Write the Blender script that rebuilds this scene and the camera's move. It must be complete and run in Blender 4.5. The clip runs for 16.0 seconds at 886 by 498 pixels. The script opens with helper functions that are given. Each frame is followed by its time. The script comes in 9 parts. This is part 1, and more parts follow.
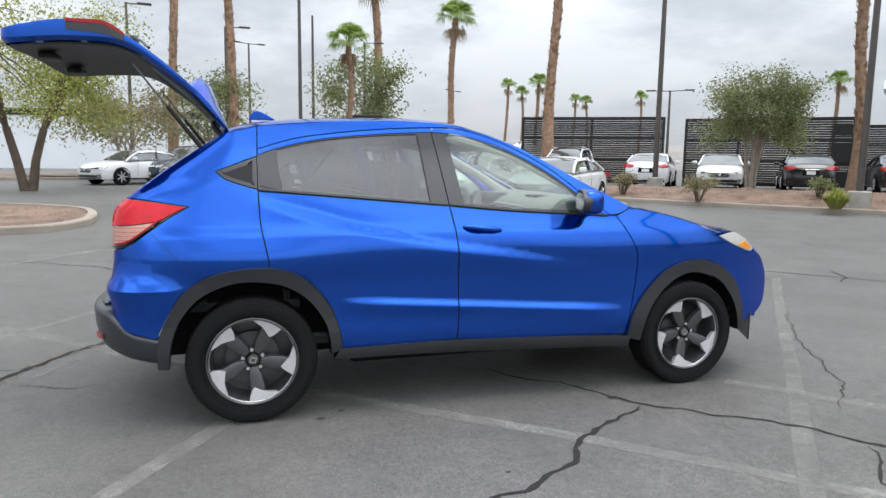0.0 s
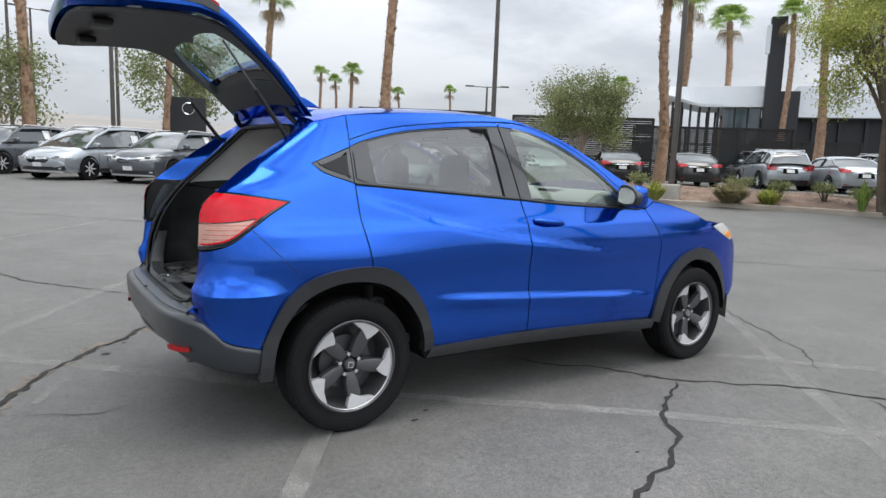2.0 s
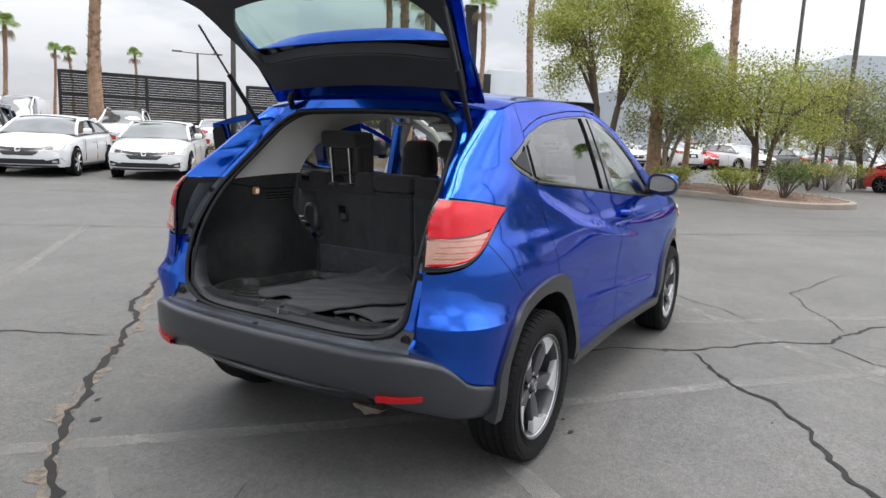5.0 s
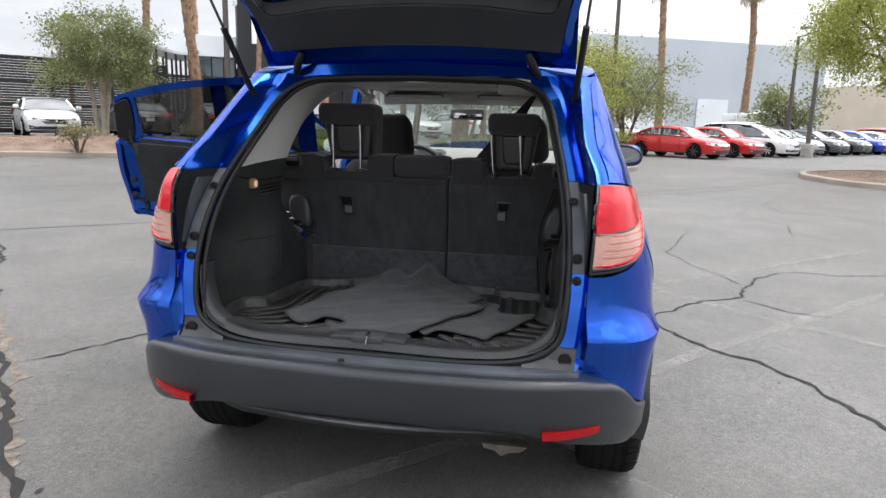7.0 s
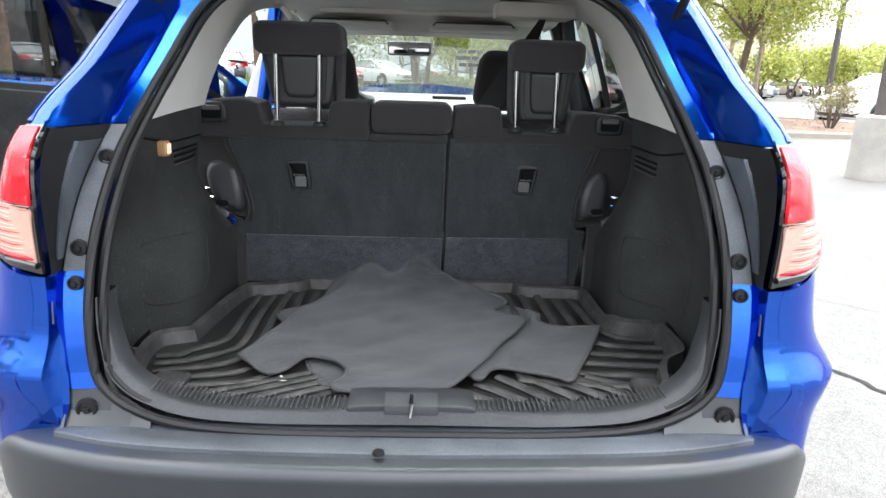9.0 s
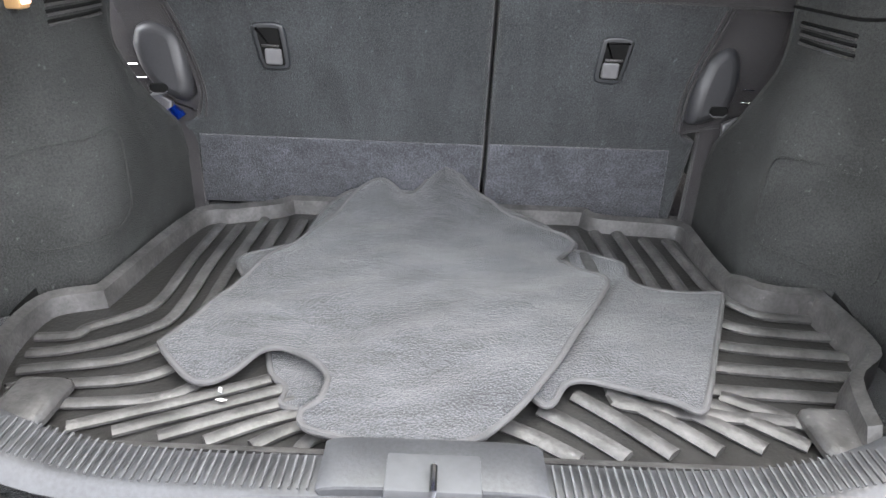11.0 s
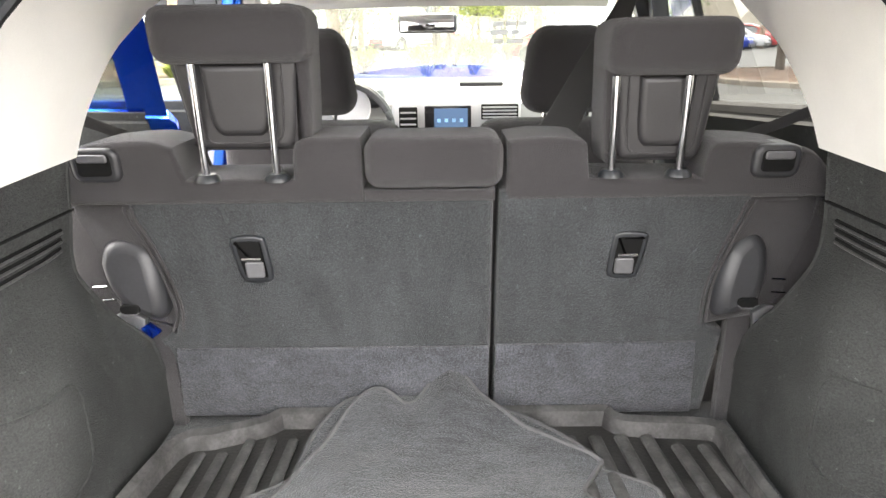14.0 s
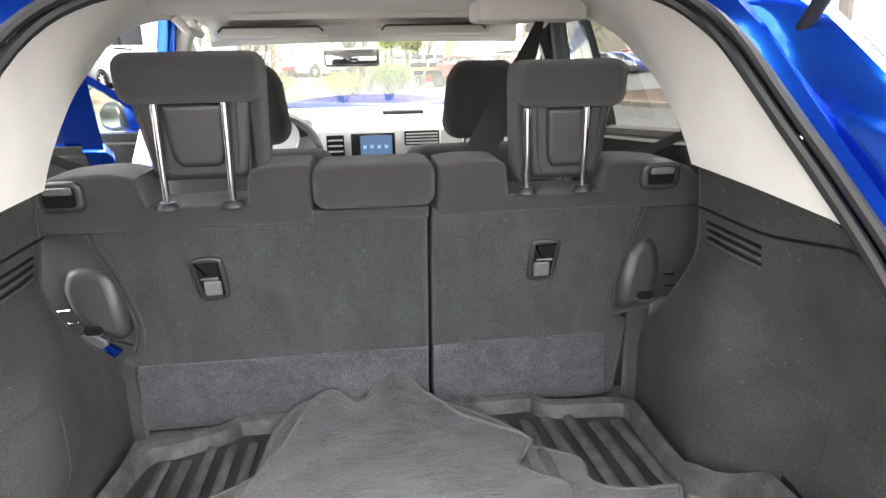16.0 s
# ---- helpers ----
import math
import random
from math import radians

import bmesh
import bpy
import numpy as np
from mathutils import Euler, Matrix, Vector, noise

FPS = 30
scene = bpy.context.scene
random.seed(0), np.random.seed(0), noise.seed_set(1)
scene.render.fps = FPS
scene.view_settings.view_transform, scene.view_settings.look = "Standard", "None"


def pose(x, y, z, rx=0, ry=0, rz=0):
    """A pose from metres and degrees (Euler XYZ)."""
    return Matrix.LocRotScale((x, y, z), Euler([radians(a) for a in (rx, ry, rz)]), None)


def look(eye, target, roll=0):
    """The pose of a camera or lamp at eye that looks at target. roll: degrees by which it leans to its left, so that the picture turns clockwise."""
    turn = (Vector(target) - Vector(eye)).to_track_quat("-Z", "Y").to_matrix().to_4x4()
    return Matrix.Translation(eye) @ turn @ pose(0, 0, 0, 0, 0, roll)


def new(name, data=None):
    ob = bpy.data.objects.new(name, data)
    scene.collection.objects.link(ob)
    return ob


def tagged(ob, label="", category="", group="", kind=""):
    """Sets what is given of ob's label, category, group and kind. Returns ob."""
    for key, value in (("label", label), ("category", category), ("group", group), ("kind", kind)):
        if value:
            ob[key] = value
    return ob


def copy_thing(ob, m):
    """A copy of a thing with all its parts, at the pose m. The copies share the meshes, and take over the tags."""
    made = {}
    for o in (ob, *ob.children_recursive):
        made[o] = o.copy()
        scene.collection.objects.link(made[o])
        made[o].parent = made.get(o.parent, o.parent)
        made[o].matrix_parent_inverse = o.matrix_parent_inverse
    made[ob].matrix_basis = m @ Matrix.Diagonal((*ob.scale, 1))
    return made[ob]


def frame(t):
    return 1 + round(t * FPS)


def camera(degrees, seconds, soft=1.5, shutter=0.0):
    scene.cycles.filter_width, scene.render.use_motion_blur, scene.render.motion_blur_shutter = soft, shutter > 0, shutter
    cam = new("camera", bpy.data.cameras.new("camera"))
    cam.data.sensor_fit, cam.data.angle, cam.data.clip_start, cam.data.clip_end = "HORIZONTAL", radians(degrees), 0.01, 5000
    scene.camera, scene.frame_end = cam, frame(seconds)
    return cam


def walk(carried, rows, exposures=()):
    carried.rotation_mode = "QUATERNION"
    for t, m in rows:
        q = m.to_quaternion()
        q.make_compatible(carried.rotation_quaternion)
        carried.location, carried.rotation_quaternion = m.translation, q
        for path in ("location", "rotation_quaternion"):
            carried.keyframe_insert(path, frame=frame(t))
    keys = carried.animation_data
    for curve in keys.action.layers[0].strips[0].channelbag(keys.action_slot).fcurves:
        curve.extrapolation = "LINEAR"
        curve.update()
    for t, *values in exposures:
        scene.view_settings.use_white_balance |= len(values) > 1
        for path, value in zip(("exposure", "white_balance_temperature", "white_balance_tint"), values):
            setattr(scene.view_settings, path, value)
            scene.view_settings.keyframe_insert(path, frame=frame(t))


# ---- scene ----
from mathutils.bvhtree import BVHTree

cam = camera(68.0, 16.0)
PATH = [
    (0, (-0.051, -4.235, 1.337), (0.54, -2.342, 1.079), 0.8),
    (0.5, (-0.42, -4.173, 1.335), (0.309, -2.327, 1.087), 0.4),
    (1, (-0.743, -4.031, 1.317), (0.108, -2.239, 1.058), 0.9),
    (1.5, (-1.034, -3.806, 1.328), (-0.053, -2.082, 1.074), 1.8),
    (2, (-1.36, -3.603, 1.329), (-0.25, -1.963, 1.053), 2.0),
    (2.5, (-1.59, -3.317, 1.302), (-0.371, -1.755, 1.024), 2.0),
    (3, (-1.827, -3.039, 1.308), (-0.485, -1.581, 1.036), 2.3),
    (3.5, (-2.121, -2.821, 1.324), (-0.683, -1.459, 1.047), 2.5),
    (4, (-2.281, -2.476, 1.335), (-0.759, -1.214, 1.036), 2.5),
    (4.2, (-2.343, -2.344, 1.342), (-0.781, -1.132, 1.039), 2.7),
    (6.3, (-2.691, -0.978, 1.317), (-0.814, -0.381, 0.967), 0.9),
    (6.5, (-2.656, -0.857, 1.306), (-0.762, -0.317, 0.955), 0.9),
    (7, (-2.509, -0.582, 1.306), (-0.58, -0.211, 0.93), 1.4),
    (7.5, (-2.389, -0.342, 1.287), (-0.439, -0.157, 0.882), 1.6),
    (8, (-2.232, -0.166, 1.279), (-0.28, -0.095, 0.848), 1.6),
    (8.5, (-1.995, -0.076, 1.273), (-0.052, -0.057, 0.8), 2.0),
    (9, (-1.77, -0.009, 1.253), (0.161, -0.08, 0.737), 1.8),
    (9.5, (-1.58, 0.037, 1.24), (0.328, -0.052, 0.647), 2.4),
    (9.7, (-1.508, 0.041, 1.218), (0.395, -0.044, 0.612), 2.6),
    (11.8, (-1.058, -0.039, 1.158), (0.683, 0.012, 0.174), 1.2),
    (12, (-1.043, -0.047, 1.168), (0.703, 0.029, 0.195), 0.5),
    (12.5, (-1.011, -0.051, 1.189), (0.766, 0.038, 0.275), 0.3),
    (13, (-0.982, -0.034, 1.251), (0.838, 0.034, 0.424), -0.8),
    (13.5, (-0.964, -0.018, 1.296), (0.902, 0.027, 0.577), -0.8),
    (14, (-0.954, 0.001, 1.331), (0.946, 0.013, 0.706), -0.8),
    (14.5, (-0.952, -0.001, 1.348), (0.962, 0.0, 0.768), -1.1),
    (15, (-0.958, 0.003, 1.349), (0.963, -0.014, 0.794), -0.9),
    (15.5, (-1.006, 0.023, 1.355), (0.912, -0.061, 0.794), -1.3),
    (16, (-1.109, 0.041, 1.358), (0.797, -0.188, 0.797), -1.2),
]
walk(cam, [(t, look(eye, target, roll)) for t, eye, target, roll in PATH],
     exposures=[(0.0, 0.23, 6600, 10), (4.2, 0.30, 6750, 11), (6.3, 0.52, 6850, 13), (7.2, 0.72, 6800, 12), (8.0, 1.14, 6750, 10), (9.0, 1.78, 6700, 10), (9.7, 2.58, 6800, 11), (11.8, 3.24, 7000, 14), (12.5, 3.60, 7200, 14), (13.0, 4.04, 7350, 14), (13.5, 4.05, 7450, 14), (14.2, 3.14, 7600, 13), (14.6, 2.88, 7700, 13), (15.0, 2.93, 7550, 13), (16.0, 3.12, 7350, 13)])

# ---- sky and sun: a bright, thinly overcast desert day ----
world = bpy.data.worlds.new("sky")
scene.world = world
world.use_nodes = True
wn, wl = world.node_tree.nodes, world.node_tree.links
wn.clear()
w_out = wn.new("ShaderNodeOutputWorld")
w_bg = wn.new("ShaderNodeBackground")
w_sky = wn.new("ShaderNodeTexSky")
w_sky.sky_type, w_sky.sun_disc = "NISHITA", False
w_sky.sun_elevation, w_sky.sun_rotation = radians(84.4), radians(121.0)
w_sky.dust_density = 3.0
w_co = wn.new("ShaderNodeTexCoord")
w_sep = wn.new("ShaderNodeSeparateXYZ")
w_up = wn.new("ShaderNodeMath")
w_up.operation, w_up.use_clamp = "MAXIMUM", False
w_up.inputs[1].default_value = 0.0
w_ramp = wn.new("ShaderNodeMapRange")
w_ramp.inputs[1].default_value, w_ramp.inputs[2].default_value = 0.0, 1.0
w_ramp.inputs[3].default_value, w_ramp.inputs[4].default_value = 0.64, 2.25
# a cloud layer seen from below: the view ray meets a flat sheet overhead
w_lift = wn.new("ShaderNodeMath")
w_lift.operation = "ADD"
w_lift.inputs[1].default_value = 0.22
w_flat = wn.new("ShaderNodeVectorMath")
w_flat.operation = "DIVIDE"
w_lifts = wn.new("ShaderNodeCombineXYZ")
w_noise = wn.new("ShaderNodeTexNoise")
w_noise.inputs["Scale"].default_value, w_noise.inputs["Detail"].default_value, w_noise.inputs["Roughness"].default_value = 1.25, 7.0, 0.58
w_cloud = wn.new("ShaderNodeMapRange")
w_cloud.interpolation_type = "SMOOTHSTEP"
w_cloud.inputs[1].default_value, w_cloud.inputs[2].default_value = 0.36, 0.62
w_cloud.inputs[3].default_value, w_cloud.inputs[4].default_value = 0.50, 1.36
w_near = wn.new("ShaderNodeMapRange")
w_near.inputs[1].default_value, w_near.inputs[2].default_value = 0.02, 0.50
w_near.inputs[3].default_value, w_near.inputs[4].default_value = 0.05, 1.0
w_even = wn.new("ShaderNodeMix")
w_even.data_type = "FLOAT"
w_even.inputs[2].default_value = 0.92
# haze is brighter on the sun's side of the sky
w_side = wn.new("ShaderNodeVectorMath")
w_side.operation = "DOT_PRODUCT"
w_side.inputs[1].default_value = (0.20, -0.97, 0.10)
w_glare = wn.new("ShaderNodeMapRange")
w_glare.interpolation_type = "SMOOTHSTEP"
w_glare.inputs[1].default_value, w_glare.inputs[2].default_value = -0.25, 1.0
w_glare.inputs[3].default_value, w_glare.inputs[4].default_value = 0.96, 1.38
w_both = wn.new("ShaderNodeMath")
w_both.operation = "MULTIPLY"
w_grey = wn.new("ShaderNodeMix")
w_grey.data_type = "RGBA"
w_grey.inputs[6].default_value, w_grey.inputs[7].default_value = (0.80, 0.90, 1.04, 1), (0.98, 1.0, 1.03, 1)
w_mul = wn.new("ShaderNodeMath")
w_mul.operation = "MULTIPLY"
w_vec = wn.new("ShaderNodeVectorMath")
w_vec.operation = "SCALE"
w_dim = wn.new("ShaderNodeVectorMath")
w_dim.operation = "SCALE"
w_dim.inputs["Scale"].default_value = 0.09
w_mix = wn.new("ShaderNodeMix")
w_mix.data_type = "RGBA"
w_mix.inputs[0].default_value = 0.86
wl.new(w_co.outputs["Generated"], w_sep.inputs[0])
wl.new(w_sep.outputs["Z"], w_up.inputs[0])
wl.new(w_up.outputs[0], w_ramp.inputs[0])
wl.new(w_up.outputs[0], w_lift.inputs[0])
for axis in ("X", "Y", "Z"):
    wl.new(w_lift.outputs[0], w_lifts.inputs[axis])
wl.new(w_co.outputs["Generated"], w_flat.inputs[0])
wl.new(w_lifts.outputs[0], w_flat.inputs[1])
wl.new(w_flat.outputs[0], w_noise.inputs["Vector"])
wl.new(w_up.outputs[0], w_near.inputs[0])
wl.new(w_near.outputs[0], w_even.inputs[0])
wl.new(w_cloud.outputs[0], w_even.inputs[3])
wl.new(w_noise.outputs["Fac"], w_cloud.inputs[0])
wl.new(w_noise.outputs["Fac"], w_grey.inputs[0])
wl.new(w_ramp.outputs[0], w_mul.inputs[0])
wl.new(w_co.outputs["Generated"], w_side.inputs[0])
wl.new(w_side.outputs["Value"], w_glare.inputs[0])
wl.new(w_glare.outputs[0], w_both.inputs[0])
wl.new(w_even.outputs[0], w_both.inputs[1])
wl.new(w_both.outputs[0], w_mul.inputs[1])
wl.new(w_grey.outputs[2], w_vec.inputs[0])
wl.new(w_mul.outputs[0], w_vec.inputs["Scale"])
wl.new(w_sky.outputs[0], w_dim.inputs[0])
wl.new(w_dim.outputs[0], w_mix.inputs[6])
wl.new(w_vec.outputs[0], w_mix.inputs[7])
wl.new(w_mix.outputs[2], w_bg.inputs["Color"])
w_bg.inputs["Strength"].default_value = 1.0
wl.new(w_bg.outputs[0], w_out.inputs[0])

sun = new("sun", bpy.data.lights.new("sun", "SUN"))
sun.data.energy, sun.data.angle, sun.data.color = 1.4, radians(38), (1.0, 0.96, 0.9)
sun.matrix_world = look((2.5, -1.5, 30), (0, 0, 0))

# ---- materials ----
def mat(name, color, rough=0.5, metal=0.0, vary=0.12, scale=8.0, fine=90.0, bump=0.0, coat=0.0, spec=0.5, rvary=0.08, tint=None, sheen=0.0, grain=0.4):
    """A surface with slow stains and fine grain at real-world size."""
    m = bpy.data.materials.new(name)
    m.use_nodes = True
    n, l = m.node_tree.nodes, m.node_tree.links
    b = n["Principled BSDF"]
    co = n.new("ShaderNodeTexCoord")
    big, small = n.new("ShaderNodeTexNoise"), n.new("ShaderNodeTexNoise")
    big.inputs["Scale"].default_value, big.inputs["Detail"].default_value = scale, 4.0
    small.inputs["Scale"].default_value, small.inputs["Detail"].default_value = fine, 3.0
    l.new(co.outputs["Object"], big.inputs["Vector"])
    l.new(co.outputs["Object"], small.inputs["Vector"])
    mixed = n.new("ShaderNodeMix")
    mixed.data_type = "RGBA"
    dark = tint or tuple(c * (1 - vary) for c in color)
    lite = tuple(min(1.0, c * (1 + vary)) for c in color)
    mixed.inputs[6].default_value, mixed.inputs[7].default_value = (*dark, 1), (*lite, 1)
    both = n.new("ShaderNodeMath")
    both.operation = "MULTIPLY_ADD"
    both.inputs[1].default_value = grain
    l.new(small.outputs["Fac"], both.inputs[0])
    half = n.new("ShaderNodeMath")
    half.operation = "MULTIPLY"
    half.inputs[1].default_value = 1 - grain
    l.new(big.outputs["Fac"], half.inputs[0])
    l.new(half.outputs[0], both.inputs[2])
    wide = n.new("ShaderNodeMapRange")
    wide.inputs[1].default_value, wide.inputs[2].default_value = 0.36, 0.64
    l.new(both.outputs[0], wide.inputs[0])
    l.new(wide.outputs[0], mixed.inputs[0])
    l.new(mixed.outputs[2], b.inputs["Base Color"])
    rr = n.new("ShaderNodeMapRange")
    rr.inputs[3].default_value, rr.inputs[4].default_value = max(0.02, rough - rvary), min(1.0, rough + rvary)
    l.new(big.outputs["Fac"], rr.inputs[0])
    l.new(rr.outputs[0], b.inputs["Roughness"])
    b.inputs["Metallic"].default_value = metal
    b.inputs["Specular IOR Level"].default_value = spec
    if coat:
        b.inputs["Coat Weight"].default_value, b.inputs["Coat Roughness"].default_value = coat, 0.015
    if sheen:
        b.inputs["Sheen Weight"].default_value = sheen
    if bump:
        bp = n.new("ShaderNodeBump")
        bp.inputs["Strength"].default_value, bp.inputs["Distance"].default_value = bump, 0.004
        l.new(small.outputs["Fac"], bp.inputs["Height"])
        l.new(bp.outputs[0], b.inputs["Normal"])
    return m


def glass_mat(name, color, rough=0.02, alpha_mix=0.0):
    """Thin window glass: a tinted pane that lets light through, with a clear gloss."""
    m = bpy.data.materials.new(name)
    m.use_nodes = True
    n, l = m.node_tree.nodes, m.node_tree.links
    n.clear()
    out = n.new("ShaderNodeOutputMaterial")
    tr, gl, mx, fr = n.new("ShaderNodeBsdfTransparent"), n.new("ShaderNodeBsdfGlossy"), n.new("ShaderNodeMixShader"), n.new("ShaderNodeLayerWeight")
    tr.inputs[0].default_value = (*color, 1)
    gl.inputs["Roughness"].default_value = rough
    fr.inputs["Blend"].default_value = 0.5
    steep, gloss = n.new("ShaderNodeMath"), n.new("ShaderNodeMath")
    steep.operation, gloss.operation = "POWER", "MULTIPLY_ADD"
    steep.inputs[1].default_value, gloss.inputs[1].default_value, gloss.inputs[2].default_value = 4.0, 0.82, 0.115
    l.new(fr.outputs["Facing"], steep.inputs[0])
    l.new(steep.outputs[0], gloss.inputs[0])
    l.new(gloss.outputs[0], mx.inputs[0])
    l.new(tr.outputs[0], mx.inputs[1])
    l.new(gl.outputs[0], mx.inputs[2])
    l.new(mx.outputs[0], out.inputs[0])
    return m


def lens_mat(name, color, rough=0.12):
    m = mat(name, color, rough, 0.0, 0.10, 30, 240, 0.08, coat=0.35, spec=0.2)
    return m


def flake_paint():
    """Deep blue pigment and azure metal flake under one clear coat."""
    m = mat("blue_metallic_paint", (0.0004, 0.0120, 0.180), 0.5, 0.0, 0.06, 3, 900, coat=0.62, tint=(0.0004, 0.0095, 0.165), spec=0.0)
    n, l = m.node_tree.nodes, m.node_tree.links
    b, out = n["Principled BSDF"], n["Material Output"]
    fl, mx = n.new("ShaderNodeBsdfPrincipled"), n.new("ShaderNodeMixShader")
    fl.inputs["Base Color"].default_value = (0.0007, 0.114, 0.60, 1)
    fl.inputs["Specular Tint"].default_value = (0.05, 0.40, 1.0, 1)
    fl.inputs["Metallic"].default_value, fl.inputs["Roughness"].default_value = 1.0, 0.14
    fl.inputs["Coat Weight"].default_value, fl.inputs["Coat Roughness"].default_value = 0.62, 0.012
    for shader in (b, fl):
        shader.inputs["Coat IOR"].default_value = 1.50
    mx.inputs[0].default_value = 0.66
    l.new(b.outputs[0], mx.inputs[1])
    l.new(fl.outputs[0], mx.inputs[2])
    l.new(mx.outputs[0], out.inputs[0])
    return m


PAINT = flake_paint()
# bumper plastic, lighter and bluer than the cladding plastic below
BUMPER = mat("bluish_grey_bumper_plastic", (0.0200, 0.0235, 0.0290), 0.31, 0, 0.12, 5, 400, 0.15, spec=0.7)
PLASTIC = mat("black_grained_plastic", (0.0145, 0.0165, 0.0195), 0.34, 0, 0.10, 5, 400, 0.15, spec=0.7)
GLOSSBLACK = mat("gloss_black_trim", (0.008, 0.008, 0.009), 0.15, 0, 0.1, 5, 100, coat=0.6)
RUBBER = mat("tyre_rubber", (0.0085, 0.0085, 0.009), 0.8, 0, 0.25, 6, 120, 0.2, spec=0.2)
SEAL = mat("black_rubber_seal", (0.010, 0.010, 0.011), 0.5, 0, 0.2, 8, 150, spec=0.35)
GLASS = glass_mat("clear_window_glass", (0.60, 0.70, 0.64))
SCREENGLASS = glass_mat("windscreen_glass", (0.46, 0.53, 0.49))
GATEGLASS = glass_mat("green_tinted_glass", (0.52, 0.68, 0.64))
GATETRIM = mat("black_tailgate_trim", (0.0351, 0.0366, 0.0401), 0.6, 0, 0.25, 4, 500, 0.2)
PRIVACY = glass_mat("dark_privacy_glass", (0.20, 0.21, 0.21))
ALLOY = mat("machined_alloy", (0.62, 0.62, 0.63), 0.36, 0.45, 0.08, 20, 600)
DARKALLOY = mat("dark_grey_alloy", (0.10, 0.10, 0.105), 0.34, 0.6, 0.12, 12, 200)
CHROME = mat("chrome", (0.86, 0.86, 0.88), 0.08, 1.0, 0.03, 10, 100, rvary=0.03)
REDLENS = lens_mat("red_lens", (0.56, 0.003, 0.014))
REFLECTOR = lens_mat("dark_red_reflector", (0.36, 0.006, 0.010), 0.25)
CLEARLENS = lens_mat("clear_ribbed_lens", (0.54, 0.31, 0.25), 0.14)
LENSRIB = lens_mat("pale_lens_rib", (0.66, 0.47, 0.39), 0.2)
AMBERLENS = lens_mat("amber_lens", (0.85, 0.32, 0.03))
HEADGLASS = lens_mat("headlamp_lens", (0.50, 0.50, 0.48), 0.1)
UNDER = mat("dark_underbody", (0.008, 0.008, 0.008), 0.9, spec=0.1)
CARPET = mat("charcoal_boot_carpet", (0.0363, 0.0396, 0.0420), 0.95, 0, 0.42, 9, 360, 1.0, spec=0.15, sheen=0.2, grain=0.75)
CARPET2 = mat("charcoal_mat_carpet", (0.0457, 0.0476, 0.0517), 0.95, 0, 0.45, 10, 330, 1.0, spec=0.15, sheen=0.2, grain=0.78)
TRIM = mat("charcoal_moulded_trim", (0.034, 0.0355, 0.0348), 0.8, 0, 0.38, 6, 330, 0.8, spec=0.25, grain=0.62)
LEATHER = mat("smooth_black_leatherette", (0.0242, 0.0232, 0.0245), 0.42, 0, 0.15, 14, 420, 0.08)
FABRIC = mat("black_seat_fabric", (0.0326, 0.0303, 0.0320), 0.9, 0, 0.25, 10, 700, 0.7, spec=0.2, sheen=0.2, grain=0.7)
DUSTY = mat("dusty_black_rubber", (0.0483, 0.0470, 0.0465), 0.45, 0, 0.4, 26, 160, 0.2)
LINER = mat("black_rubber_boot_liner", (0.0181, 0.0177, 0.0170), 0.36, 0, 0.4, 12, 160, 0.2)
SILL = mat("smooth_charcoal_sill", (0.0314, 0.0329, 0.0358), 0.5, 0, 0.3, 12, 200, 0.1)
HEADLINER = mat("light_grey_headliner", (0.74, 0.72, 0.68), 0.9, 0, 0.08, 5, 900, 0.2)
SILVERTRIM = mat("silver_dash_trim", (0.45, 0.45, 0.46), 0.35, 0.5, 0.05, 6, 200)
# pale and bluish: the sky's reflection is put into this base colour
LEDGE = mat("dusty_sky_tinted_plastic", (0.0556, 0.0634, 0.0754), 0.42, 0, 0.30, 7, 260, 0.1)
BINDING = mat("grey_mat_binding", (0.0628, 0.0622, 0.0641), 0.8, 0, 0.2, 30, 900, 0.3)


def weathered(m, stretch, lo, hi, bend=1.5, flecks=0.0):
    """Streaks over a surface, for rubbing and for painted mat wrinkles, and pale lint where asked."""
    n, l = m.node_tree.nodes, m.node_tree.links
    b = n["Principled BSDF"]
    last = b.inputs["Base Color"].links[0].from_socket
    co, mp = n.new("ShaderNodeTexCoord"), n.new("ShaderNodeMapping")
    mp.inputs["Scale"].default_value = stretch
    mp.inputs["Rotation"].default_value = (0.1, 0.2, 0.5)
    l.new(co.outputs["Object"], mp.inputs[0])
    layers = [(mp.outputs[0], 1.0, 6.0, bend, 0.35, 0.65, lo, hi)]
    if flecks:
        layers += [(co.outputs["Object"], 95.0, 2.0, 0.4, 0.68, 0.76, 1.0, 1.0 + flecks), (co.outputs["Object"], 3.2, 5.0, 1.0, 0.52, 0.72, 1.0, 1.28)]
    for src, sc, de, di, a0, a1, b0, b1 in layers:
        t, r, v = n.new("ShaderNodeTexNoise"), n.new("ShaderNodeMapRange"), n.new("ShaderNodeVectorMath")
        t.inputs["Scale"].default_value, t.inputs["Detail"].default_value, t.inputs["Distortion"].default_value = sc, de, di
        l.new(src, t.inputs["Vector"])
        r.inputs[1].default_value, r.inputs[2].default_value, r.inputs[3].default_value, r.inputs[4].default_value = a0, a1, b0, b1
        l.new(t.outputs["Fac"], r.inputs[0])
        v.operation = "SCALE"
        l.new(last, v.inputs[0])
        l.new(r.outputs[0], v.inputs["Scale"])
        last = v.outputs[0]
    l.new(last, b.inputs["Base Color"])


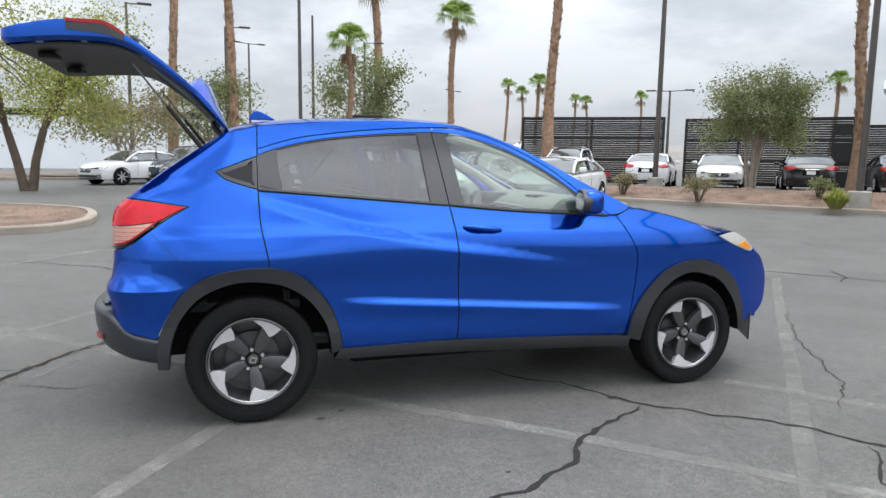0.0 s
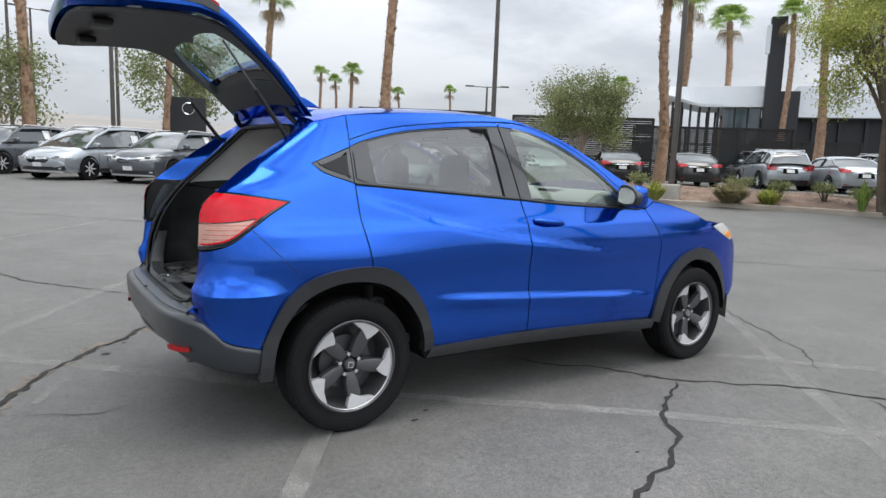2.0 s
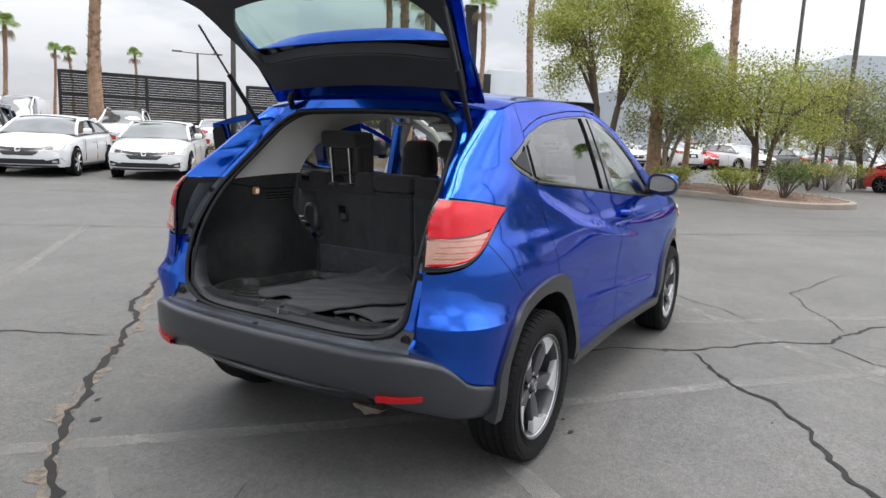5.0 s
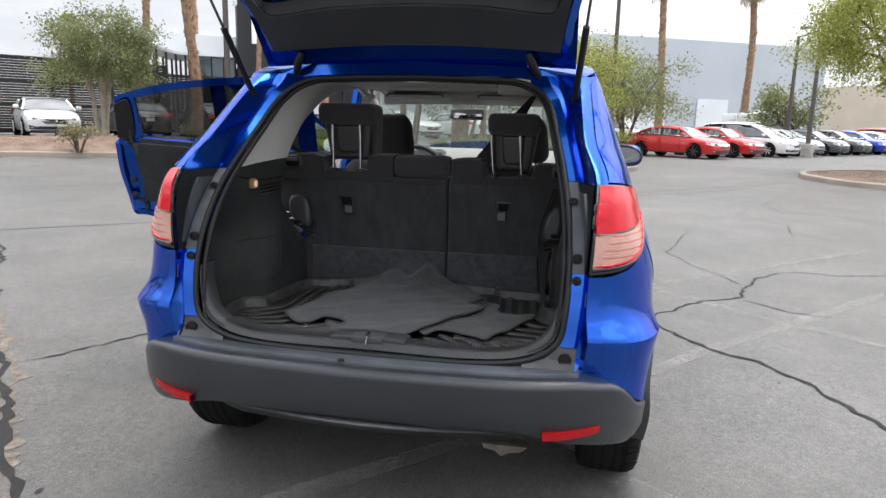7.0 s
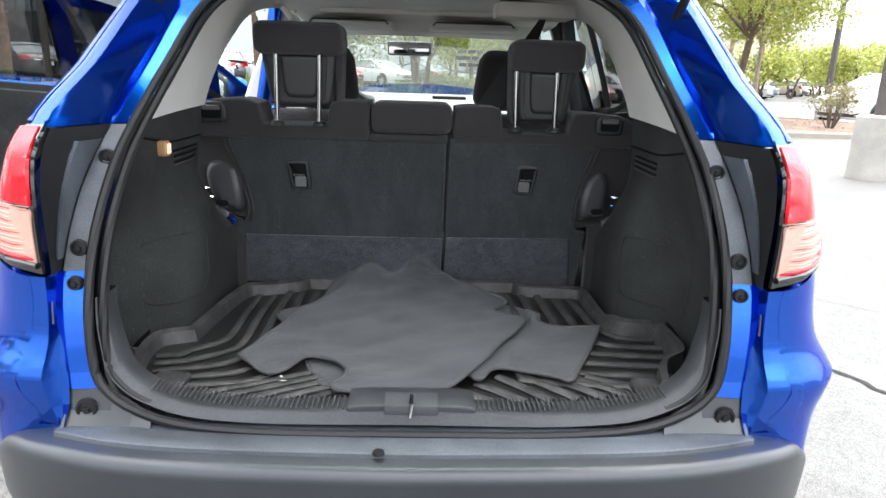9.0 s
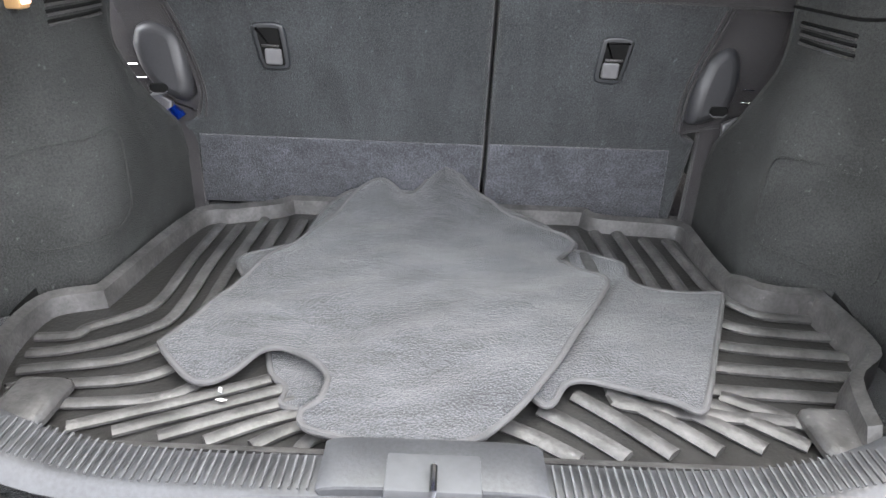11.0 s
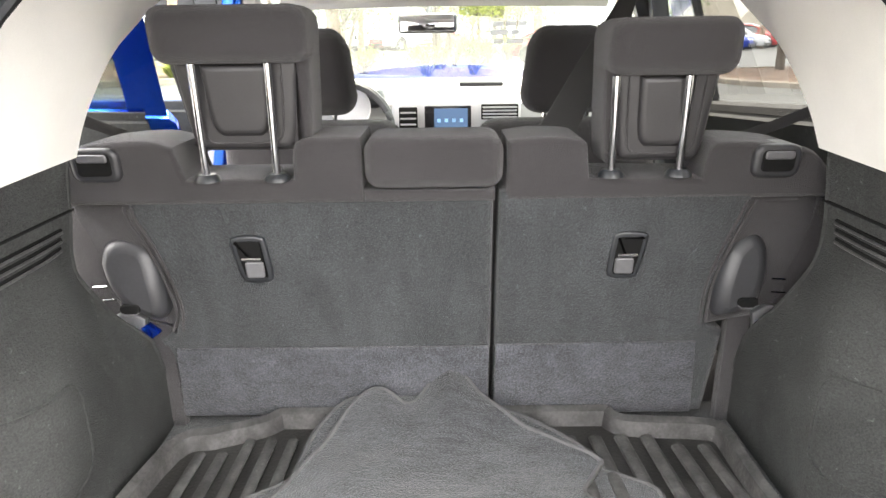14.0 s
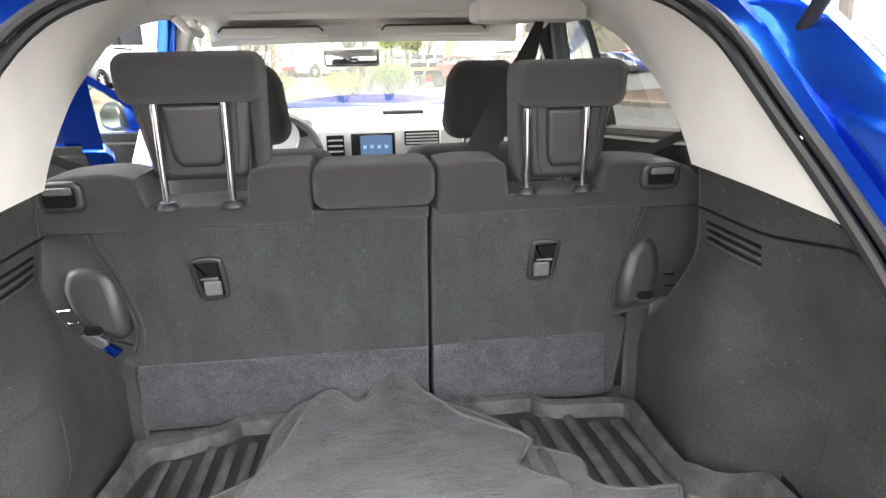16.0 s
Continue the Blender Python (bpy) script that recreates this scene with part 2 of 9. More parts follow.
# mat streaks: rubbed lines, and wrinkle shade painted as darker colour
weathered(CARPET2, (34, 7, 10), 0.74, 1.16)
FLAP = mat("grey_flap_carpet", (0.0550, 0.0573, 0.0647), 0.95, 0, 0.45, 12, 300, 1.0, spec=0.15, sheen=0.2, grain=0.78)
weathered(FLAP, (9, 20, 30), 0.80, 1.15, 1.2, 0.5)
weathered(CARPET, (8, 16, 4), 0.84, 1.12, 1.0, 0.9)
weathered(TRIM, (5, 5, 6), 0.86, 1.14, 1.5, 1.1)
weathered(DUSTY, (14, 14, 14), 0.62, 1.30, 1.0, 0.8)
weathered(PLASTIC, (2, 9, 9), 0.90, 1.12, 0.5)
weathered(LEDGE, (18, 3, 6), 0.75, 1.25, 0.6)


# ---- mesh helpers ----
def smooth(t):
    t = max(0.0, min(1.0, t))
    return t * t * (3 - 2 * t)


def part(name, bm, material, parent=None, label="", smooth=True, sharp=38):
    me = bpy.data.meshes.new(name)
    bm.normal_update()
    bm.to_mesh(me)
    bm.free()
    return part_data(name, me, material, parent, label, smooth, sharp)


def part_data(name, me, material, parent=None, label="", smooth=True, sharp=38):
    if material and not me.materials:
        me.materials.append(material)
    if smooth:
        me.polygons.foreach_set("use_smooth", [True] * len(me.polygons))
        me.set_sharp_from_angle(angle=radians(sharp))
        for p in me.polygons:
            if p.loop_total > 8:
                p.use_smooth = False
    ob = new(name, me)
    if parent:
        ob.parent = parent
    if label:
        ob["label"] = label
    return ob


def thing(name, label, category, group="", kind="", at=None):
    ob = new(name)
    ob.empty_display_size = 0.1
    if at is not None:
        ob.matrix_basis = at
    return tagged(ob, label, category, group, kind)


def spline(pts, n=6):
    """A smooth run through control points."""
    out = []
    for i in range(len(pts) - 1):
        p0, p1, p2, p3 = pts[max(0, i - 1)], pts[i], pts[i + 1], pts[min(len(pts) - 1, i + 2)]
        for k in range(n):
            t = k / n
            out.append(tuple(0.5 * (2 * b + (c - a) * t + (2 * a - 5 * b + 4 * c - d) * t * t + (3 * b - a - 3 * c + d) * t ** 3) for a, b, c, d in zip(p0, p1, p2, p3)))
    return out + [tuple(pts[-1])]


def loop(*runs, n=6):
    """A closed outline of smooth runs that meet in corners."""
    out = []
    for run in runs:
        for p in spline(run, n):
            if not out or math.dist(out[-1], p) > 1e-4:
                out.append(p)
    if math.dist(out[0], out[-1]) < 1e-4:
        out.pop()
    return out


def rounded(y0, y1, z0, z1, r, n=5):
    """A rectangle with round corners."""
    out = []
    for cy, cz, a0 in ((y1 - r, z1 - r, 0), (y0 + r, z1 - r, 90), (y0 + r, z0 + r, 180), (y1 - r, z0 + r, 270)):
        out += [(cy + r * math.cos(radians(a0 + 90 * k / n)), cz + r * math.sin(radians(a0 + 90 * k / n))) for k in range(n + 1)]
    return out


def inset(poly, d):
    """The outline drawn in by d."""
    area = sum(a[0] * b[1] - b[0] * a[1] for a, b in zip(poly, poly[1:] + poly[:1]))
    s, out = (1 if area > 0 else -1), []
    for i, p in enumerate(poly):
        a, c = poly[i - 1], poly[(i + 1) % len(poly)]
        e1, e2 = Vector((p[0] - a[0], p[1] - a[1])).normalized(), Vector((c[0] - p[0], c[1] - p[1])).normalized()
        n1, n2 = Vector((-e1.y, e1.x)) * s, Vector((-e2.y, e2.x)) * s
        b = n1 + n2
        b = b.normalized() * min(2.0, 1 / max(0.35, b.length / 2)) if b.length > 0.1 else n1
        out.append((p[0] + b.x * d, p[1] + b.y * d))
    return out


def sheet(poly, f, step=0.08, thick=0.0, gap=0.0, folds=()):
    """A panel: an outline in a plane, cut into a fine mesh and laid onto the surface f(u, v) -> (x, y, z). thick: metres drawn inwards by solid sides."""
    if sum(a[0] * b[1] - b[0] * a[1] for a, b in zip(poly, poly[1:] + poly[:1])) < 0:
        poly = poly[::-1]
    if gap:
        poly = inset(poly, gap)
    bm = bmesh.new()
    bm.faces.new([bm.verts.new((u, v, 0)) for u, v in poly])
    bm.normal_update()
    us, vs = [p[0] for p in poly], [p[1] for p in poly]
    for lo, hi, no in ((min(us), max(us), (1, 0, 0)), (min(vs), max(vs), (0, 1, 0))):
        k = max(1, int((hi - lo) / step))
        for i in range(1, k):
            c = lo + (hi - lo) * i / k
            if no[1] and any(abs(c - z) < step * 0.45 for z in folds):
                continue
            bmesh.ops.bisect_plane(bm, geom=bm.verts[:] + bm.edges[:] + bm.faces[:], plane_co=Vector(no) * c, plane_no=no)
    for z in folds:
        bmesh.ops.bisect_plane(bm, geom=bm.verts[:] + bm.edges[:] + bm.faces[:], plane_co=Vector((0, z, 0)), plane_no=(0, 1, 0))
    for v in bm.verts:
        v.co = f(v.co.x, v.co.y)
    if thick:
        top = bm.faces[:]
        ret = bmesh.ops.extrude_face_region(bm, geom=top, use_keep_orig=True)
        moved = [g for g in ret["geom"] if isinstance(g, bmesh.types.BMVert)]
        bm.normal_update()
        nrm = {v: v.normal.copy() for v in moved}
        for v in moved:
            v.co -= nrm[v] * thick if nrm[v].length else Vector((0, 0, 0))
    return bm


def mirror_y(bm):
    for v in bm.verts:
        v.co.y = -v.co.y
    bmesh.ops.reverse_faces(bm, faces=bm.faces[:])
    return bm


def box(bm, lo, hi, bevel=0.0, segs=2):
    x0, y0, z0 = lo
    x1, y1, z1 = hi
    v = [bm.verts.new(c) for c in ((x0, y0, z0), (x1, y0, z0), (x1, y1, z0), (x0, y1, z0), (x0, y0, z1), (x1, y0, z1), (x1, y1, z1), (x0, y1, z1))]
    fs = [bm.faces.new([v[i] for i in q]) for q in ((3, 2, 1, 0), (4, 5, 6, 7), (0, 1, 5, 4), (1, 2, 6, 5), (2, 3, 7, 6), (3, 0, 4, 7))]
    if bevel:
        es = list({e for f in fs for e in f.edges})
        bmesh.ops.bevel(bm, geom=es, offset=bevel, segments=segs, affect="EDGES", profile=0.5)
    return bm


def boxed(lo, hi, bevel=0.0, segs=2):
    return box(bmesh.new(), lo, hi, bevel, segs)


def tube(bm, pts, r, n=8, close=False, caps=True):
    """A round bar along points; r a number or one radius a point."""
    rings, last = [], Vector((0.31, 0.22, 0.93))
    pts = [Vector(p) for p in pts]
    for i, p in enumerate(pts):
        a, b = (pts[i - 1] if i or close else p), (pts[(i + 1) % len(pts)] if i < len(pts) - 1 or close else p)
        d = (b - a).normalized()
        u = d.cross(last)
        if u.length < 0.05:
            u = d.cross(Vector((1, 0.1, 0)))
        u.normalize()
        w = d.cross(u)
        rr = r[i] if isinstance(r, (list, tuple)) else r
        rings.append([bm.verts.new(p + (u * math.cos(2 * math.pi * k / n) + w * math.sin(2 * math.pi * k / n)) * rr) for k in range(n)])
    m = len(rings)
    for i in range(m if close else m - 1):
        a, b = rings[i], rings[(i + 1) % m]
        for k in range(n):
            bm.faces.new((a[k], a[(k + 1) % n], b[(k + 1) % n], b[k]))
    if caps and not close:
        bm.faces.new(rings[0][::-1])
        bm.faces.new(rings[-1])
    return bm


def tubed(pts, r, n=8, close=False):
    return tube(bmesh.new(), pts, r, n, close)


def lathe(bm, prof, n=48, axis="y", at=(0, 0, 0)):
    """A turned form: (radius, along) pairs swung round an axis."""
    rings = []
    for r, a in prof:
        ring = []
        for k in range(n):
            c, s = math.cos(2 * math.pi * k / n) * r, math.sin(2 * math.pi * k / n) * r
            p = (c, a, s) if axis == "y" else ((c, s, a) if axis == "z" else (a, c, s))
            ring.append(bm.verts.new(Vector(p) + Vector(at)))
        rings.append(ring)
    for a, b in zip(rings, rings[1:]):
        for k in range(n):
            bm.faces.new((a[k], a[(k + 1) % n], b[(k + 1) % n], b[k]))
    return bm


def lathed(prof, n=48, axis="y", at=(0, 0, 0)):
    return lathe(bmesh.new(), prof, n, axis, at)


def prism(poly, lo, hi, axis="y", bevel=0.0, segs=2):
    """A flat outline made thick along one axis, its rims rounded."""
    bm = bmesh.new()
    def at(p, d):
        return (p[0], d, p[1]) if axis == "y" else ((d, p[0], p[1]) if axis == "x" else (p[0], p[1], d))
    stations = [(lo, 0.0), (hi, 0.0)]
    if bevel:
        arc = [(1 - math.cos(math.pi / 2 * k / segs), 1 - math.sin(math.pi / 2 * k / segs)) for k in range(segs + 1)]
        stations = [(lo + bevel * a, bevel * b) for a, b in arc] + [(hi - bevel * a, bevel * b) for a, b in arc[::-1]]
    rings = [[bm.verts.new(at(p, d)) for p in (inset(poly, o) if o > 1e-6 else poly)] for d, o in stations]
    bm.faces.new(rings[0])
    bm.faces.new(rings[-1][::-1])
    for r, q in zip(rings, rings[1:]):
        for k in range(len(poly)):
            n = (k + 1) % len(poly)
            bm.faces.new((r[n], r[k], q[k], q[n]))
    bmesh.ops.recalc_face_normals(bm, faces=bm.faces[:])
    return bm


def pw(x, pts):
    """A smooth curve through (x, y) pairs."""
    if x <= pts[0][0]:
        return pts[0][1]
    if x >= pts[-1][0]:
        return pts[-1][1]
    d = [(b[1] - a[1]) / (b[0] - a[0]) for a, b in zip(pts, pts[1:])]
    def m(k):
        if k == 0:
            return d[0]
        if k == len(pts) - 1:
            return d[-1]
        return 0.0 if d[k - 1] * d[k] <= 0 else 2 * d[k - 1] * d[k] / (d[k - 1] + d[k])
    for i in range(len(pts) - 1):
        if x <= pts[i + 1][0]:
            h = pts[i + 1][0] - pts[i][0]
            t = (x - pts[i][0]) / h
            return (2 * t ** 3 - 3 * t * t + 1) * pts[i][1] + (t ** 3 - 2 * t * t + t) * m(i) * h + (-2 * t ** 3 + 3 * t * t) * pts[i + 1][1] + (t ** 3 - t * t) * m(i + 1) * h

# ---- ground ----
def ground_z(x, y):
    """The lot climbs gently to the north, dips a little under the car's nose; the next lot, past the planted bed, lies higher."""
    h = 0.011 * max(0.0, min(40.0, y) - 1.0)
    h += -0.022 * math.exp(-((x - 2.7) / 1.3) ** 2 - (y / 2.5) ** 2)
    d = 0.70 * x + 0.714 * y
    k = max(0.0, min(1.0, (d - 18.6) / 3.0)) * max(0.0, min(1.0, (x + y * 0.1 - 2.0) / 4.0)) * max(0.0, min(1.0, (y + 3.0) / 4.0))
    return h * (1 - k) + 0.46 * k
def asphalt():
    """Old grey asphalt: slow stains, a mottled middle scale and fine aggregate."""
    m = bpy.data.materials.new("weathered_grey_asphalt")
    m.use_nodes = True
    n, l = m.node_tree.nodes, m.node_tree.links
    b = n["Principled BSDF"]
    co = n.new("ShaderNodeTexCoord")
    tex = []
    for sc, de in ((0.16, 5.0), (1.3, 6.0), (9.0, 5.0), (170.0, 2.0), (38.0, 3.0)):
        t = n.new("ShaderNodeTexNoise")
        t.inputs["Scale"].default_value, t.inputs["Detail"].default_value = sc, de
        l.new(co.outputs["Object"], t.inputs["Vector"])
        tex.append(t)
    base = (0.113, 0.1105, 0.104)
    last = None
    for t, lo, hi in zip(tex, (0.84, 0.86, 0.90, 0.50, 0.80), (1.14, 1.12, 1.10, 1.48, 1.18)):
        r = n.new("ShaderNodeMapRange")
        r.inputs[1].default_value, r.inputs[2].default_value, r.inputs[3].default_value, r.inputs[4].default_value = 0.3, 0.7, lo, hi
        l.new(t.outputs["Fac"], r.inputs[0])
        v = n.new("ShaderNodeVectorMath")
        v.operation = "SCALE"
        if last is None:
            v.inputs[0].default_value = base
        else:
            l.new(last.outputs[0], v.inputs[0])
        l.new(r.outputs[0], v.inputs["Scale"])
        last = v
    l.new(last.outputs[0], b.inputs["Base Color"])
    b.inputs["Roughness"].default_value = 0.62
    b.inputs["Specular IOR Level"].default_value = 0.5
    bp = n.new("ShaderNodeBump")
    bp.inputs["Strength"].default_value, bp.inputs["Distance"].default_value = 0.9, 0.004
    l.new(tex[3].outputs["Fac"], bp.inputs["Height"])
    l.new(bp.outputs[0], b.inputs["Normal"])
    return m


ASPHALT = asphalt()
xs = [-1500, -400, -150, -60] + [-30 + 1.0 * i for i in range(82)] + [60, 80, 120, 200, 500, 1500]
ys = [-1500, -400, -150, -60] + [-30 + 1.0 * i for i in range(72)] + [50, 80, 120, 200, 500, 1500]
gb = bmesh.new()
grid = [[gb.verts.new((x, y, ground_z(x, y))) for y in ys] for x in xs]
for i in range(len(xs) - 1):
    for j in range(len(ys) - 1):
        gb.faces.new((grid[i][j], grid[i + 1][j], grid[i + 1][j + 1], grid[i][j + 1]))
tagged(part("ground", gb, ASPHALT), "weathered grey asphalt of a large car park", "ground", kind="structure")

# ---- the blue car: rear axle at x = 0, nose towards +x, its own left towards +y ----
SECTION = [(0.15, 0.80), (0.30, 0.845), (0.42, 0.862), (0.55, 0.852), (0.70, 0.850), (0.85, 0.862), (0.95, 0.845), (1.02, 0.815), (1.08, 0.795), (1.20, 0.757), (1.35, 0.703), (1.50, 0.640), (1.60, 0.58)]
RAIL = [(-0.12, 1.475), (0.07, 1.522), (0.47, 1.556), (0.85, 1.568), (1.12, 1.555), (1.45, 1.462), (1.68, 1.356), (1.91, 1.236), (2.07, 1.162), (2.2, 1.10), (2.4, 1.07)]


CORNER_X = [(0.40, -0.70), (0.60, -0.670), (0.706, -0.688), (0.765, -0.664), (0.90, -0.648), (1.0, -0.645), (1.09, -0.625), (1.146, -0.575), (1.265, -0.43), (1.385, -0.26), (1.475, -0.125)]
CORNER_Y = [(0.40, 0.66), (0.62, 0.645), (0.70, 0.654), (0.80, 0.646), (1.146, 0.655), (1.265, 0.615), (1.385, 0.60), (1.475, 0.585)]
SHOULDER = [(-0.09, 1.185), (0.06, 1.150), (0.244, 1.096), (0.694, 0.978), (1.152, 0.895), (2.048, 0.765), (2.6, 0.70)]


def half_width(x, z):
    w = pw(z, SECTION)
    t = min(0.99, max(0.0, (x - 2.15) / 1.42))
    w -= 0.42 * (1 - math.sqrt(1 - t ** 2.6))
    # the sharp fold that falls along the doors, hollow below it
    if -0.1 < x < 2.4:
        d = z - pw(x, SHOULDER)
        f = smooth((x + 0.05) / 0.35) * smooth((2.15 - x) / 0.7)
        if d < 0:
            w += 0.010 * f * math.exp(-(d / 0.14) ** 2) * smooth(-d / 0.05)
        else:
            w -= 0.004 * f * math.exp(-(d / 0.05) ** 2)
    if 0.35 < x < 2.3:
        d = z - (0.59 - 0.072 * (x - 0.66))
        f = smooth((x - 0.35) / 0.4) * smooth((2.2 - x) / 0.4)
        w += f * (0.016 * math.exp(-(d / 0.05) ** 2) if d < 0 else 0.016 * math.exp(-(d / 0.018) ** 2))
    w += 0.014 * math.exp(-((z - 0.80) / 0.10) ** 2) * math.exp(-((x - 0.0) / 0.42) ** 2)
    if x < -0.05:
        if x < -0.2 and z < 0.95:
            d = z - 0.706
            w += 0.034 * smooth((-0.2 - x) / 0.3) * (max(0.0, 1 - d / 0.085) ** 1.7 if d > 0 else max(0.0, 1 + d / 0.22))
        xe, ye = pw(z, CORNER_X), pw(z, CORNER_Y)
        p = pw(z, [(0.70, 6.0), (0.85, 3.5), (1.15, 3.2), (1.25, 2.2)])
        t = min(1.0, max(0.0, (-0.05 - x) / (-0.05 - xe)))
        w = ye + (w - ye) * math.sqrt(max(0.0, 1 - t ** p))
    return w


def flank(off=0.0, side=-1):
    return lambda x, z: Vector((x, side * (half_width(x, z) + off), z))


def both_sides(poly, off=0.0, step=0.035, thick=0.012, gap=0.0025, sides=(-1, 1), folds=()):
    """The panel on the car's right and on its left."""
    out = []
    for s in sides:
        bm = sheet(poly, flank(off, -1), step, thick, gap, folds)
        if s > 0:
            mirror_y(bm)
        bmesh.ops.recalc_face_normals(bm, faces=bm.faces[:])
        out.append(bm)
    return out


car = thing("car", "metallic blue compact crossover with its tailgate raised", "car")

DOORTOP = [(0.047, 1.398), (0.285, 1.467), (0.698, 1.519), (1.05, 1.538), (1.22, 1.522), (1.46, 1.438), (1.70, 1.31), (1.93, 1.14), (2.06, 1.048)]
RARCH = [(-0.447, 0.315), (-0.447, 0.42), (-0.422, 0.518), (-0.33, 0.681), (-0.191, 0.772), (0.0, 0.805), (0.173, 0.788), (0.30, 0.709), (0.396, 0.582), (0.442, 0.447), (0.454, 0.361)]
FARCH = [(2.18, 0.306), (2.208, 0.451), (2.30, 0.588), (2.44, 0.713), (2.636, 0.768), (2.847, 0.727), (3.01, 0.6), (3.08, 0.426), (3.10, 0.287)]
CUT_R = [(0.045, 1.193), (0.052, 1.026), (0.078, 0.885), (0.092, 0.80)]
CUT_M = [(1.057, 1.113), (1.088, 0.923), (1.099, 0.523), (1.091, 0.369)]
CUT_F = [(2.10, 1.043), (2.20, 0.88), (2.232, 0.773), (2.215, 0.567), (2.163, 0.325)]


def between(curve, a, b, k=8):
    return [(a + (b - a) * i / k, pw(a + (b - a) * i / k, curve)) for i in range(k + 1)]


TAIL = loop([(-0.655, 0.893), (-0.652, 0.99), (-0.634, 1.09), (-0.580, 1.146)], [(-0.580, 1.146), (-0.461, 1.134), (-0.287, 1.109)], [(-0.287, 1.109), (-0.38, 1.055), (-0.47, 0.99), (-0.56, 0.925), (-0.655, 0.893)])
quarter = loop(CUT_R[::-1], [(0.045, 1.193), (-0.10, 1.238), (-0.157, 1.282)], [(-0.157, 1.282), (0.046, 1.363)], [(0.046, 1.363), (0.047, 1.398), (0.05, 1.518)],
               [(0.05, 1.518), (-0.12, 1.475)], [(-0.12, 1.475), (-0.25, 1.385), (-0.42, 1.265), (-0.565, 1.148)], [(-0.565, 1.148), (-0.461, 1.136), (-0.285, 1.109)],
               [(-0.285, 1.109), (-0.38, 1.053), (-0.47, 0.988), (-0.56, 0.923), (-0.648, 0.888)], [(-0.648, 0.888), (-0.663, 0.768), (-0.686, 0.706), (-0.669, 0.60)], [(-0.669, 0.60), (-0.63, 0.55), (-0.58, 0.503), (-0.445, 0.465)],
               [(-0.445, 0.465), (-0.422, 0.518), (-0.33, 0.681), (-0.191, 0.772), (0.0, 0.805), (0.092, 0.80)])
for bm in both_sides(quarter, 0.0, 0.012, 0.012, 0.003, folds=(0.706,)):
    part("quarter_panel", bm, PAINT, car, sharp=24)
for s in (-1, 1):
    part("panel_seam", tubed([flank(0.0005, s)(-0.475 + 0.196 * k / 8, 1.0 - 0.205 * k / 8) for k in range(9)], 0.0014, 6), SEAL, car)
rail = loop(DOORTOP, [(2.06, 1.048), (2.14, 1.06), (2.2, 1.095)], [(2.2, 1.095), (2.07, 1.162), (1.91, 1.236), (1.68, 1.356), (1.45, 1.462), (1.12, 1.555), (0.85, 1.568), (0.47, 1.556), (0.05, 1.518)], [(0.05, 1.518), (0.047, 1.398)])
for bm in both_sides(rail):
    part("roof_rail", bm, PAINT, car)
fender = loop(CUT_F[::-1], [(2.10, 1.043), (2.14, 1.06), (2.2, 1.088)], [(2.2, 1.088), (2.40, 1.055), (2.65, 0.99), (2.83, 0.912)], [(2.83, 0.912), (2.95, 0.853), (3.11, 0.80), (3.16, 0.815)],
              [(3.16, 0.815), (3.28, 0.74), (3.36, 0.60), (3.33, 0.45), (3.22, 0.36), (3.098, 0.33)], [(3.098, 0.33), (3.08, 0.426), (3.01, 0.6), (2.847, 0.727), (2.636, 0.768), (2.44, 0.713), (2.30, 0.588), (2.208, 0.451), (2.19, 0.33)])
for bm in both_sides(fender):
    part("front_fender", bm, PAINT, car)
head_outline = loop([(2.83, 0.912), (2.95, 0.853), (3.11, 0.80), (3.16, 0.815)], [(3.16, 0.815), (3.08, 0.88), (2.97, 0.935)], [(2.97, 0.935), (2.90, 0.925), (2.83, 0.912)])
for bm in both_sides(head_outline, 0.004):
    hl = part("headlight", bm, HEADGLASS, car, "clear headlight with an amber corner")
    side = -1 if hl.data.vertices[0].co.y < 0 else 1
    amber = sheet(loop([(3.0, 0.848), (3.09, 0.815), (3.13, 0.825)], [(3.13, 0.825), (3.06, 0.87)], [(3.06, 0.87), (3.0, 0.848)]), flank(0.009, -1), 0.05, 0.006)
    part("turn_lamp", amber if side < 0 else mirror_y(amber), AMBERLENS, hl, "amber corner lens")

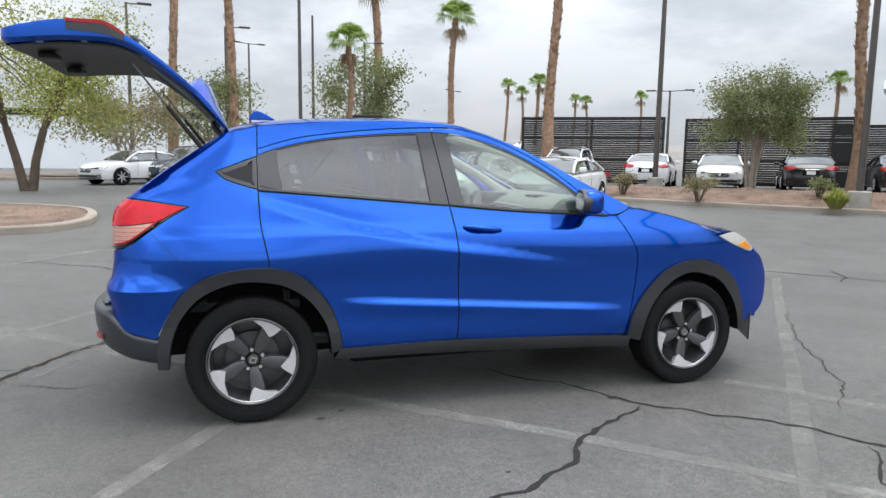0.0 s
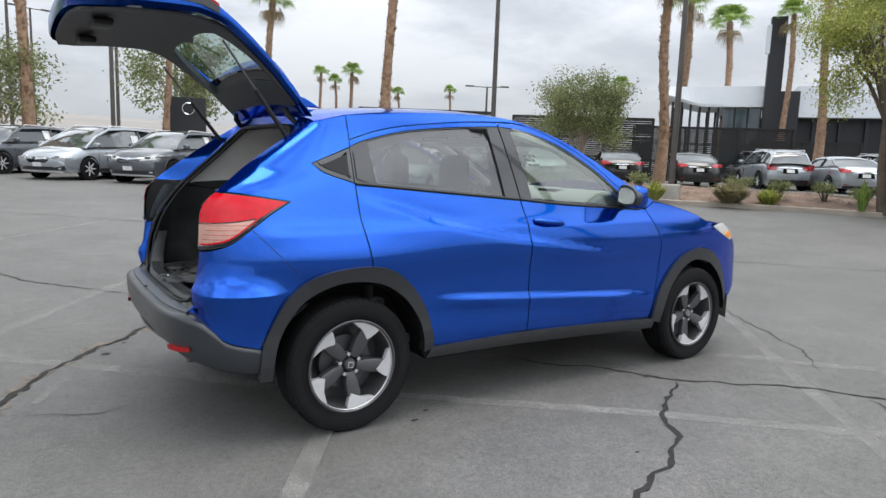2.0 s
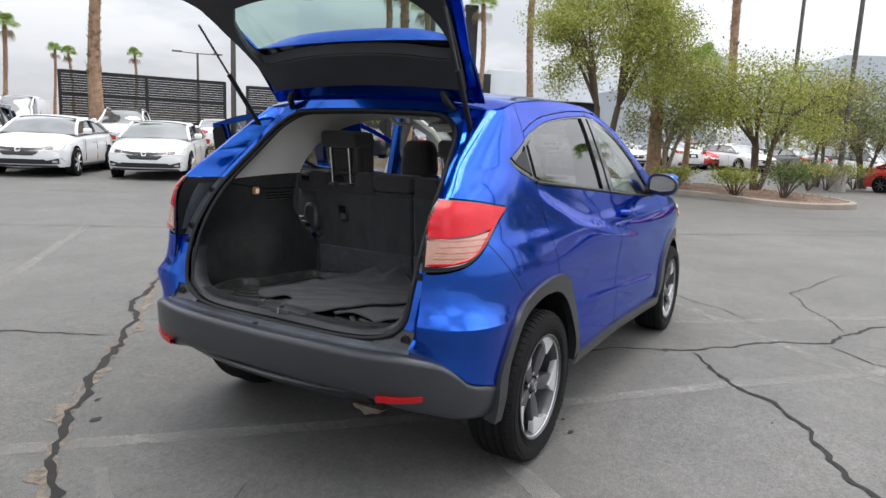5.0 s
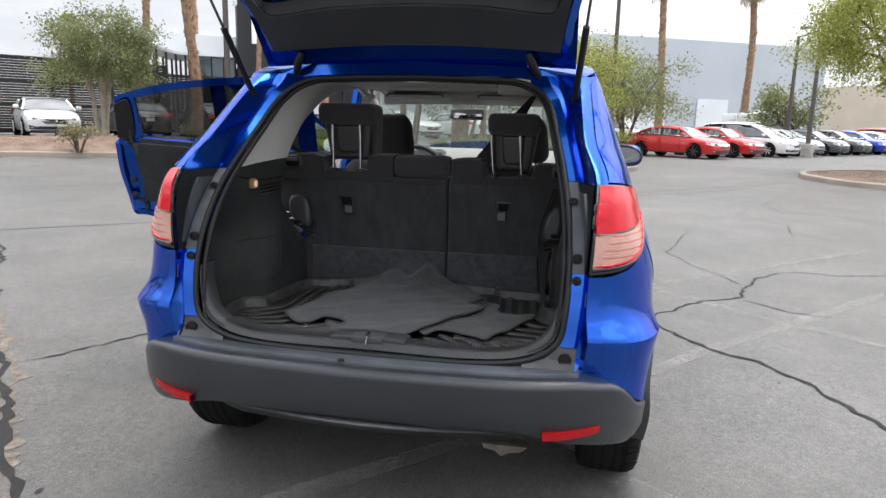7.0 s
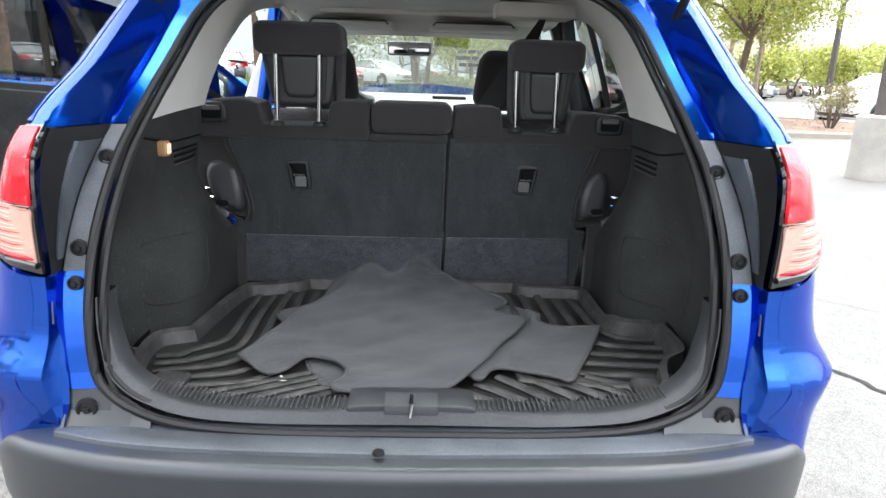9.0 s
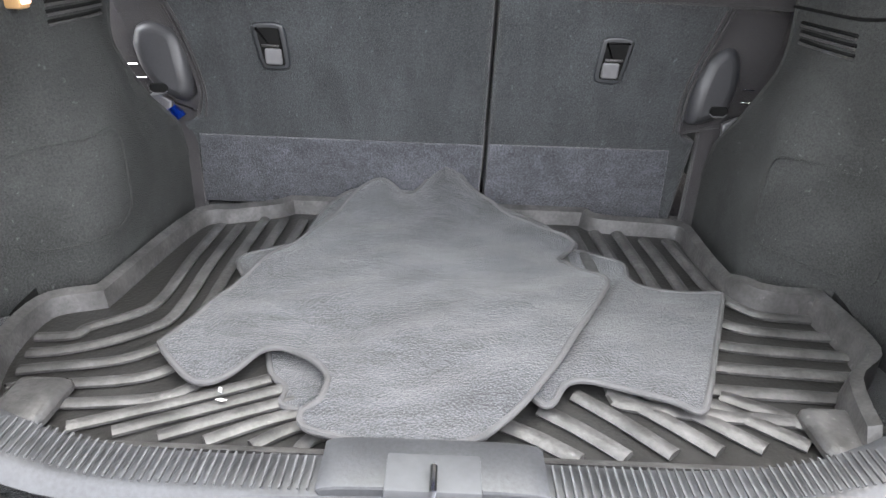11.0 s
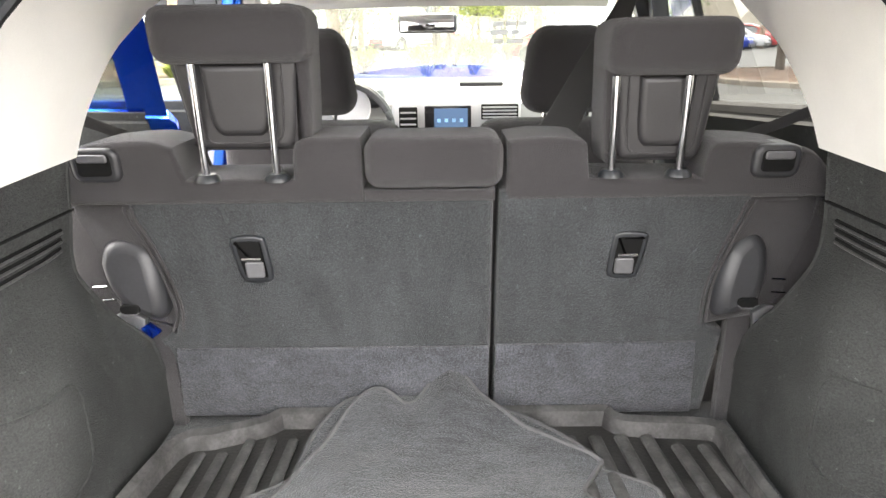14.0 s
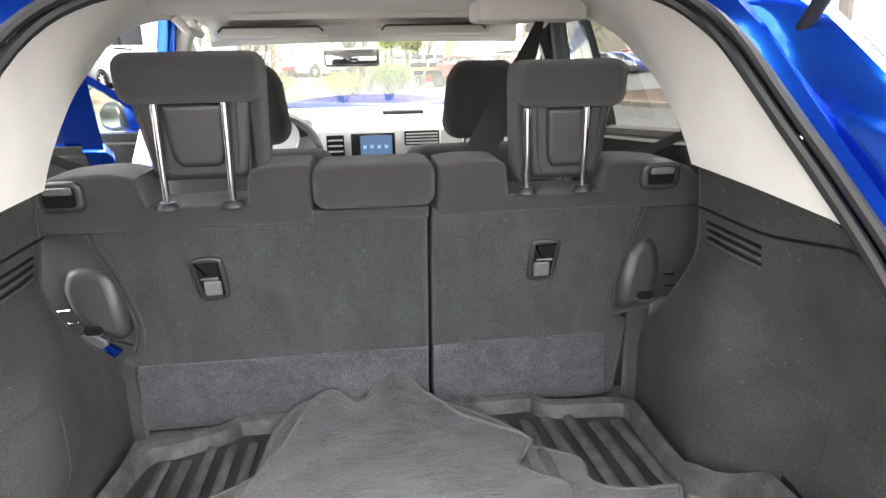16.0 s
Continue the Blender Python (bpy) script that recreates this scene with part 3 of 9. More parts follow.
# tail lamps: a red upper band and a clear ribbed lower lens
RED = loop([(-0.655, 1.01), (-0.638, 1.09), (-0.585, 1.146)], [(-0.585, 1.146), (-0.461, 1.134), (-0.292, 1.109)], [(-0.292, 1.109), (-0.36, 1.075), (-0.42, 1.04)], [(-0.42, 1.04), (-0.53, 1.022), (-0.655, 1.01)])
CLEAR = loop([(-0.658, 0.905), (-0.655, 1.01)], [(-0.655, 1.01), (-0.53, 1.022), (-0.42, 1.04)], [(-0.42, 1.04), (-0.49, 0.985), (-0.56, 0.935), (-0.658, 0.905)])
for s in (-1, 1):
    lamp = part("tail_lamp", both_sides(TAIL, 0.0, 0.012, 0.006, 0.0, (s,))[0], GLOSSBLACK, car, "swept tail lamp, red above and clear below")
    part("red_lens", both_sides(RED, 0.008, 0.010, 0.006, 0.003, (s,))[0], REDLENS, lamp, "glossy red lens")
    part("clear_lens", both_sides(CLEAR, 0.008, 0.010, 0.006, 0.003, (s,))[0], CLEARLENS, lamp, "clear ribbed lens with pink tint")
    rim = [(-0.654, 0.908), (-0.605, 0.921), (-0.56, 0.938), (-0.49, 0.988), (-0.42, 1.042)]
    part("lens_rim", tubed([flank(0.007, s)(x, z) for x, z in spline(rim, 4)], 0.006, 8), GLOSSBLACK, lamp, "gloss black edge of the lamp")
    part("lens_edge", tubed([flank(0.0095, s)(x + 0.004, z + 0.011) for x, z in spline(rim, 4)], 0.0042, 6), REDLENS, lamp, "red lower edge of the lens")
    for k in range(14):
        zz = 0.922 + 0.0068 * k
        a = -0.646
        b = -0.580 + 0.0104 * k
        pts = [(a + (b - a) * i / 12, s * (half_width(a + (b - a) * i / 12, zz) + 0.0095), zz + 0.006 * i / 12 + 0.0010 * math.sin(1.9 * i + k)) for i in range(13)]
        part("rib", tubed(pts, 0.0008, 5), LENSRIB if k % 3 else REDLENS, lamp)


REAR_LOW = loop([(0.045, 1.193), (0.445, 1.161), (1.057, 1.113)], CUT_M, [(1.091, 0.369), (0.745, 0.364), (0.454, 0.361)], [(0.454, 0.361), (0.442, 0.447), (0.396, 0.582), (0.30, 0.709), (0.173, 0.788), (0.092, 0.80)], CUT_R[::-1])
FRONT_LOW = loop([(1.057, 1.113), (1.407, 1.083), (1.911, 1.055), (2.10, 1.043)], CUT_F, [(2.163, 0.325), (1.891, 0.338), (1.402, 0.354), (1.091, 0.369)], CUT_M[::-1])
REAR_GLASS = loop([(0.165, 1.19), (0.445, 1.168), (0.95, 1.128)], [(0.95, 1.128), (0.905, 1.497)], [(0.905, 1.497), (0.695, 1.485), (0.373, 1.449), (0.142, 1.395)], [(0.142, 1.395), (0.165, 1.19)])
FRONT_GLASS = loop([(1.148, 1.115), (1.407, 1.094), (1.90, 1.065), (1.97, 1.063)], [(1.97, 1.063), (1.915, 1.112), (1.694, 1.274), (1.445, 1.404), (1.2, 1.482), (1.075, 1.497)], [(1.075, 1.497), (1.148, 1.115)])


def hollow(poly, hole, off, s):
    """A frame: the ring between an outline and a hole in it."""
    def resample(p, n=64):
        pts = p + p[:1]
        L = [0]
        for a, b in zip(pts, pts[1:]):
            L.append(L[-1] + math.dist(a, b))
        out, j = [], 0
        for k in range(n):
            t = L[-1] * k / n
            while L[j + 1] < t:
                j += 1
            f = (t - L[j]) / max(1e-9, L[j + 1] - L[j])
            out.append(tuple(a + (b - a) * f for a, b in zip(pts[j], pts[j + 1])))
        return out
    cx, cz = sum(p[0] for p in hole) / len(hole), sum(p[1] for p in hole) / len(hole)
    def reach(p, ang):
        """How far the outline lies from the middle in one direction."""
        dx, dz, best = math.cos(ang), math.sin(ang), 0.0
        for (x0, z0), (x1, z1) in zip(p, p[1:] + p[:1]):
            den = dx * (z1 - z0) - dz * (x1 - x0)
            if abs(den) > 1e-9:
                r = ((x0 - cx) * (z1 - z0) - (z0 - cz) * (x1 - x0)) / den
                u = ((x0 - cx) * dz - (z0 - cz) * dx) / den
                if r > 0 and -1e-6 <= u <= 1 + 1e-6:
                    best = max(best, r)
        return best
    marks = sorted(math.atan2(z - cz, x - cx) for x, z in resample(hole, 60) + resample(poly, 60) + hole + poly)
    marks = [m for k, m in enumerate(marks) if k == 0 or m - marks[k - 1] > 1e-3]
    bm = bmesh.new()
    f = flank(off, s)
    rings = []
    for ang in marks:
        r0, r1 = reach(hole, ang), reach(poly, ang)
        if r0 > 0 and r1 > 0:
            rings.append([bm.verts.new(f(cx + math.cos(ang) * r, cz + math.sin(ang) * r)) for r in (r0, (r0 + max(r0 + 0.001, r1)) / 2, max(r0 + 0.001, r1))])
    for a, b in zip(rings, rings[1:] + rings[:1]):
        for k in range(2):
            bm.faces.new((a[k], a[k + 1], b[k + 1], b[k]))
    bmesh.ops.remove_doubles(bm, verts=bm.verts[:], dist=0.0004)
    ret = bmesh.ops.extrude_face_region(bm, geom=bm.faces[:], use_keep_orig=True)
    for v in ret["geom"]:
        if isinstance(v, bmesh.types.BMVert):
            v.co.y -= s * 0.02
    bmesh.ops.recalc_face_normals(bm, faces=bm.faces[:])
    return bm


REAR_BLACK = loop([(0.047, 1.193), (0.445, 1.161), (1.052, 1.113)], [(1.052, 1.113), (0.99, 1.508)], [(0.99, 1.508), (0.695, 1.489), (0.373, 1.453), (0.142, 1.399), (0.046, 1.363)], [(0.046, 1.363), (0.047, 1.193)])
FRONT_BLACK = loop([(1.058, 1.113), (1.407, 1.083), (1.911, 1.055), (2.02, 1.048)], [(2.02, 1.048), (1.919, 1.118), (1.694, 1.281), (1.445, 1.411), (1.2, 1.488), (0.995, 1.508)], [(0.995, 1.508), (1.058, 1.113)])
REAR_HEADER = loop([(0.047, 1.366), (0.142, 1.402), (0.373, 1.456), (0.695, 1.492), (0.99, 1.511)], [(0.99, 1.511), (1.0, 1.535)], [(1.0, 1.535), (0.698, 1.518), (0.285, 1.466), (0.047, 1.397)], [(0.047, 1.397), (0.047, 1.366)])
FRONT_HEADER = loop([(0.996, 1.511), (1.2, 1.491), (1.445, 1.414), (1.694, 1.284), (1.919, 1.121), (2.02, 1.05)], [(2.02, 1.05), (2.055, 1.05)], [(2.055, 1.05), (1.93, 1.138), (1.70, 1.308), (1.46, 1.436), (1.22, 1.52), (1.006, 1.535)], [(1.006, 1.535), (0.996, 1.511)])
doors = {}
for s, side in ((-1, "right"), (1, "left")):
    for row, low, black, glass, header in (("rear", REAR_LOW, REAR_BLACK, REAR_GLASS, REAR_HEADER), ("front", FRONT_LOW, FRONT_BLACK, FRONT_GLASS, FRONT_HEADER)):
        opened = s > 0
        d = part(f"{row}_door", both_sides(low, 0.0, 0.014, 0.014, 0.0038, (s,))[0], PAINT, car, f"blue {row} door" + (", swung open" if opened else ", shut"))
        part("window_frame", hollow(black, glass, -0.003, s), GLOSSBLACK, d, "gloss black window frame")
        part("door_header", both_sides(header, 0.0, 0.06, 0.03, 0.002, (s,))[0], PAINT, d)
        g = part("glass", both_sides(glass, -0.010, 0.08, 0.0, -0.004, (s,))[0], PRIVACY if row == "rear" else GLASS, d, "dark tinted rear window" if row == "rear" else "clear front window")
        g.visible_shadow = False
        belt = [(x, z) for x, z in (between([(0.045, 1.19), (0.445, 1.158), (1.05, 1.11)], 0.05, 1.05, 10) if row == "rear" else between([(1.06, 1.11), (1.407, 1.08), (1.911, 1.052), (2.05, 1.043)], 1.065, 2.04, 10))]
        part("belt_strip", tubed([flank(0.003, s)(x, z) for x, z in belt], 0.007, 6), SEAL, d)
        whole = loop(*(([(0.05, 1.193), (0.445, 1.161), (1.05, 1.113)], [(1.05, 1.113), (0.998, 1.532)], [(0.998, 1.532), (0.698, 1.516), (0.285, 1.464), (0.05, 1.395)], [(0.05, 1.395), (0.05, 1.193)]) if row == "rear" else ([(1.062, 1.113), (1.407, 1.083), (1.911, 1.055), (2.04, 1.05)], [(2.04, 1.05), (1.93, 1.136), (1.70, 1.306), (1.46, 1.434), (1.22, 1.518), (1.008, 1.532)], [(1.008, 1.532), (1.062, 1.113)])))
        if opened:
            sill_line = [(0.150, 1.196), (0.445, 1.174), (0.99, 1.131)] if row == "rear" else [(1.12, 1.123), (1.407, 1.100), (1.90, 1.072)]
            cap = sheet(loop(sill_line, [sill_line[-1], (sill_line[-1][0], sill_line[-1][1] - 0.10)], [(x, z - 0.10) for x, z in sill_line[::-1]], [(sill_line[0][0], sill_line[0][1] - 0.10), sill_line[0]]), flank(-0.064, -1), 0.06, 0.010)
            mirror_y(cap)
            bmesh.ops.recalc_face_normals(cap, faces=cap.faces[:])
            part("belt_trim", cap, TRIM, d, "charcoal trim under the window")
            part("inner_frame", hollow(whole, glass, -0.034, s), PAINT, d)
        shell = both_sides(inset(low, 0.004), -0.055, 0.06, 0.004, 0.0, (s,))[0]
        part("inner_shell", shell, PAINT if opened else TRIM, d)
        inner = sheet([(x, z + 0.064 * smooth((z - 0.90) / 0.12)) for x, z in inset(low, 0.075)], flank(-0.075, -1), 0.06, 0.02)
        if s > 0:
            mirror_y(inner)
        bmesh.ops.recalc_face_normals(inner, faces=inner.faces[:])
        part("inner_trim", inner, TRIM, d, "charcoal moulded inner door trim")
        edge = [flank(-0.035, s)(x, z) for x, z in inset(low, 0.012)]
        part("door_edge", tubed(edge, 0.03, 6, True), PAINT if opened else TRIM, d)
        doors[(side, row)] = d
for s, d in ((-1, doors[("right", "front")]), (1, doors[("left", "front")])):
    cup = sheet(loop([(1.10, 0.985), (1.20, 0.955), (1.30, 0.965), (1.33, 0.985)], [(1.33, 0.985), (1.27, 1.02), (1.17, 1.015), (1.10, 0.985)]), flank(0.001, -1), 0.04, 0.003)
    h = part("handle", tubed([flank(0.004, s)(1.135, 0.995), flank(0.03, s)(1.17, 0.993), flank(0.036, s)(1.25, 0.985), flank(0.032, s)(1.31, 0.978), flank(0.006, s)(1.345, 0.972)], [0.012, 0.015, 0.016, 0.014, 0.010], 10), PAINT, d, "blue pull handle")
    part("handle_cup", cup if s < 0 else mirror_y(cup), PAINT, d)
for s, d in ((-1, doors[("right", "rear")]), (1, doors[("left", "rear")])):
    part("pillar_handle", both_sides(loop([(0.058, 1.215), (0.13, 1.21), (0.125, 1.36), (0.058, 1.345)], [(0.058, 1.345), (0.058, 1.215)]), 0.004, 0.05, 0.01, 0.0, (s,))[0], GLOSSBLACK, d, "black hidden pull handle")
part("pillar_cover", both_sides([(0.908, 1.498), (0.953, 1.122), (1.145, 1.108), (1.072, 1.498)], 0.002, 0.06, 0.004, 0.0, (-1,))[0], GLOSSBLACK, car, "gloss black centre pillar cover")
part("pillar_seam", tubed([flank(0.004, -1)(0.993 + 0.066 * k / 6, 1.50 - 0.39 * k / 6) for k in range(7)], 0.003, 6), SEAL, car)
# the doors on the far side stand open
for row, hx, angle in (("rear", 1.06, -63), ("front", 2.10, -58)):
    d = doors[("left", row)]
    hinge = Vector((hx, 0.84, 0))
    d.matrix_basis = Matrix.Translation(hinge) @ Matrix.Rotation(radians(angle), 4, "Z") @ Matrix.Translation(-hinge)

part("lock_cover", both_sides(loop([(0.052, 1.20), (0.125, 1.195), (0.12, 1.375), (0.052, 1.36)], [(0.052, 1.36), (0.052, 1.20)]), -0.068, 0.05, 0.01, 0.0, (1,))[0], SEAL, doors[("left", "rear")], "black inner corner cover")
for z in (0.90, 0.98, 1.10):
    part("latch", boxed((0.088, 0.765, z - 0.015), (0.115, 0.775, z + 0.015), 0.004), SEAL, doors[("left", "rear")])
# black corner glass behind the rear doors, and the pillar between the doors
CORNER = loop([(-0.157, 1.282), (-0.10, 1.24), (0.042, 1.196)], [(0.042, 1.196), (0.043, 1.36)], [(0.043, 1.36), (-0.157, 1.282)])
for bm in both_sides(CORNER, -0.002, 0.05, 0.012, 0.001):
    q = part("corner_trim", bm, GLOSSBLACK, car, "black triangular corner trim")
    s = -1 if q.data.vertices[0].co.y < 0 else 1
    part("corner_glass", both_sides(inset(CORNER, 0.022), 0.002, 0.05, 0.004, 0.0, (s,))[0], SEAL, q)
for s in (-1, 1):
    pil = boxed((0.99, 0, 0), (1.10, 0.05, 1), 0.01)
    for v in pil.verts:
        z = 0.34 + v.co.z * 1.18
        x = v.co.x + (0.03 if z < 1.1 else 0.03 - 0.06 * (z - 1.1) / 0.4)
        v.co = Vector((x, s * (half_width(x, z) - 0.09 + v.co.y), z))
    if s < 0:
        bmesh.ops.reverse_faces(pil, faces=pil.faces[:])
    part("centre_pillar", pil, PAINT if s > 0 else PLASTIC, car)

# roof, windscreen, bonnet, nose
def roof_at(x, v):
    z = pw(x, RAIL)
    return Vector((x, v * half_width(x, z), z + 0.045 * (1 - v * v) ** 0.8 if abs(v) < 1 else z))


ROOF = [(-0.12, -1), (1.20, -1), (1.20, 1), (-0.12, 1)]
part("roof", sheet(ROOF, roof_at, 0.08, 0.012), PAINT, car)
def screen_at(x, v):
    z = pw(x, RAIL)
    bulge = (1 - v * v)
    return Vector((x + 0.16 * bulge * (x - 1.0) / 1.2, v * half_width(x, z) * 0.985, z + 0.04 * bulge * max(0, (2.3 - x) / 1.1)))
ws = part("windscreen", sheet([(1.205, -0.985), (2.20, -0.985), (2.20, 0.985), (1.205, 0.985)], screen_at, 0.1), SCREENGLASS, car, "clear windscreen")
ws.visible_shadow = False
def bonnet_at(x, v):
    z = pw(x, [(2.15, 1.10), (2.4, 1.058), (2.65, 0.995), (2.83, 0.93), (3.0, 0.92), (3.16, 0.82), (3.36, 0.72)])
    return Vector((x + 0.13 * (1 - v * v) * max(0, (x - 2.15) / 1.2), v * half_width(x, min(z, 1.05)), z + 0.022 * (1 - abs(v) ** 3)))
part("bonnet", sheet([(2.21, -0.99), (3.2, -0.96), (3.2, 0.96), (2.21, 0.99)], bonnet_at, 0.09, 0.012), PAINT, car)
part("scuttle", boxed((2.08, -0.72, 1.02), (2.36, 0.72, 1.085), 0.02), PLASTIC, car)
part("nose", sheet([(-0.66, 0.33), (0.66, 0.33), (0.66, 0.80), (-0.66, 0.80)], lambda y, z: Vector((3.30 + 0.17 * (1 - (y / 0.68) ** 2) - 0.25 * max(0, z - 0.62) , y, z)), 0.1, 0.01), PAINT, car)
part("front_skirt", sheet([(-0.76, 0.20), (0.76, 0.20), (0.76, 0.38), (-0.76, 0.38)], lambda y, z: Vector((3.17 + 0.26 * (1 - (y / 0.78) ** 2), y, z)), 0.1, 0.01), PLASTIC, car)

# dark arch and sill cladding
def clad(curve_out, curve_in, n=40):
    """A band between two arcs, standing proud of the flank."""
    return loop(curve_out, [curve_out[-1], curve_in[0]], curve_in, [curve_in[-1], curve_out[0]])
R_IN = [(0.398, 0.34), (0.39, 0.42), (0.362, 0.518), (0.278, 0.633), (0.152, 0.712), (0.0, 0.737), (-0.12, 0.722), (-0.24, 0.668), (-0.32, 0.585), (-0.365, 0.50), (-0.39, 0.40), (-0.395, 0.315)]
F_IN = [(3.03, 0.29), (3.02, 0.40), (2.965, 0.521), (2.84, 0.638), (2.636, 0.690), (2.488, 0.646), (2.37, 0.54), (2.30, 0.42), (2.275, 0.28)]
def sill_top(x):
    return pw(x, [(0.44, 0.362), (1.1, 0.368), (1.9, 0.338), (2.19, 0.318)])


for s in (-1, 1):
    for nm, po in (("arch_cladding", clad(RARCH, R_IN)), ("arch_cladding", clad(FARCH, F_IN))):
        bm = sheet(po, lambda x, z: Vector((x, -(half_width(x, z) + 0.016), z)), 0.07, 0.05)
        if s > 0:
            mirror_y(bm)
        bmesh.ops.recalc_face_normals(bm, faces=bm.faces[:])
        part(nm, bm, PLASTIC, car, "dark grey wheel arch cladding")
    sill = sheet(loop([(0.44, 0.362), (1.1, 0.368), (1.9, 0.338), (2.19, 0.318)], [(2.19, 0.318), (2.19, 0.255)], [(2.19, 0.255), (1.5, 0.275), (0.9, 0.30), (0.41, 0.305)], [(0.41, 0.305), (0.44, 0.362)]), lambda x, z: Vector((x, -(half_width(x, 0.36) + 0.018 - 9.0 * max(0.0, sill_top(x) - 0.022 - z) ** 2), z)), 0.02, 0.05)
    if s > 0:
        mirror_y(sill)
    bmesh.ops.recalc_face_normals(sill, faces=sill.faces[:])
    part("sill_cladding", sill, PLASTIC, car, "dark grey sill cladding")
    for cx, cz in ((0.0, 0.325), (2.615, 0.302)):
        inner = lathed([(0.40, 0.0), (0.405, -s * 0.20), (0.05, -s * 0.21)], 40, "y", (cx, s * 0.84, cz))
        bmesh.ops.delete(inner, geom=[v for v in inner.verts if v.co.z < 0.30], context="VERTS")
        part("wheel_well", inner, UNDER, car)
part("underbody", boxed((-0.22, -0.60, 0.28), (3.1, 0.60, 0.36), 0.03), UNDER, car)
part("floor_pan", boxed((0.52, -0.70, 0.225), (2.10, 0.70, 0.36), 0.03), UNDER, car)

# wheels
tyre_prof = [(0.222, -0.09), (0.25, -0.100), (0.29, -0.107), (0.312, -0.098), (0.322, -0.078), (0.325, -0.04), (0.325, 0.04), (0.322, 0.078), (0.312, 0.098), (0.29, 0.107), (0.25, 0.100), (0.222, 0.09)]
rim_prof = [(0.228, -0.098), (0.222, -0.100), (0.215, -0.093), (0.205, -0.06), (0.195, 0.05), (0.03, 0.05)]


def spoke_poly(a0, half_in, half_out, r0, r1, sweep):
    out = []
    for t in (0, 0.33, 0.66, 1):
        r = r0 + (r1 - r0) * t
        out.append((r, a0 + sweep * t - (half_in + (half_out - half_in) * t)))
    for t in (1, 0.66, 0.33, 0):
        r = r0 + (r1 - r0) * t
        out.append((r, a0 + sweep * t + (half_in + (half_out - half_in) * t)))
    return [(r * math.cos(a), r * math.sin(a)) for r, a in out]


def add_wheel(x, z, s, turn):
    tyre = part("tyre", lathed([(r, a) for r, a in tyre_prof], 72), RUBBER, car, "black road tyre with grooved tread")
    tyre.matrix_basis = pose(x, s * 0.768, z) @ (Matrix.Identity(4) if s < 0 else pose(0, 0, 0, 0, 0, 180)) @ pose(0, 0, 0, 0, turn, 0)
    for a in (-0.052, -0.02, 0.02, 0.052):
        part("tread_groove", lathed([(0.3262, a - 0.006), (0.3262, a + 0.006)], 60), UNDER, tyre)
    rim = part("rim", lathed(rim_prof, 64), DARKALLOY, car, "dark grey alloy rim with machined faces")
    rim.matrix_basis = tyre.matrix_basis.copy()
    for k in range(5):
        a0 = 2 * math.pi * k / 5
        sp = prism(spoke_poly(a0, 0.46, 0.135, 0.042, 0.20, 0.06), -0.078, -0.04, "y", 0.008)
        for v in sp.verts:
            r = math.hypot(v.co.x, v.co.z)
            v.co.y += 0.026 * (1 - r / 0.21)
        part("spoke", sp, DARKALLOY, rim)
        wedge = [(0.2145 * math.cos(a0 + t), 0.2145 * math.sin(a0 + t)) for t in (-0.21, -0.05, 0.14, 0.33, 0.53)]
        wedge += [(r * math.cos(a0 + t), r * math.sin(a0 + t)) for r, t in ((0.203, 0.46), (0.180, 0.25), (0.156, 0.06), (0.143, -0.08), (0.160, -0.155), (0.19, -0.20))]
        tip = prism(wedge, -0.084, -0.055, "y", 0.0012)
        for v in tip.verts:
            r = math.hypot(v.co.x, v.co.z)
            v.co.y += 0.022 * (1 - r / 0.21)
        part("spoke_face", tip, ALLOY, rim, "machined bright spoke face")
        an = a0 + 0.63
        part("wheel_nut", lathed([(0.0001, -0.058), (0.010, -0.058), (0.011, -0.05), (0.011, -0.03)], 8, "y", (0.052 * math.cos(an), 0, 0.052 * math.sin(an))), CHROME, rim)
    part("hub_cap", lathed([(0.0001, -0.066), (0.026, -0.064), (0.030, -0.058), (0.031, -0.03)], 24), DARKALLOY, rim, "dark hub cap with a plain silver badge")
    badge = bmesh.new()
    for q in (-1, 1):
        box(badge, (q * 0.013 - 0.002, -0.0695, -0.014), (q * 0.013 + 0.002, -0.065, 0.014))
        box(badge, (-0.011, -0.0695, q * 0.012 - 0.002), (0.011, -0.065, q * 0.012 + 0.002))
    lugs = bmesh.new()
    for k in range(64):
        a = 2 * math.pi * k / 64
        ca, sa = math.cos(a), math.sin(a)
        for q in (-1,):
            ring_v = [[lugs.verts.new(((r * ca - w * sa), q * y, (r * sa + w * ca))) for r, y, w in ((0.3125, 0.1005, h), (0.3245, 0.080, h), (0.3275, 0.062, h * 1.1))] for h in (-0.0105, 0.0105)]
            for j in range(2):
                lugs.faces.new((ring_v[0][j], ring_v[0][j + 1], ring_v[1][j + 1], ring_v[1][j]))
            inner_v = [[lugs.verts.new(((r * ca - w * sa), q * y, (r * sa + w * ca))) for r, y, w in ((0.308, 0.098, h), (0.319, 0.078, h), (0.322, 0.060, h))] for h in (-0.0105, 0.0105)]
            for u in (0, 1):
                for j in range(2):
                    lugs.faces.new((ring_v[u][j], ring_v[u][j + 1], inner_v[u][j + 1], inner_v[u][j]))
            lugs.faces.new((ring_v[0][0], ring_v[1][0], inner_v[1][0], inner_v[0][0]))
    bmesh.ops.recalc_face_normals(lugs, faces=lugs.faces[:])
    part("tread", lugs, RUBBER, tyre, smooth=False)
    for r, y in ((0.240, -0.0985), (0.252, -0.1015), (0.300, -0.1055)):
        part("sidewall_line", lathed([(r - 0.0015, y), (r, y - 0.0022), (r + 0.0015, y)], 60), RUBBER, tyre)
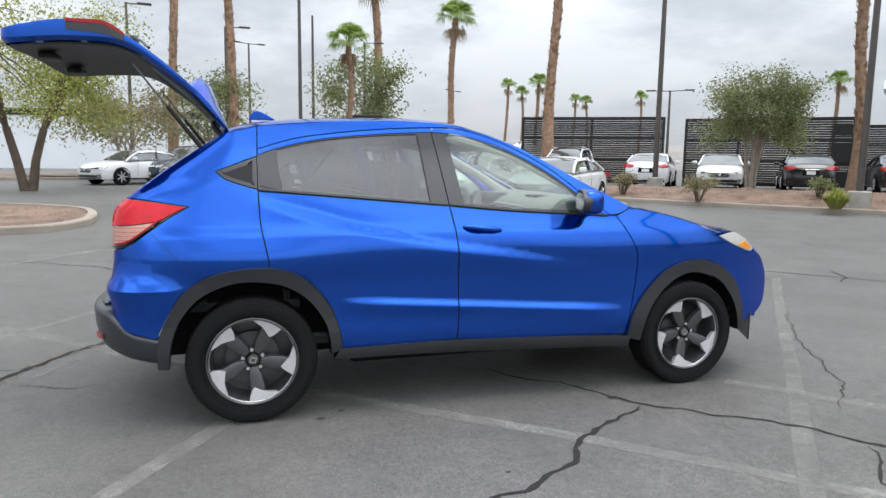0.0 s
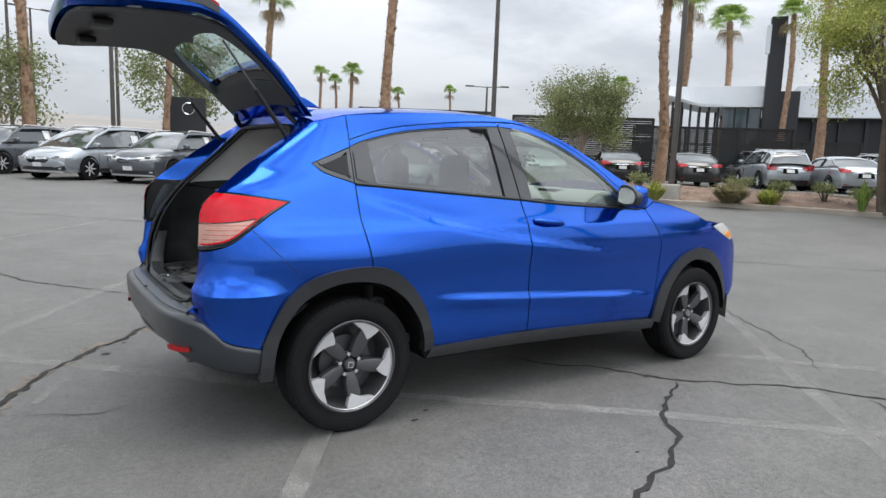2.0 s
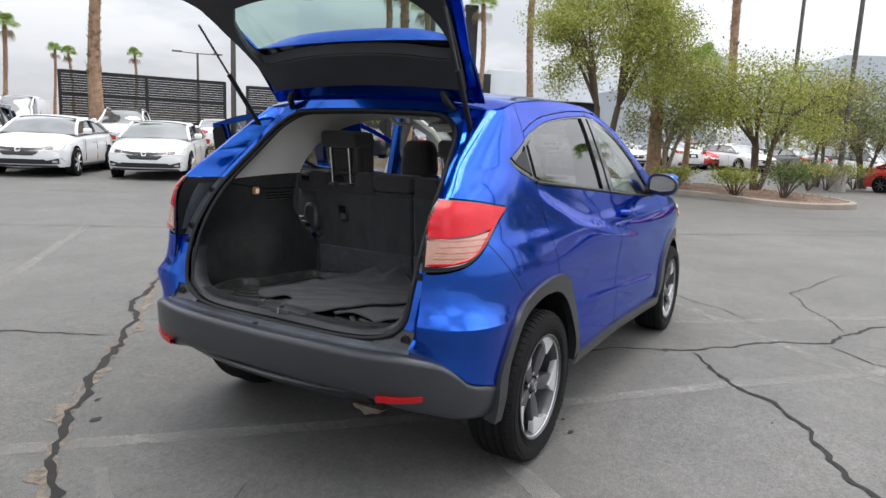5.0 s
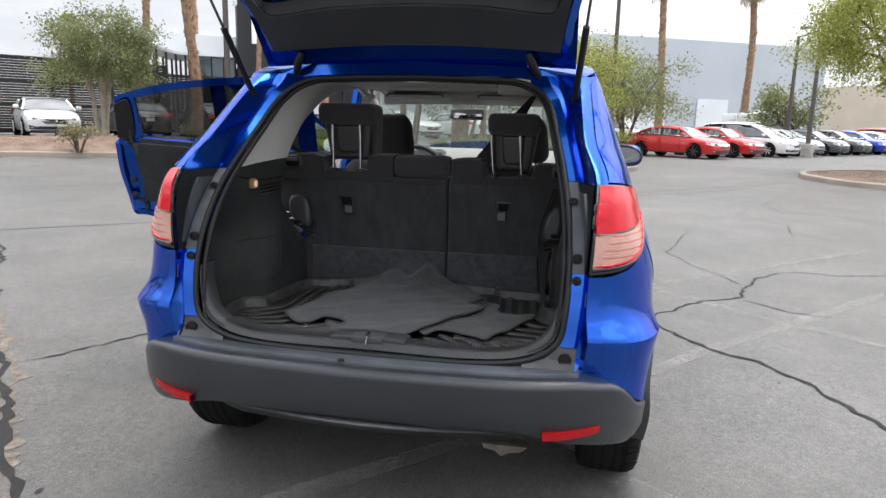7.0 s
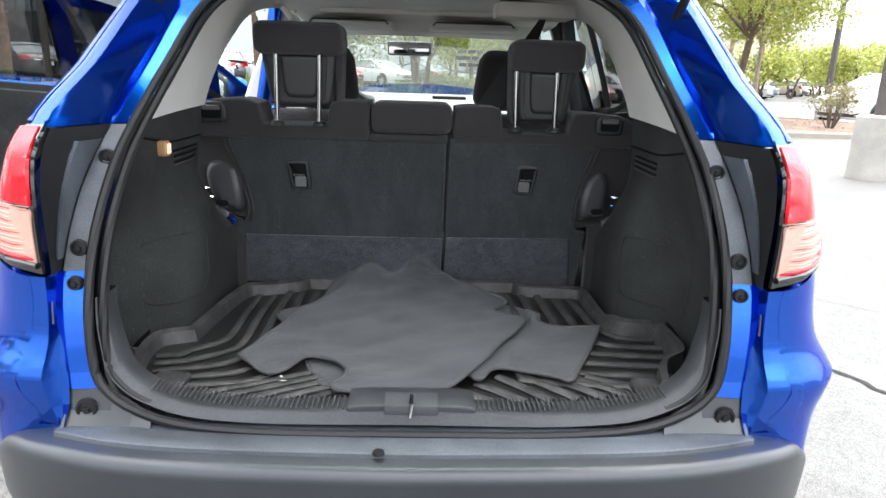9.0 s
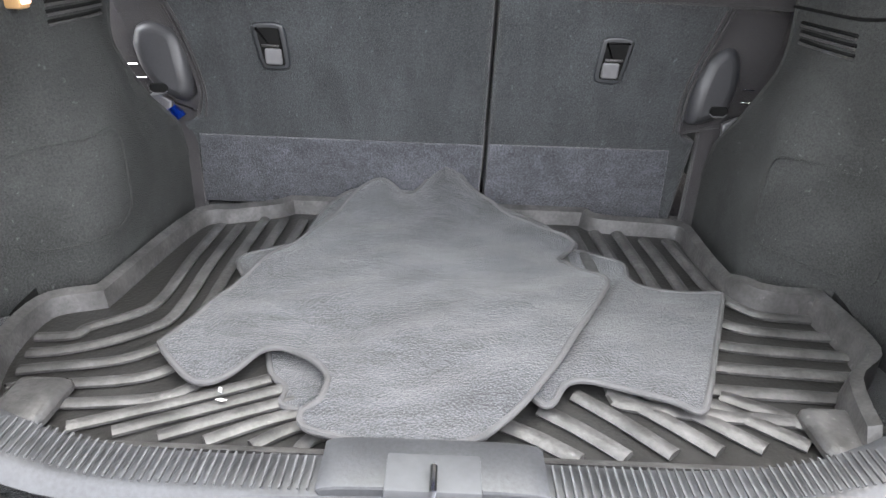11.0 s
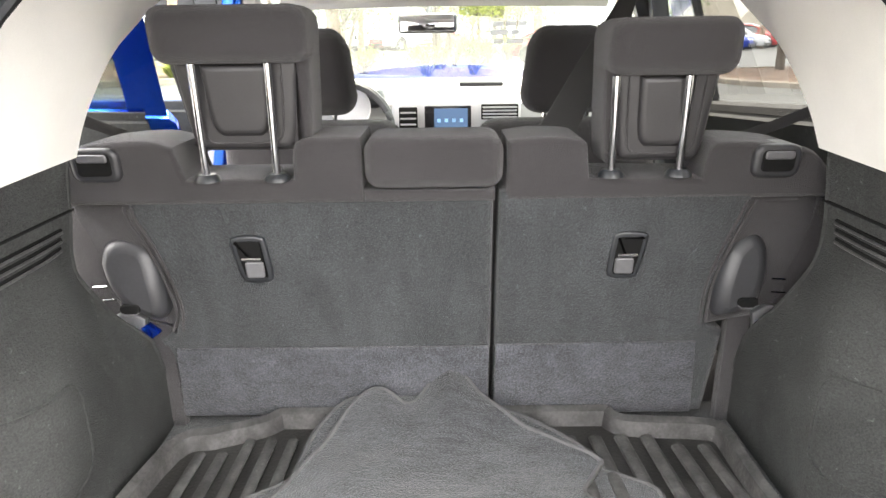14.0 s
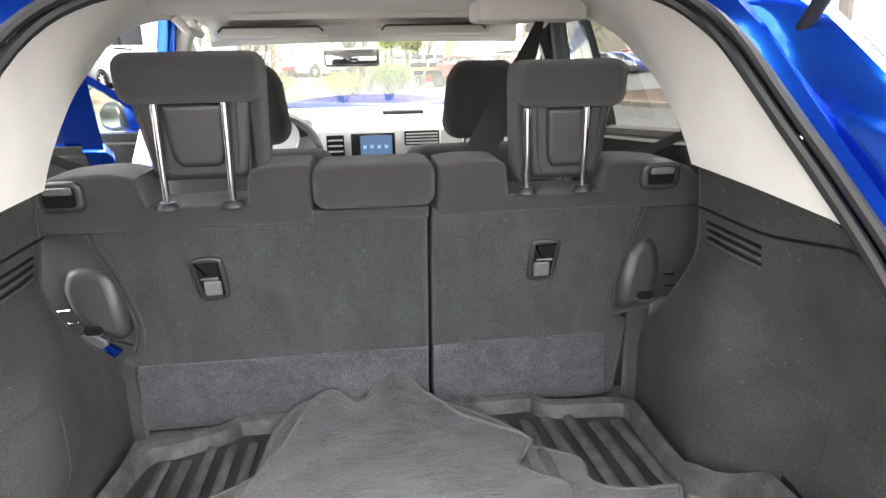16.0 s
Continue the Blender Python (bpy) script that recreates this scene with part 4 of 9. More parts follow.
    part("badge", badge, CHROME, rim)
    part("brake_disc", lathed([(0.0001, 0.0), (0.135, 0.0), (0.135, 0.012), (0.02, 0.012)], 40), DARKALLOY, rim)
    part("rim_lip", lathed([(0.212, -0.088), (0.219, -0.097), (0.226, -0.096)], 64), ALLOY, rim)


add_wheel(0.0, 0.325, -1, 12)
add_wheel(0.0, 0.325, 1, 40)
add_wheel(2.615, 0.304, -1, 30)
add_wheel(2.615, 0.304, 1, 66)

# mirrors
for s, dd in ((-1, doors[("right", "front")]), (1, doors[("left", "front")])):
    shell = boxed((1.80, 0, 1.05), (1.93, 0.20, 1.185), 0.045, 4)
    for v in shell.verts:
        v.co = Vector((v.co.x + 0.05 * (v.co.y / 0.2) * -1 + 0.03, s * (0.80 + v.co.y), v.co.z + 0.015))
    if s < 0:
        bmesh.ops.reverse_faces(shell, faces=shell.faces[:])
    m = part("door_mirror", shell, PAINT, dd, "blue door mirror with black base")
    glass_bm = prism(loop([(0.03, 1.095), (0.10, 1.085), (0.18, 1.10), (0.185, 1.15), (0.12, 1.18), (0.04, 1.17), (0.03, 1.095)]), 0, 0.006, "x")
    for v in glass_bm.verts:
        v.co = Vector((1.822 - 0.25 * (v.co.y) + v.co.x, s * (0.80 + v.co.y), v.co.z + 0.002))
    bmesh.ops.recalc_face_normals(glass_bm, faces=glass_bm.faces[:])
    part("mirror_glass", glass_bm, CHROME, dd)
    bezel = prism(loop([(0.012, 1.085), (0.10, 1.068), (0.192, 1.085), (0.203, 1.15), (0.13, 1.195), (0.03, 1.188), (0.012, 1.085)]), 0, 0.05, "x", 0.006)
    for v in bezel.verts:
        v.co = Vector((1.826 - 0.25 * v.co.y + v.co.x, s * (0.80 + v.co.y), v.co.z + 0.002))
    bmesh.ops.recalc_face_normals(bezel, faces=bezel.faces[:])
    part("mirror_bezel", bezel, PLASTIC, dd, "black mirror surround")
    part("mirror_base", tubed([(1.93, s * 0.79, 1.075), (1.91, s * 0.85, 1.085), (1.88, s * 0.92, 1.08)], [0.03, 0.026, 0.03], 10), PLASTIC, dd, "black mirror base")

# roof aerial fin
fin = prism(loop([(0.02, 1.585), (0.045, 1.630), (0.08, 1.638), (0.15, 1.605), (0.18, 1.585)], [(0.18, 1.585), (0.02, 1.585)]), -0.018, 0.018, "y", 0.006)
part("aerial_fin", fin, PAINT, car, "blue shark-fin aerial")

# ---- rear of the car: bumper, opening, raised tailgate ----
REAR_X = [(0.40, -0.70), (0.60, -0.70), (0.64, -0.655), (0.80, -0.62), (0.925, -0.575), (1.08, -0.475), (1.2, -0.36), (1.35, -0.21), (1.45, -0.13), (1.52, -0.11)]


def rear_at(off=0.0):
    return lambda y, z: Vector((pw(z, REAR_X) + off, y, z))


OPENING = [(0.0, 1.468), (0.26, 1.462), (0.40, 1.45), (0.490, 1.385), (0.537, 1.243), (0.565, 1.135), (0.583, 1.034), (0.592, 0.894), (0.586, 0.751), (0.564, 0.678), (0.48, 0.632), (0.30, 0.616), (0.0, 0.614)]
ring_half = spline(OPENING, 5)
ring = ring_half + [(-y, z) for y, z in ring_half[-2:0:-1]]

def opening_y(z):
    """Half the opening's width at a height."""
    return pw(z, [(0.614, 0.40), (0.632, 0.50), (0.678, 0.564), (0.751, 0.586), (0.894, 0.592), (1.034, 0.583), (1.135, 0.565), (1.243, 0.537), (1.385, 0.490), (1.45, 0.42)])


def rear_loft(rows, name, material, label="", sharp=38):
    bm = bmesh.new()
    vs = [[bm.verts.new(p) for p in r] for r in rows]
    for a, b in zip(vs, vs[1:]):
        for k in range(len(a) - 1):
            bm.faces.new((a[k], a[k + 1], b[k + 1], b[k]))
    bmesh.ops.recalc_face_normals(bm, faces=bm.faces[:])
    return part(name, bm, material, car, label, sharp=sharp)


STRIP = [(0.60, 0.622), (0.68, 0.626), (0.88, 0.641), (1.0, 0.634), (1.145, 0.604), (1.27, 0.572), (1.385, 0.545), (1.475, 0.50)]
# the rear corners: a wall that turns in from the corner edge, then a strip with rubber plugs round the opening
for s in (-1, 1):
    def edge_at(z):
        return Vector((pw(z, CORNER_X) - 0.001, s * pw(z, CORNER_Y), z))
    def lap_at(z):
        x = pw(z, CORNER_X) + 0.014
        return Vector((x, s * (half_width(x, z) - 0.002), z))
    def mid_at(z):
        x = pw(z, CORNER_X) + 0.004
        return Vector((x, s * (half_width(x, z) - 0.001), z))
    def strip_at(z, out=0.0):
        return Vector((pw(z, REAR_X) - 0.012 - out, s * pw(z, STRIP), z))
    def seal_at(z, out=0.0):
        return Vector((pw(z, REAR_X) - 0.006 - out, s * opening_y(z), z))
    low_z = [0.59 + 0.29 * k / 10 for k in range(5)] + [0.706, 0.717, 0.73, 0.745, 0.77] + [0.886 - 0.029 * k for k in range(3, -1, -1)]
    up_z = [0.886 + 0.252 * k / 10 for k in range(11)]
    pil_z = [1.14 + 0.335 * k / 12 for k in range(13)]
    rear_loft([[lap_at(z), mid_at(z), edge_at(z), edge_at(z).lerp(strip_at(z), 0.5) + Vector((0.006, 0, 0)), strip_at(z)] for z in low_z], "rear_corner", PAINT, sharp=24)
    rear_loft([[strip_at(z), strip_at(z, 0.006).lerp(seal_at(z, 0.006), 0.12), seal_at(z, 0.004)] for z in low_z if z > 0.66], "rear_flange", PAINT)
    rear_loft([[edge_at(z) + Vector((0.020, -s * 0.007, 0)), edge_at(z) + Vector((0.006, -s * 0.009, 0)), strip_at(z)] for z in up_z], "lamp_garnish", SEAL, "black recess beside the tail lamp")
    # pad and strip share the ledge colour with its painted sky sheen
    rear_loft([[edge_at(z).lerp(strip_at(z), 0.50) + Vector((0, -s * 0.002, 0)), edge_at(z).lerp(strip_at(z), 0.56) + Vector((-0.010, -s * 0.010, 0)), edge_at(z).lerp(strip_at(z), 0.9) + Vector((-0.012, -s * 0.008, 0)), strip_at(z)] for z in up_z if 0.90 < z < 1.13], "lamp_pad", LEDGE, "smooth grey pad beside the tail lamp")
    rear_loft([[strip_at(z), strip_at(z, 0.008).lerp(seal_at(z, 0.008), 0.12), seal_at(z, 0.006)] for z in up_z], "bolt_strip", LEDGE, "smooth grey strip with rubber plugs")
    rear_loft([[lap_at(z), mid_at(z), edge_at(z), edge_at(z).lerp(strip_at(z), 0.10) + Vector((0.006, -s * 0.004, 0)), edge_at(z).lerp(strip_at(z), 0.72) + Vector((0.004, 0, 0)), strip_at(z), strip_at(z).lerp(seal_at(z), 0.25) + Vector((-0.012, 0, 0)), seal_at(z)] for z in pil_z], "rear_pillar_flange", PAINT)
    shelf = [edge_at(1.14), strip_at(1.14), seal_at(1.14)]
    rear_loft([shelf, [p + Vector((0.006, 0, 0.012)) for p in shelf]], "pillar_shelf", PAINT)
    corner = loop([(0.565, 0.678), (0.60, 0.672), (0.626, 0.672)], [(0.626, 0.672), (0.622, 0.600), (0.50, 0.595), (0.47, 0.60)], [(0.47, 0.60), (0.48, 0.630), (0.565, 0.678)])
    bm = sheet([(s * y, z) for y, z in corner], rear_at(-0.004), 0.04, 0.003)
    bmesh.ops.recalc_face_normals(bm, faces=bm.faces[:])
    part("corner_garnish", bm, PLASTIC, car)
    for y, z, r in ((0.592, 1.080, 1.0), (0.612, 0.926, 1.0), (0.614, 0.866, 0.85), (0.594, 0.640, 1.25)):
        p = rear_at(-0.011 if z < 0.7 else -0.0195)(s * y, z)
        part("grommet", lathed([(0.0001, -0.006), (0.0045 * r, -0.006), (0.0055 * r, -0.002), (0.010 * r, -0.001), (0.0112 * r, -0.0045), (0.0145 * r, -0.0045), (0.016 * r, 0.004)], 20, "x", p), SEAL, car, "round rubber plug")
    part("label_strip", tubed([edge_at(z).lerp(strip_at(z), 0.3) + Vector((-0.002, -s * 0.002, 0)) for z in (0.80, 0.82, 0.84)], 0.0016, 4), BINDING, car, "small grey label strip")
part("roof_header", sheet([(-0.545, 1.462), (0.545, 1.462), (0.545, 1.50), (-0.545, 1.50)], lambda y, z: Vector((-0.12 - 0.01 * (1.5 - z) / 0.04 + 0.03 * (y / 0.55) ** 6, y, z + 0.012 * (1 - (y / 0.6) ** 2) - 0.030 * (y / 0.55) ** 6)), 0.05, 0.01), PAINT, car)
# the soft seal that runs round the opening
part("seal", tubed([rear_at(-0.012)(y, z) for y, z in ring], 0.0088, 8, True), SEAL, car, "black rubber opening seal")
part("inner_seal", tubed([rear_at(0.012)(y * 0.975, 0.62 + (z - 0.62) * 0.985 + 0.006) for y, z in ring], 0.009, 8, True), SEAL, car)

# rear bumper: a ledge on top, a dark band, a lower lip
def bumper_plan(k):
    """The bumper's outline in plan, from one wheel arch round the back to the other, k from -1 to 1; point and inward way."""
    def at(k):
        a = min(1.0, abs(k)) * math.pi / 2
        y, x = 0.858 * math.sin(a) ** 0.42, -0.40 - 0.395 * max(0.0, math.cos(a)) ** 0.95
        return Vector((x, math.copysign(y, k), 0))
    p, q = at(k - 0.002 if abs(k) > 0.003 else -0.003), at(k + 0.002 if abs(k) > 0.003 else 0.003)
    d = (q - p).normalized() if k < 0.998 else Vector((1, 0, 0))
    return at(k), Vector((-d.y, d.x, 0)) * -1


def bumper_top(p):
    if p.x < -0.672:
        return pw(abs(p.y), [(0, 0.596), (0.5, 0.604), (0.62, 0.606), (0.70, 0.597), (0.77, 0.583)])
    return pw(p.x, [(-0.672, 0.582), (-0.63, 0.548), (-0.58, 0.503), (-0.445, 0.467), (-0.40, 0.45)])


shell, rows = bmesh.new(), []
ks = [math.copysign(abs(k) ** 2.2, k) for k in [-1 + 2 * i / 64 for i in range(65)]]
for k in ks:
    p, n = bumper_plan(k)
    if n.dot(Vector((0.2, 0, 0)) - p) < 0:
        n = -n
    zt = bumper_top(p)
    zb = pw(abs(p.y), [(0, 0.418), (0.45, 0.425), (0.6, 0.402), (0.76, 0.372), (0.83, 0.345), (0.87, 0.322)])
    rear = p.x < -0.672
    c = smooth((-0.56 - p.x) / 0.12)
    inner = Vector((-0.672, p.y * 0.93, 0.612)) if rear else p + n * 0.05 + Vector((0, 0, zt - 0.004))
    mid = p + n * 0.062 + Vector((0, 0, zt + 0.006 * c))
    up = Vector((0, 0, 1))
    rows.append([inner, inner.lerp(mid, 0.55), mid, p + n * 0.020 + up * (zt + 0.001), p + n * 0.013 + up * (zt - 0.001), p + n * 0.004 + up * (zt - 0.008), p + up * (zt - 0.018), p + up * (zt - 0.025), p + n * 0.005 + up * (zt * 0.5 + zb * 0.5 - 0.01), p + n * 0.020 + up * (zb + 0.030), p + n * 0.034 + up * (zb + 0.012), p + n * 0.065 + up * zb])
vs = [[shell.verts.new(p) for p in r] for r in rows]
for a, b in zip(vs, vs[1:]):
    for k in range(11):
        shell.faces.new((a[k], a[k + 1], b[k + 1], b[k]))
bmesh.ops.recalc_face_normals(shell, faces=shell.faces[:])
part("rear_bumper", shell, BUMPER, car, "dark grey moulded rear bumper with a loading ledge")
part("bumper_plug", lathed([(0.0001, 0.006), (0.010, 0.005), (0.011, 0.0)], 12, "z", (-0.752, 0.055, 0.608)), SEAL, car)
ledge, rows = bmesh.new(), []
for i in range(41):
    y = -0.635 + 1.27 * i / 40
    k = math.copysign(2 / math.pi * math.asin(min(1.0, (abs(y) / 0.858) ** (1 / 0.42))), y)
    p, n = bumper_plan(k)
    if n.dot(Vector((0.2, 0, 0)) - p) < 0:
        n = -n
    zt = bumper_top(p)
    f = Vector((p.x + 0.042, y, zt))
    rows.append([ledge.verts.new(v) for v in ((-0.671, y * 0.99, 0.6165), (-0.69, y, 0.6165), (f.x + 0.004, y, zt + 0.0125), (f.x, y, zt + 0.0105), (f.x - 0.002, y, zt + 0.002))])
for a, b in zip(rows, rows[1:]):
    for k in range(4):
        ledge.faces.new((a[k], a[k + 1], b[k + 1], b[k]))
bmesh.ops.recalc_face_normals(ledge, faces=ledge.faces[:])
part("bumper_ledge", ledge, LEDGE, car, "dusty grey loading ledge on the bumper, sky tint painted in")
for s in (-1, 1):
    refl, rows = bmesh.new(), []
    for i in range(13):
        k = 0.22 + 0.21 * i / 12
        p, n = bumper_plan(s * k)
        if n.dot(Vector((0.2, 0, 0)) - p) < 0:
            n = -n
        zt, zb = pw(abs(p.y), [(0.52, 0.453), (0.66, 0.466), (0.78, 0.488)]), pw(abs(p.y), [(0.52, 0.452), (0.545, 0.430), (0.68, 0.443), (0.78, 0.486)])
        rows.append([refl.verts.new(p + n * o + Vector((0, 0, z))) for o, z in ((0.03, zt), (0.001, zt - 0.003), (0.004, zb + 0.003), (0.035, zb))])
    for a, b in zip(rows, rows[1:]):
        for k in range(3):
            refl.faces.new((a[k], a[k + 1], b[k + 1], b[k]))
    bmesh.ops.recalc_face_normals(refl, faces=refl.faces[:])
    part("rear_reflector", refl, REFLECTOR, car, "red bumper reflector")
lip = sheet([(-0.44, 0.365), (0.44, 0.365), (0.46, 0.422), (-0.46, 0.422)], lambda y, z: Vector((-0.752 + 0.12 * (0.425 - z) / 0.09 + 0.04 * (y / 0.46) ** 2, y, z - 0.0)), 0.06, 0.01)
bmesh.ops.recalc_face_normals(lip, faces=lip.faces[:])
part("bumper_valance", lip, PLASTIC, car)
part("valance_edge", tubed([(-0.765 + 0.05 * (y / 0.46) ** 2, y, 0.418 + 0.012 * (y / 0.46) ** 2) for y in [-0.46 + 0.092 * k for k in range(11)]], 0.006, 6), DARKALLOY, car)
part("exhaust_shield", prism([(-0.50, 0.352), (-0.36, 0.350), (-0.37, 0.335), (-0.40, 0.332), (-0.42, 0.315), (-0.45, 0.33), (-0.48, 0.335)], -0.66, -0.62, "x"), mat("stained_grey_tin", (0.13, 0.11, 0.085), 0.6, 0.4, 0.3, 30), car, "bent grey heat shield end")

# raised tailgate, built in the place where it stands open
def gate_plan(v):
    """The rear end of the gate by |y|."""
    return pw(abs(v), [(0, -1.125), (0.3, -1.122), (0.5, -1.110), (0.58, -1.095), (0.62, -1.065)])
GATE_OUT = [(-1.32, 1.870), (-1.20, 1.902), (-1.05, 1.940), (-0.80, 1.985), (-0.66, 1.985), (-0.56, 1.935), (-0.42, 1.84), (-0.27, 1.71), (-0.17, 1.60), (-0.10, 1.505)]
GATE_IN = [(-1.32, 1.845), (-1.20, 1.855), (-1.05, 1.868), (-0.80, 1.892), (-0.66, 1.895), (-0.55, 1.872), (-0.40, 1.775), (-0.27, 1.668), (-0.17, 1.565), (-0.10, 1.485)]
def gate_in(x, y, dz=0.0):
    return Vector((x, y, pw(x, GATE_IN) + 0.03 * (1 - (y / 0.65) ** 2) + dz))
def gate_out(x, y, dz=0.0):
    return Vector((x, y, pw(x, GATE_OUT) + 0.03 * (1 - (y / 0.65) ** 2) + dz))
GATE_EDGE = [(-0.11, 0.545), (-0.25, 0.575), (-0.45, 0.635), (-0.60, 0.665), (-0.80, 0.665), (-0.98, 0.645), (-1.06, 0.62)]
edge_half = spline(GATE_EDGE, 5) + [(gate_plan(0.62 * (1 - k / 12)), 0.62 * (1 - k / 12)) for k in range(1, 13)]
gate_ring = edge_half + [(x, -y) for x, y in edge_half[-2::-1]]
gate = part("tailgate", sheet(loop([(-0.11, -0.545), (-0.23, -0.57)], [(-0.23, -0.57), (-0.23, 0.57)], [(-0.23, 0.57), (-0.11, 0.545)], [(-0.11, 0.545), (-0.11, -0.545)]), lambda x, y: gate_out(x, y), 0.06, 0.01), PAINT, car, "blue tailgate raised on two struts")
rear_skin = [p for p in gate_ring if p[0] <= -0.56]
part("gate_skin", sheet(rear_skin, lambda x, y: gate_out(x, y), 0.06, 0.01), PAINT, gate)
for s in (-1, 1):
    sk = loop([(-0.23, s * 0.50), (-0.4, s * 0.55), (-0.565, s * 0.50)], [(-0.565, s * 0.50), (-0.565, s * 0.657)], [(-0.565, s * 0.657), (-0.55, s * 0.655), (-0.45, s * 0.635), (-0.23, s * 0.57)], [(-0.23, s * 0.57), (-0.23, s * 0.50)])
    bm = sheet(sk, lambda x, y: gate_out(x, y), 0.05, 0.01)
    bmesh.ops.recalc_face_normals(bm, faces=bm.faces[:])
    part("gate_pillar", bm, PAINT, gate)
    red = loop([(-0.568, s * 0.660), (-0.575, s * 0.56), (-0.64, s * 0.48), (-0.71, s * 0.46)], [(-0.71, s * 0.46), (-0.73, s * 0.667)], [(-0.73, s * 0.667), (-0.568, s * 0.660)])
    bm = sheet(red, lambda x, y: gate_out(x, y, 0.008), 0.05, 0.012)
    bmesh.ops.recalc_face_normals(bm, faces=bm.faces[:])
    part("gate_lamp", bm, REFLECTOR, gate, "red lamp on the tailgate")
# rim walls all round
rim = bmesh.new()
rows = []
for x, y in gate_ring:
    rows.append([rim.verts.new(gate_out(x, y)), rim.verts.new(gate_out(x, y * 1.006).lerp(gate_in(x, y), 0.35)), rim.verts.new(gate_in(x, y, 0.02)), rim.verts.new(gate_in(x * 0.985 - 0.01, y * 0.95))])
for a, b in zip(rows, rows[1:]):
    for k in range(3):
        rim.faces.new((a[k], a[k + 1], b[k + 1], b[k]))
bmesh.ops.recalc_face_normals(rim, faces=rim.faces[:])
part("gate_rim", rim, PAINT, gate)
for s in (-1, 1):
    for lo_f, hi_f, material, nm in ((0.0, 0.24, REFLECTOR, "gate_lamp"), (0.24, 0.85, GLOSSBLACK, "gate_lamp_base")):
        bm, rows = bmesh.new(), []
        for k in range(13):
            x = -0.555 - 0.25 * k / 12
            y = pw(-x, [(0.25, 0.575), (0.45, 0.635), (0.60, 0.665), (0.80, 0.665), (0.98, 0.645)]) * 1.008
            top, low = gate_out(x, y, 0.006), gate_in(x, y, 0.02)
            rows.append([bm.verts.new((x, s * (y + 0.004), (top.lerp(low, f)).z)) for f in (lo_f, hi_f * (1 - 0.25 * (k / 12) ** 2))])
        for a, b in zip(rows, rows[1:]):
            bm.faces.new((a[0], a[1], b[1], b[0]))
        bmesh.ops.recalc_face_normals(bm, faces=bm.faces[:])
        part(nm, bm, material, gate)
gg = part("rear_window", sheet(loop([(-0.228, -0.50), (-0.4, -0.55), (-0.567, -0.50)], [(-0.567, -0.50), (-0.567, 0.50)], [(-0.567, 0.50), (-0.4, 0.55), (-0.228, 0.50)], [(-0.228, 0.50), (-0.228, -0.50)]), lambda x, y: gate_out(x, y, -0.004), 0.08), GATEGLASS, gate, "green tinted rear window")
gg.visible_shadow = False
# inner trim: a blue hinge band, then black moulded panels that leave the window free
bm = sheet(loop([(-0.11, -0.535), (-0.152, -0.545)], [(-0.152, -0.545), (-0.157, 0.0), (-0.152, 0.545)], [(-0.152, 0.545), (-0.11, 0.535)], [(-0.11, 0.535), (-0.11, -0.535)]), lambda x, y: gate_in(x, y), 0.04, 0.008)
bmesh.ops.recalc_face_normals(bm, faces=bm.faces[:])
part("hinge_band", bm, PAINT, gate)
def trim_sheet(poly, dz=-0.006):
    bm = sheet(poly, lambda x, y: gate_in(x, y, dz), 0.05, 0.012)
    bmesh.ops.recalc_face_normals(bm, faces=bm.faces[:])
    return bm
HOLE_FRONT = [(-0.272, 0.0), (-0.268, 0.25), (-0.255, 0.45), (-0.262, 0.50)]
HOLE_SIDE = [(-0.262, 0.50), (-0.33, 0.528), (-0.43, 0.50), (-0.51, 0.42)]
HOLE_REAR = [(-0.51, 0.42), (-0.53, 0.25), (-0.528, 0.10), (-0.505, 0.0)]
def flip(pts):
    return [(x, -y) for x, y in pts]
part("gate_trim", trim_sheet(loop([(-0.158, -0.52), (-0.163, 0.0), (-0.158, 0.52)], [(-0.158, 0.52), (-0.262, 0.50)], HOLE_FRONT[::-1][:-1] + flip(HOLE_FRONT), [(-0.262, -0.50), (-0.158, -0.52)])), GATETRIM, gate, "black moulded trim")
rear_edge = [(gate_plan(y) + 0.03, y) for y in (-0.575, -0.45, -0.3, -0.15, 0, 0.15, 0.3, 0.45, 0.575)]
part("gate_trim", trim_sheet(loop(HOLE_REAR[:-1] + flip(HOLE_REAR)[::-1], [(-0.51, -0.42), (-0.58, -0.595)], [(-0.58, -0.595), (-0.95, -0.60), (-1.03, -0.575)], rear_edge, [(-1.03, 0.575), (-0.95, 0.60), (-0.58, 0.595)], [(-0.58, 0.595), (-0.51, 0.42)])), GATETRIM, gate, "black moulded trim")
for s in (-1, 1):
    part("gate_trim", trim_sheet([(x, s * y) for x, y in loop(HOLE_SIDE, [(-0.51, 0.42), (-0.58, 0.595)], [(-0.58, 0.595), (-0.45, 0.585), (-0.30, 0.55), (-0.158, 0.52)], [(-0.158, 0.52), (-0.262, 0.50)])]), GATETRIM, gate, "black moulded trim")
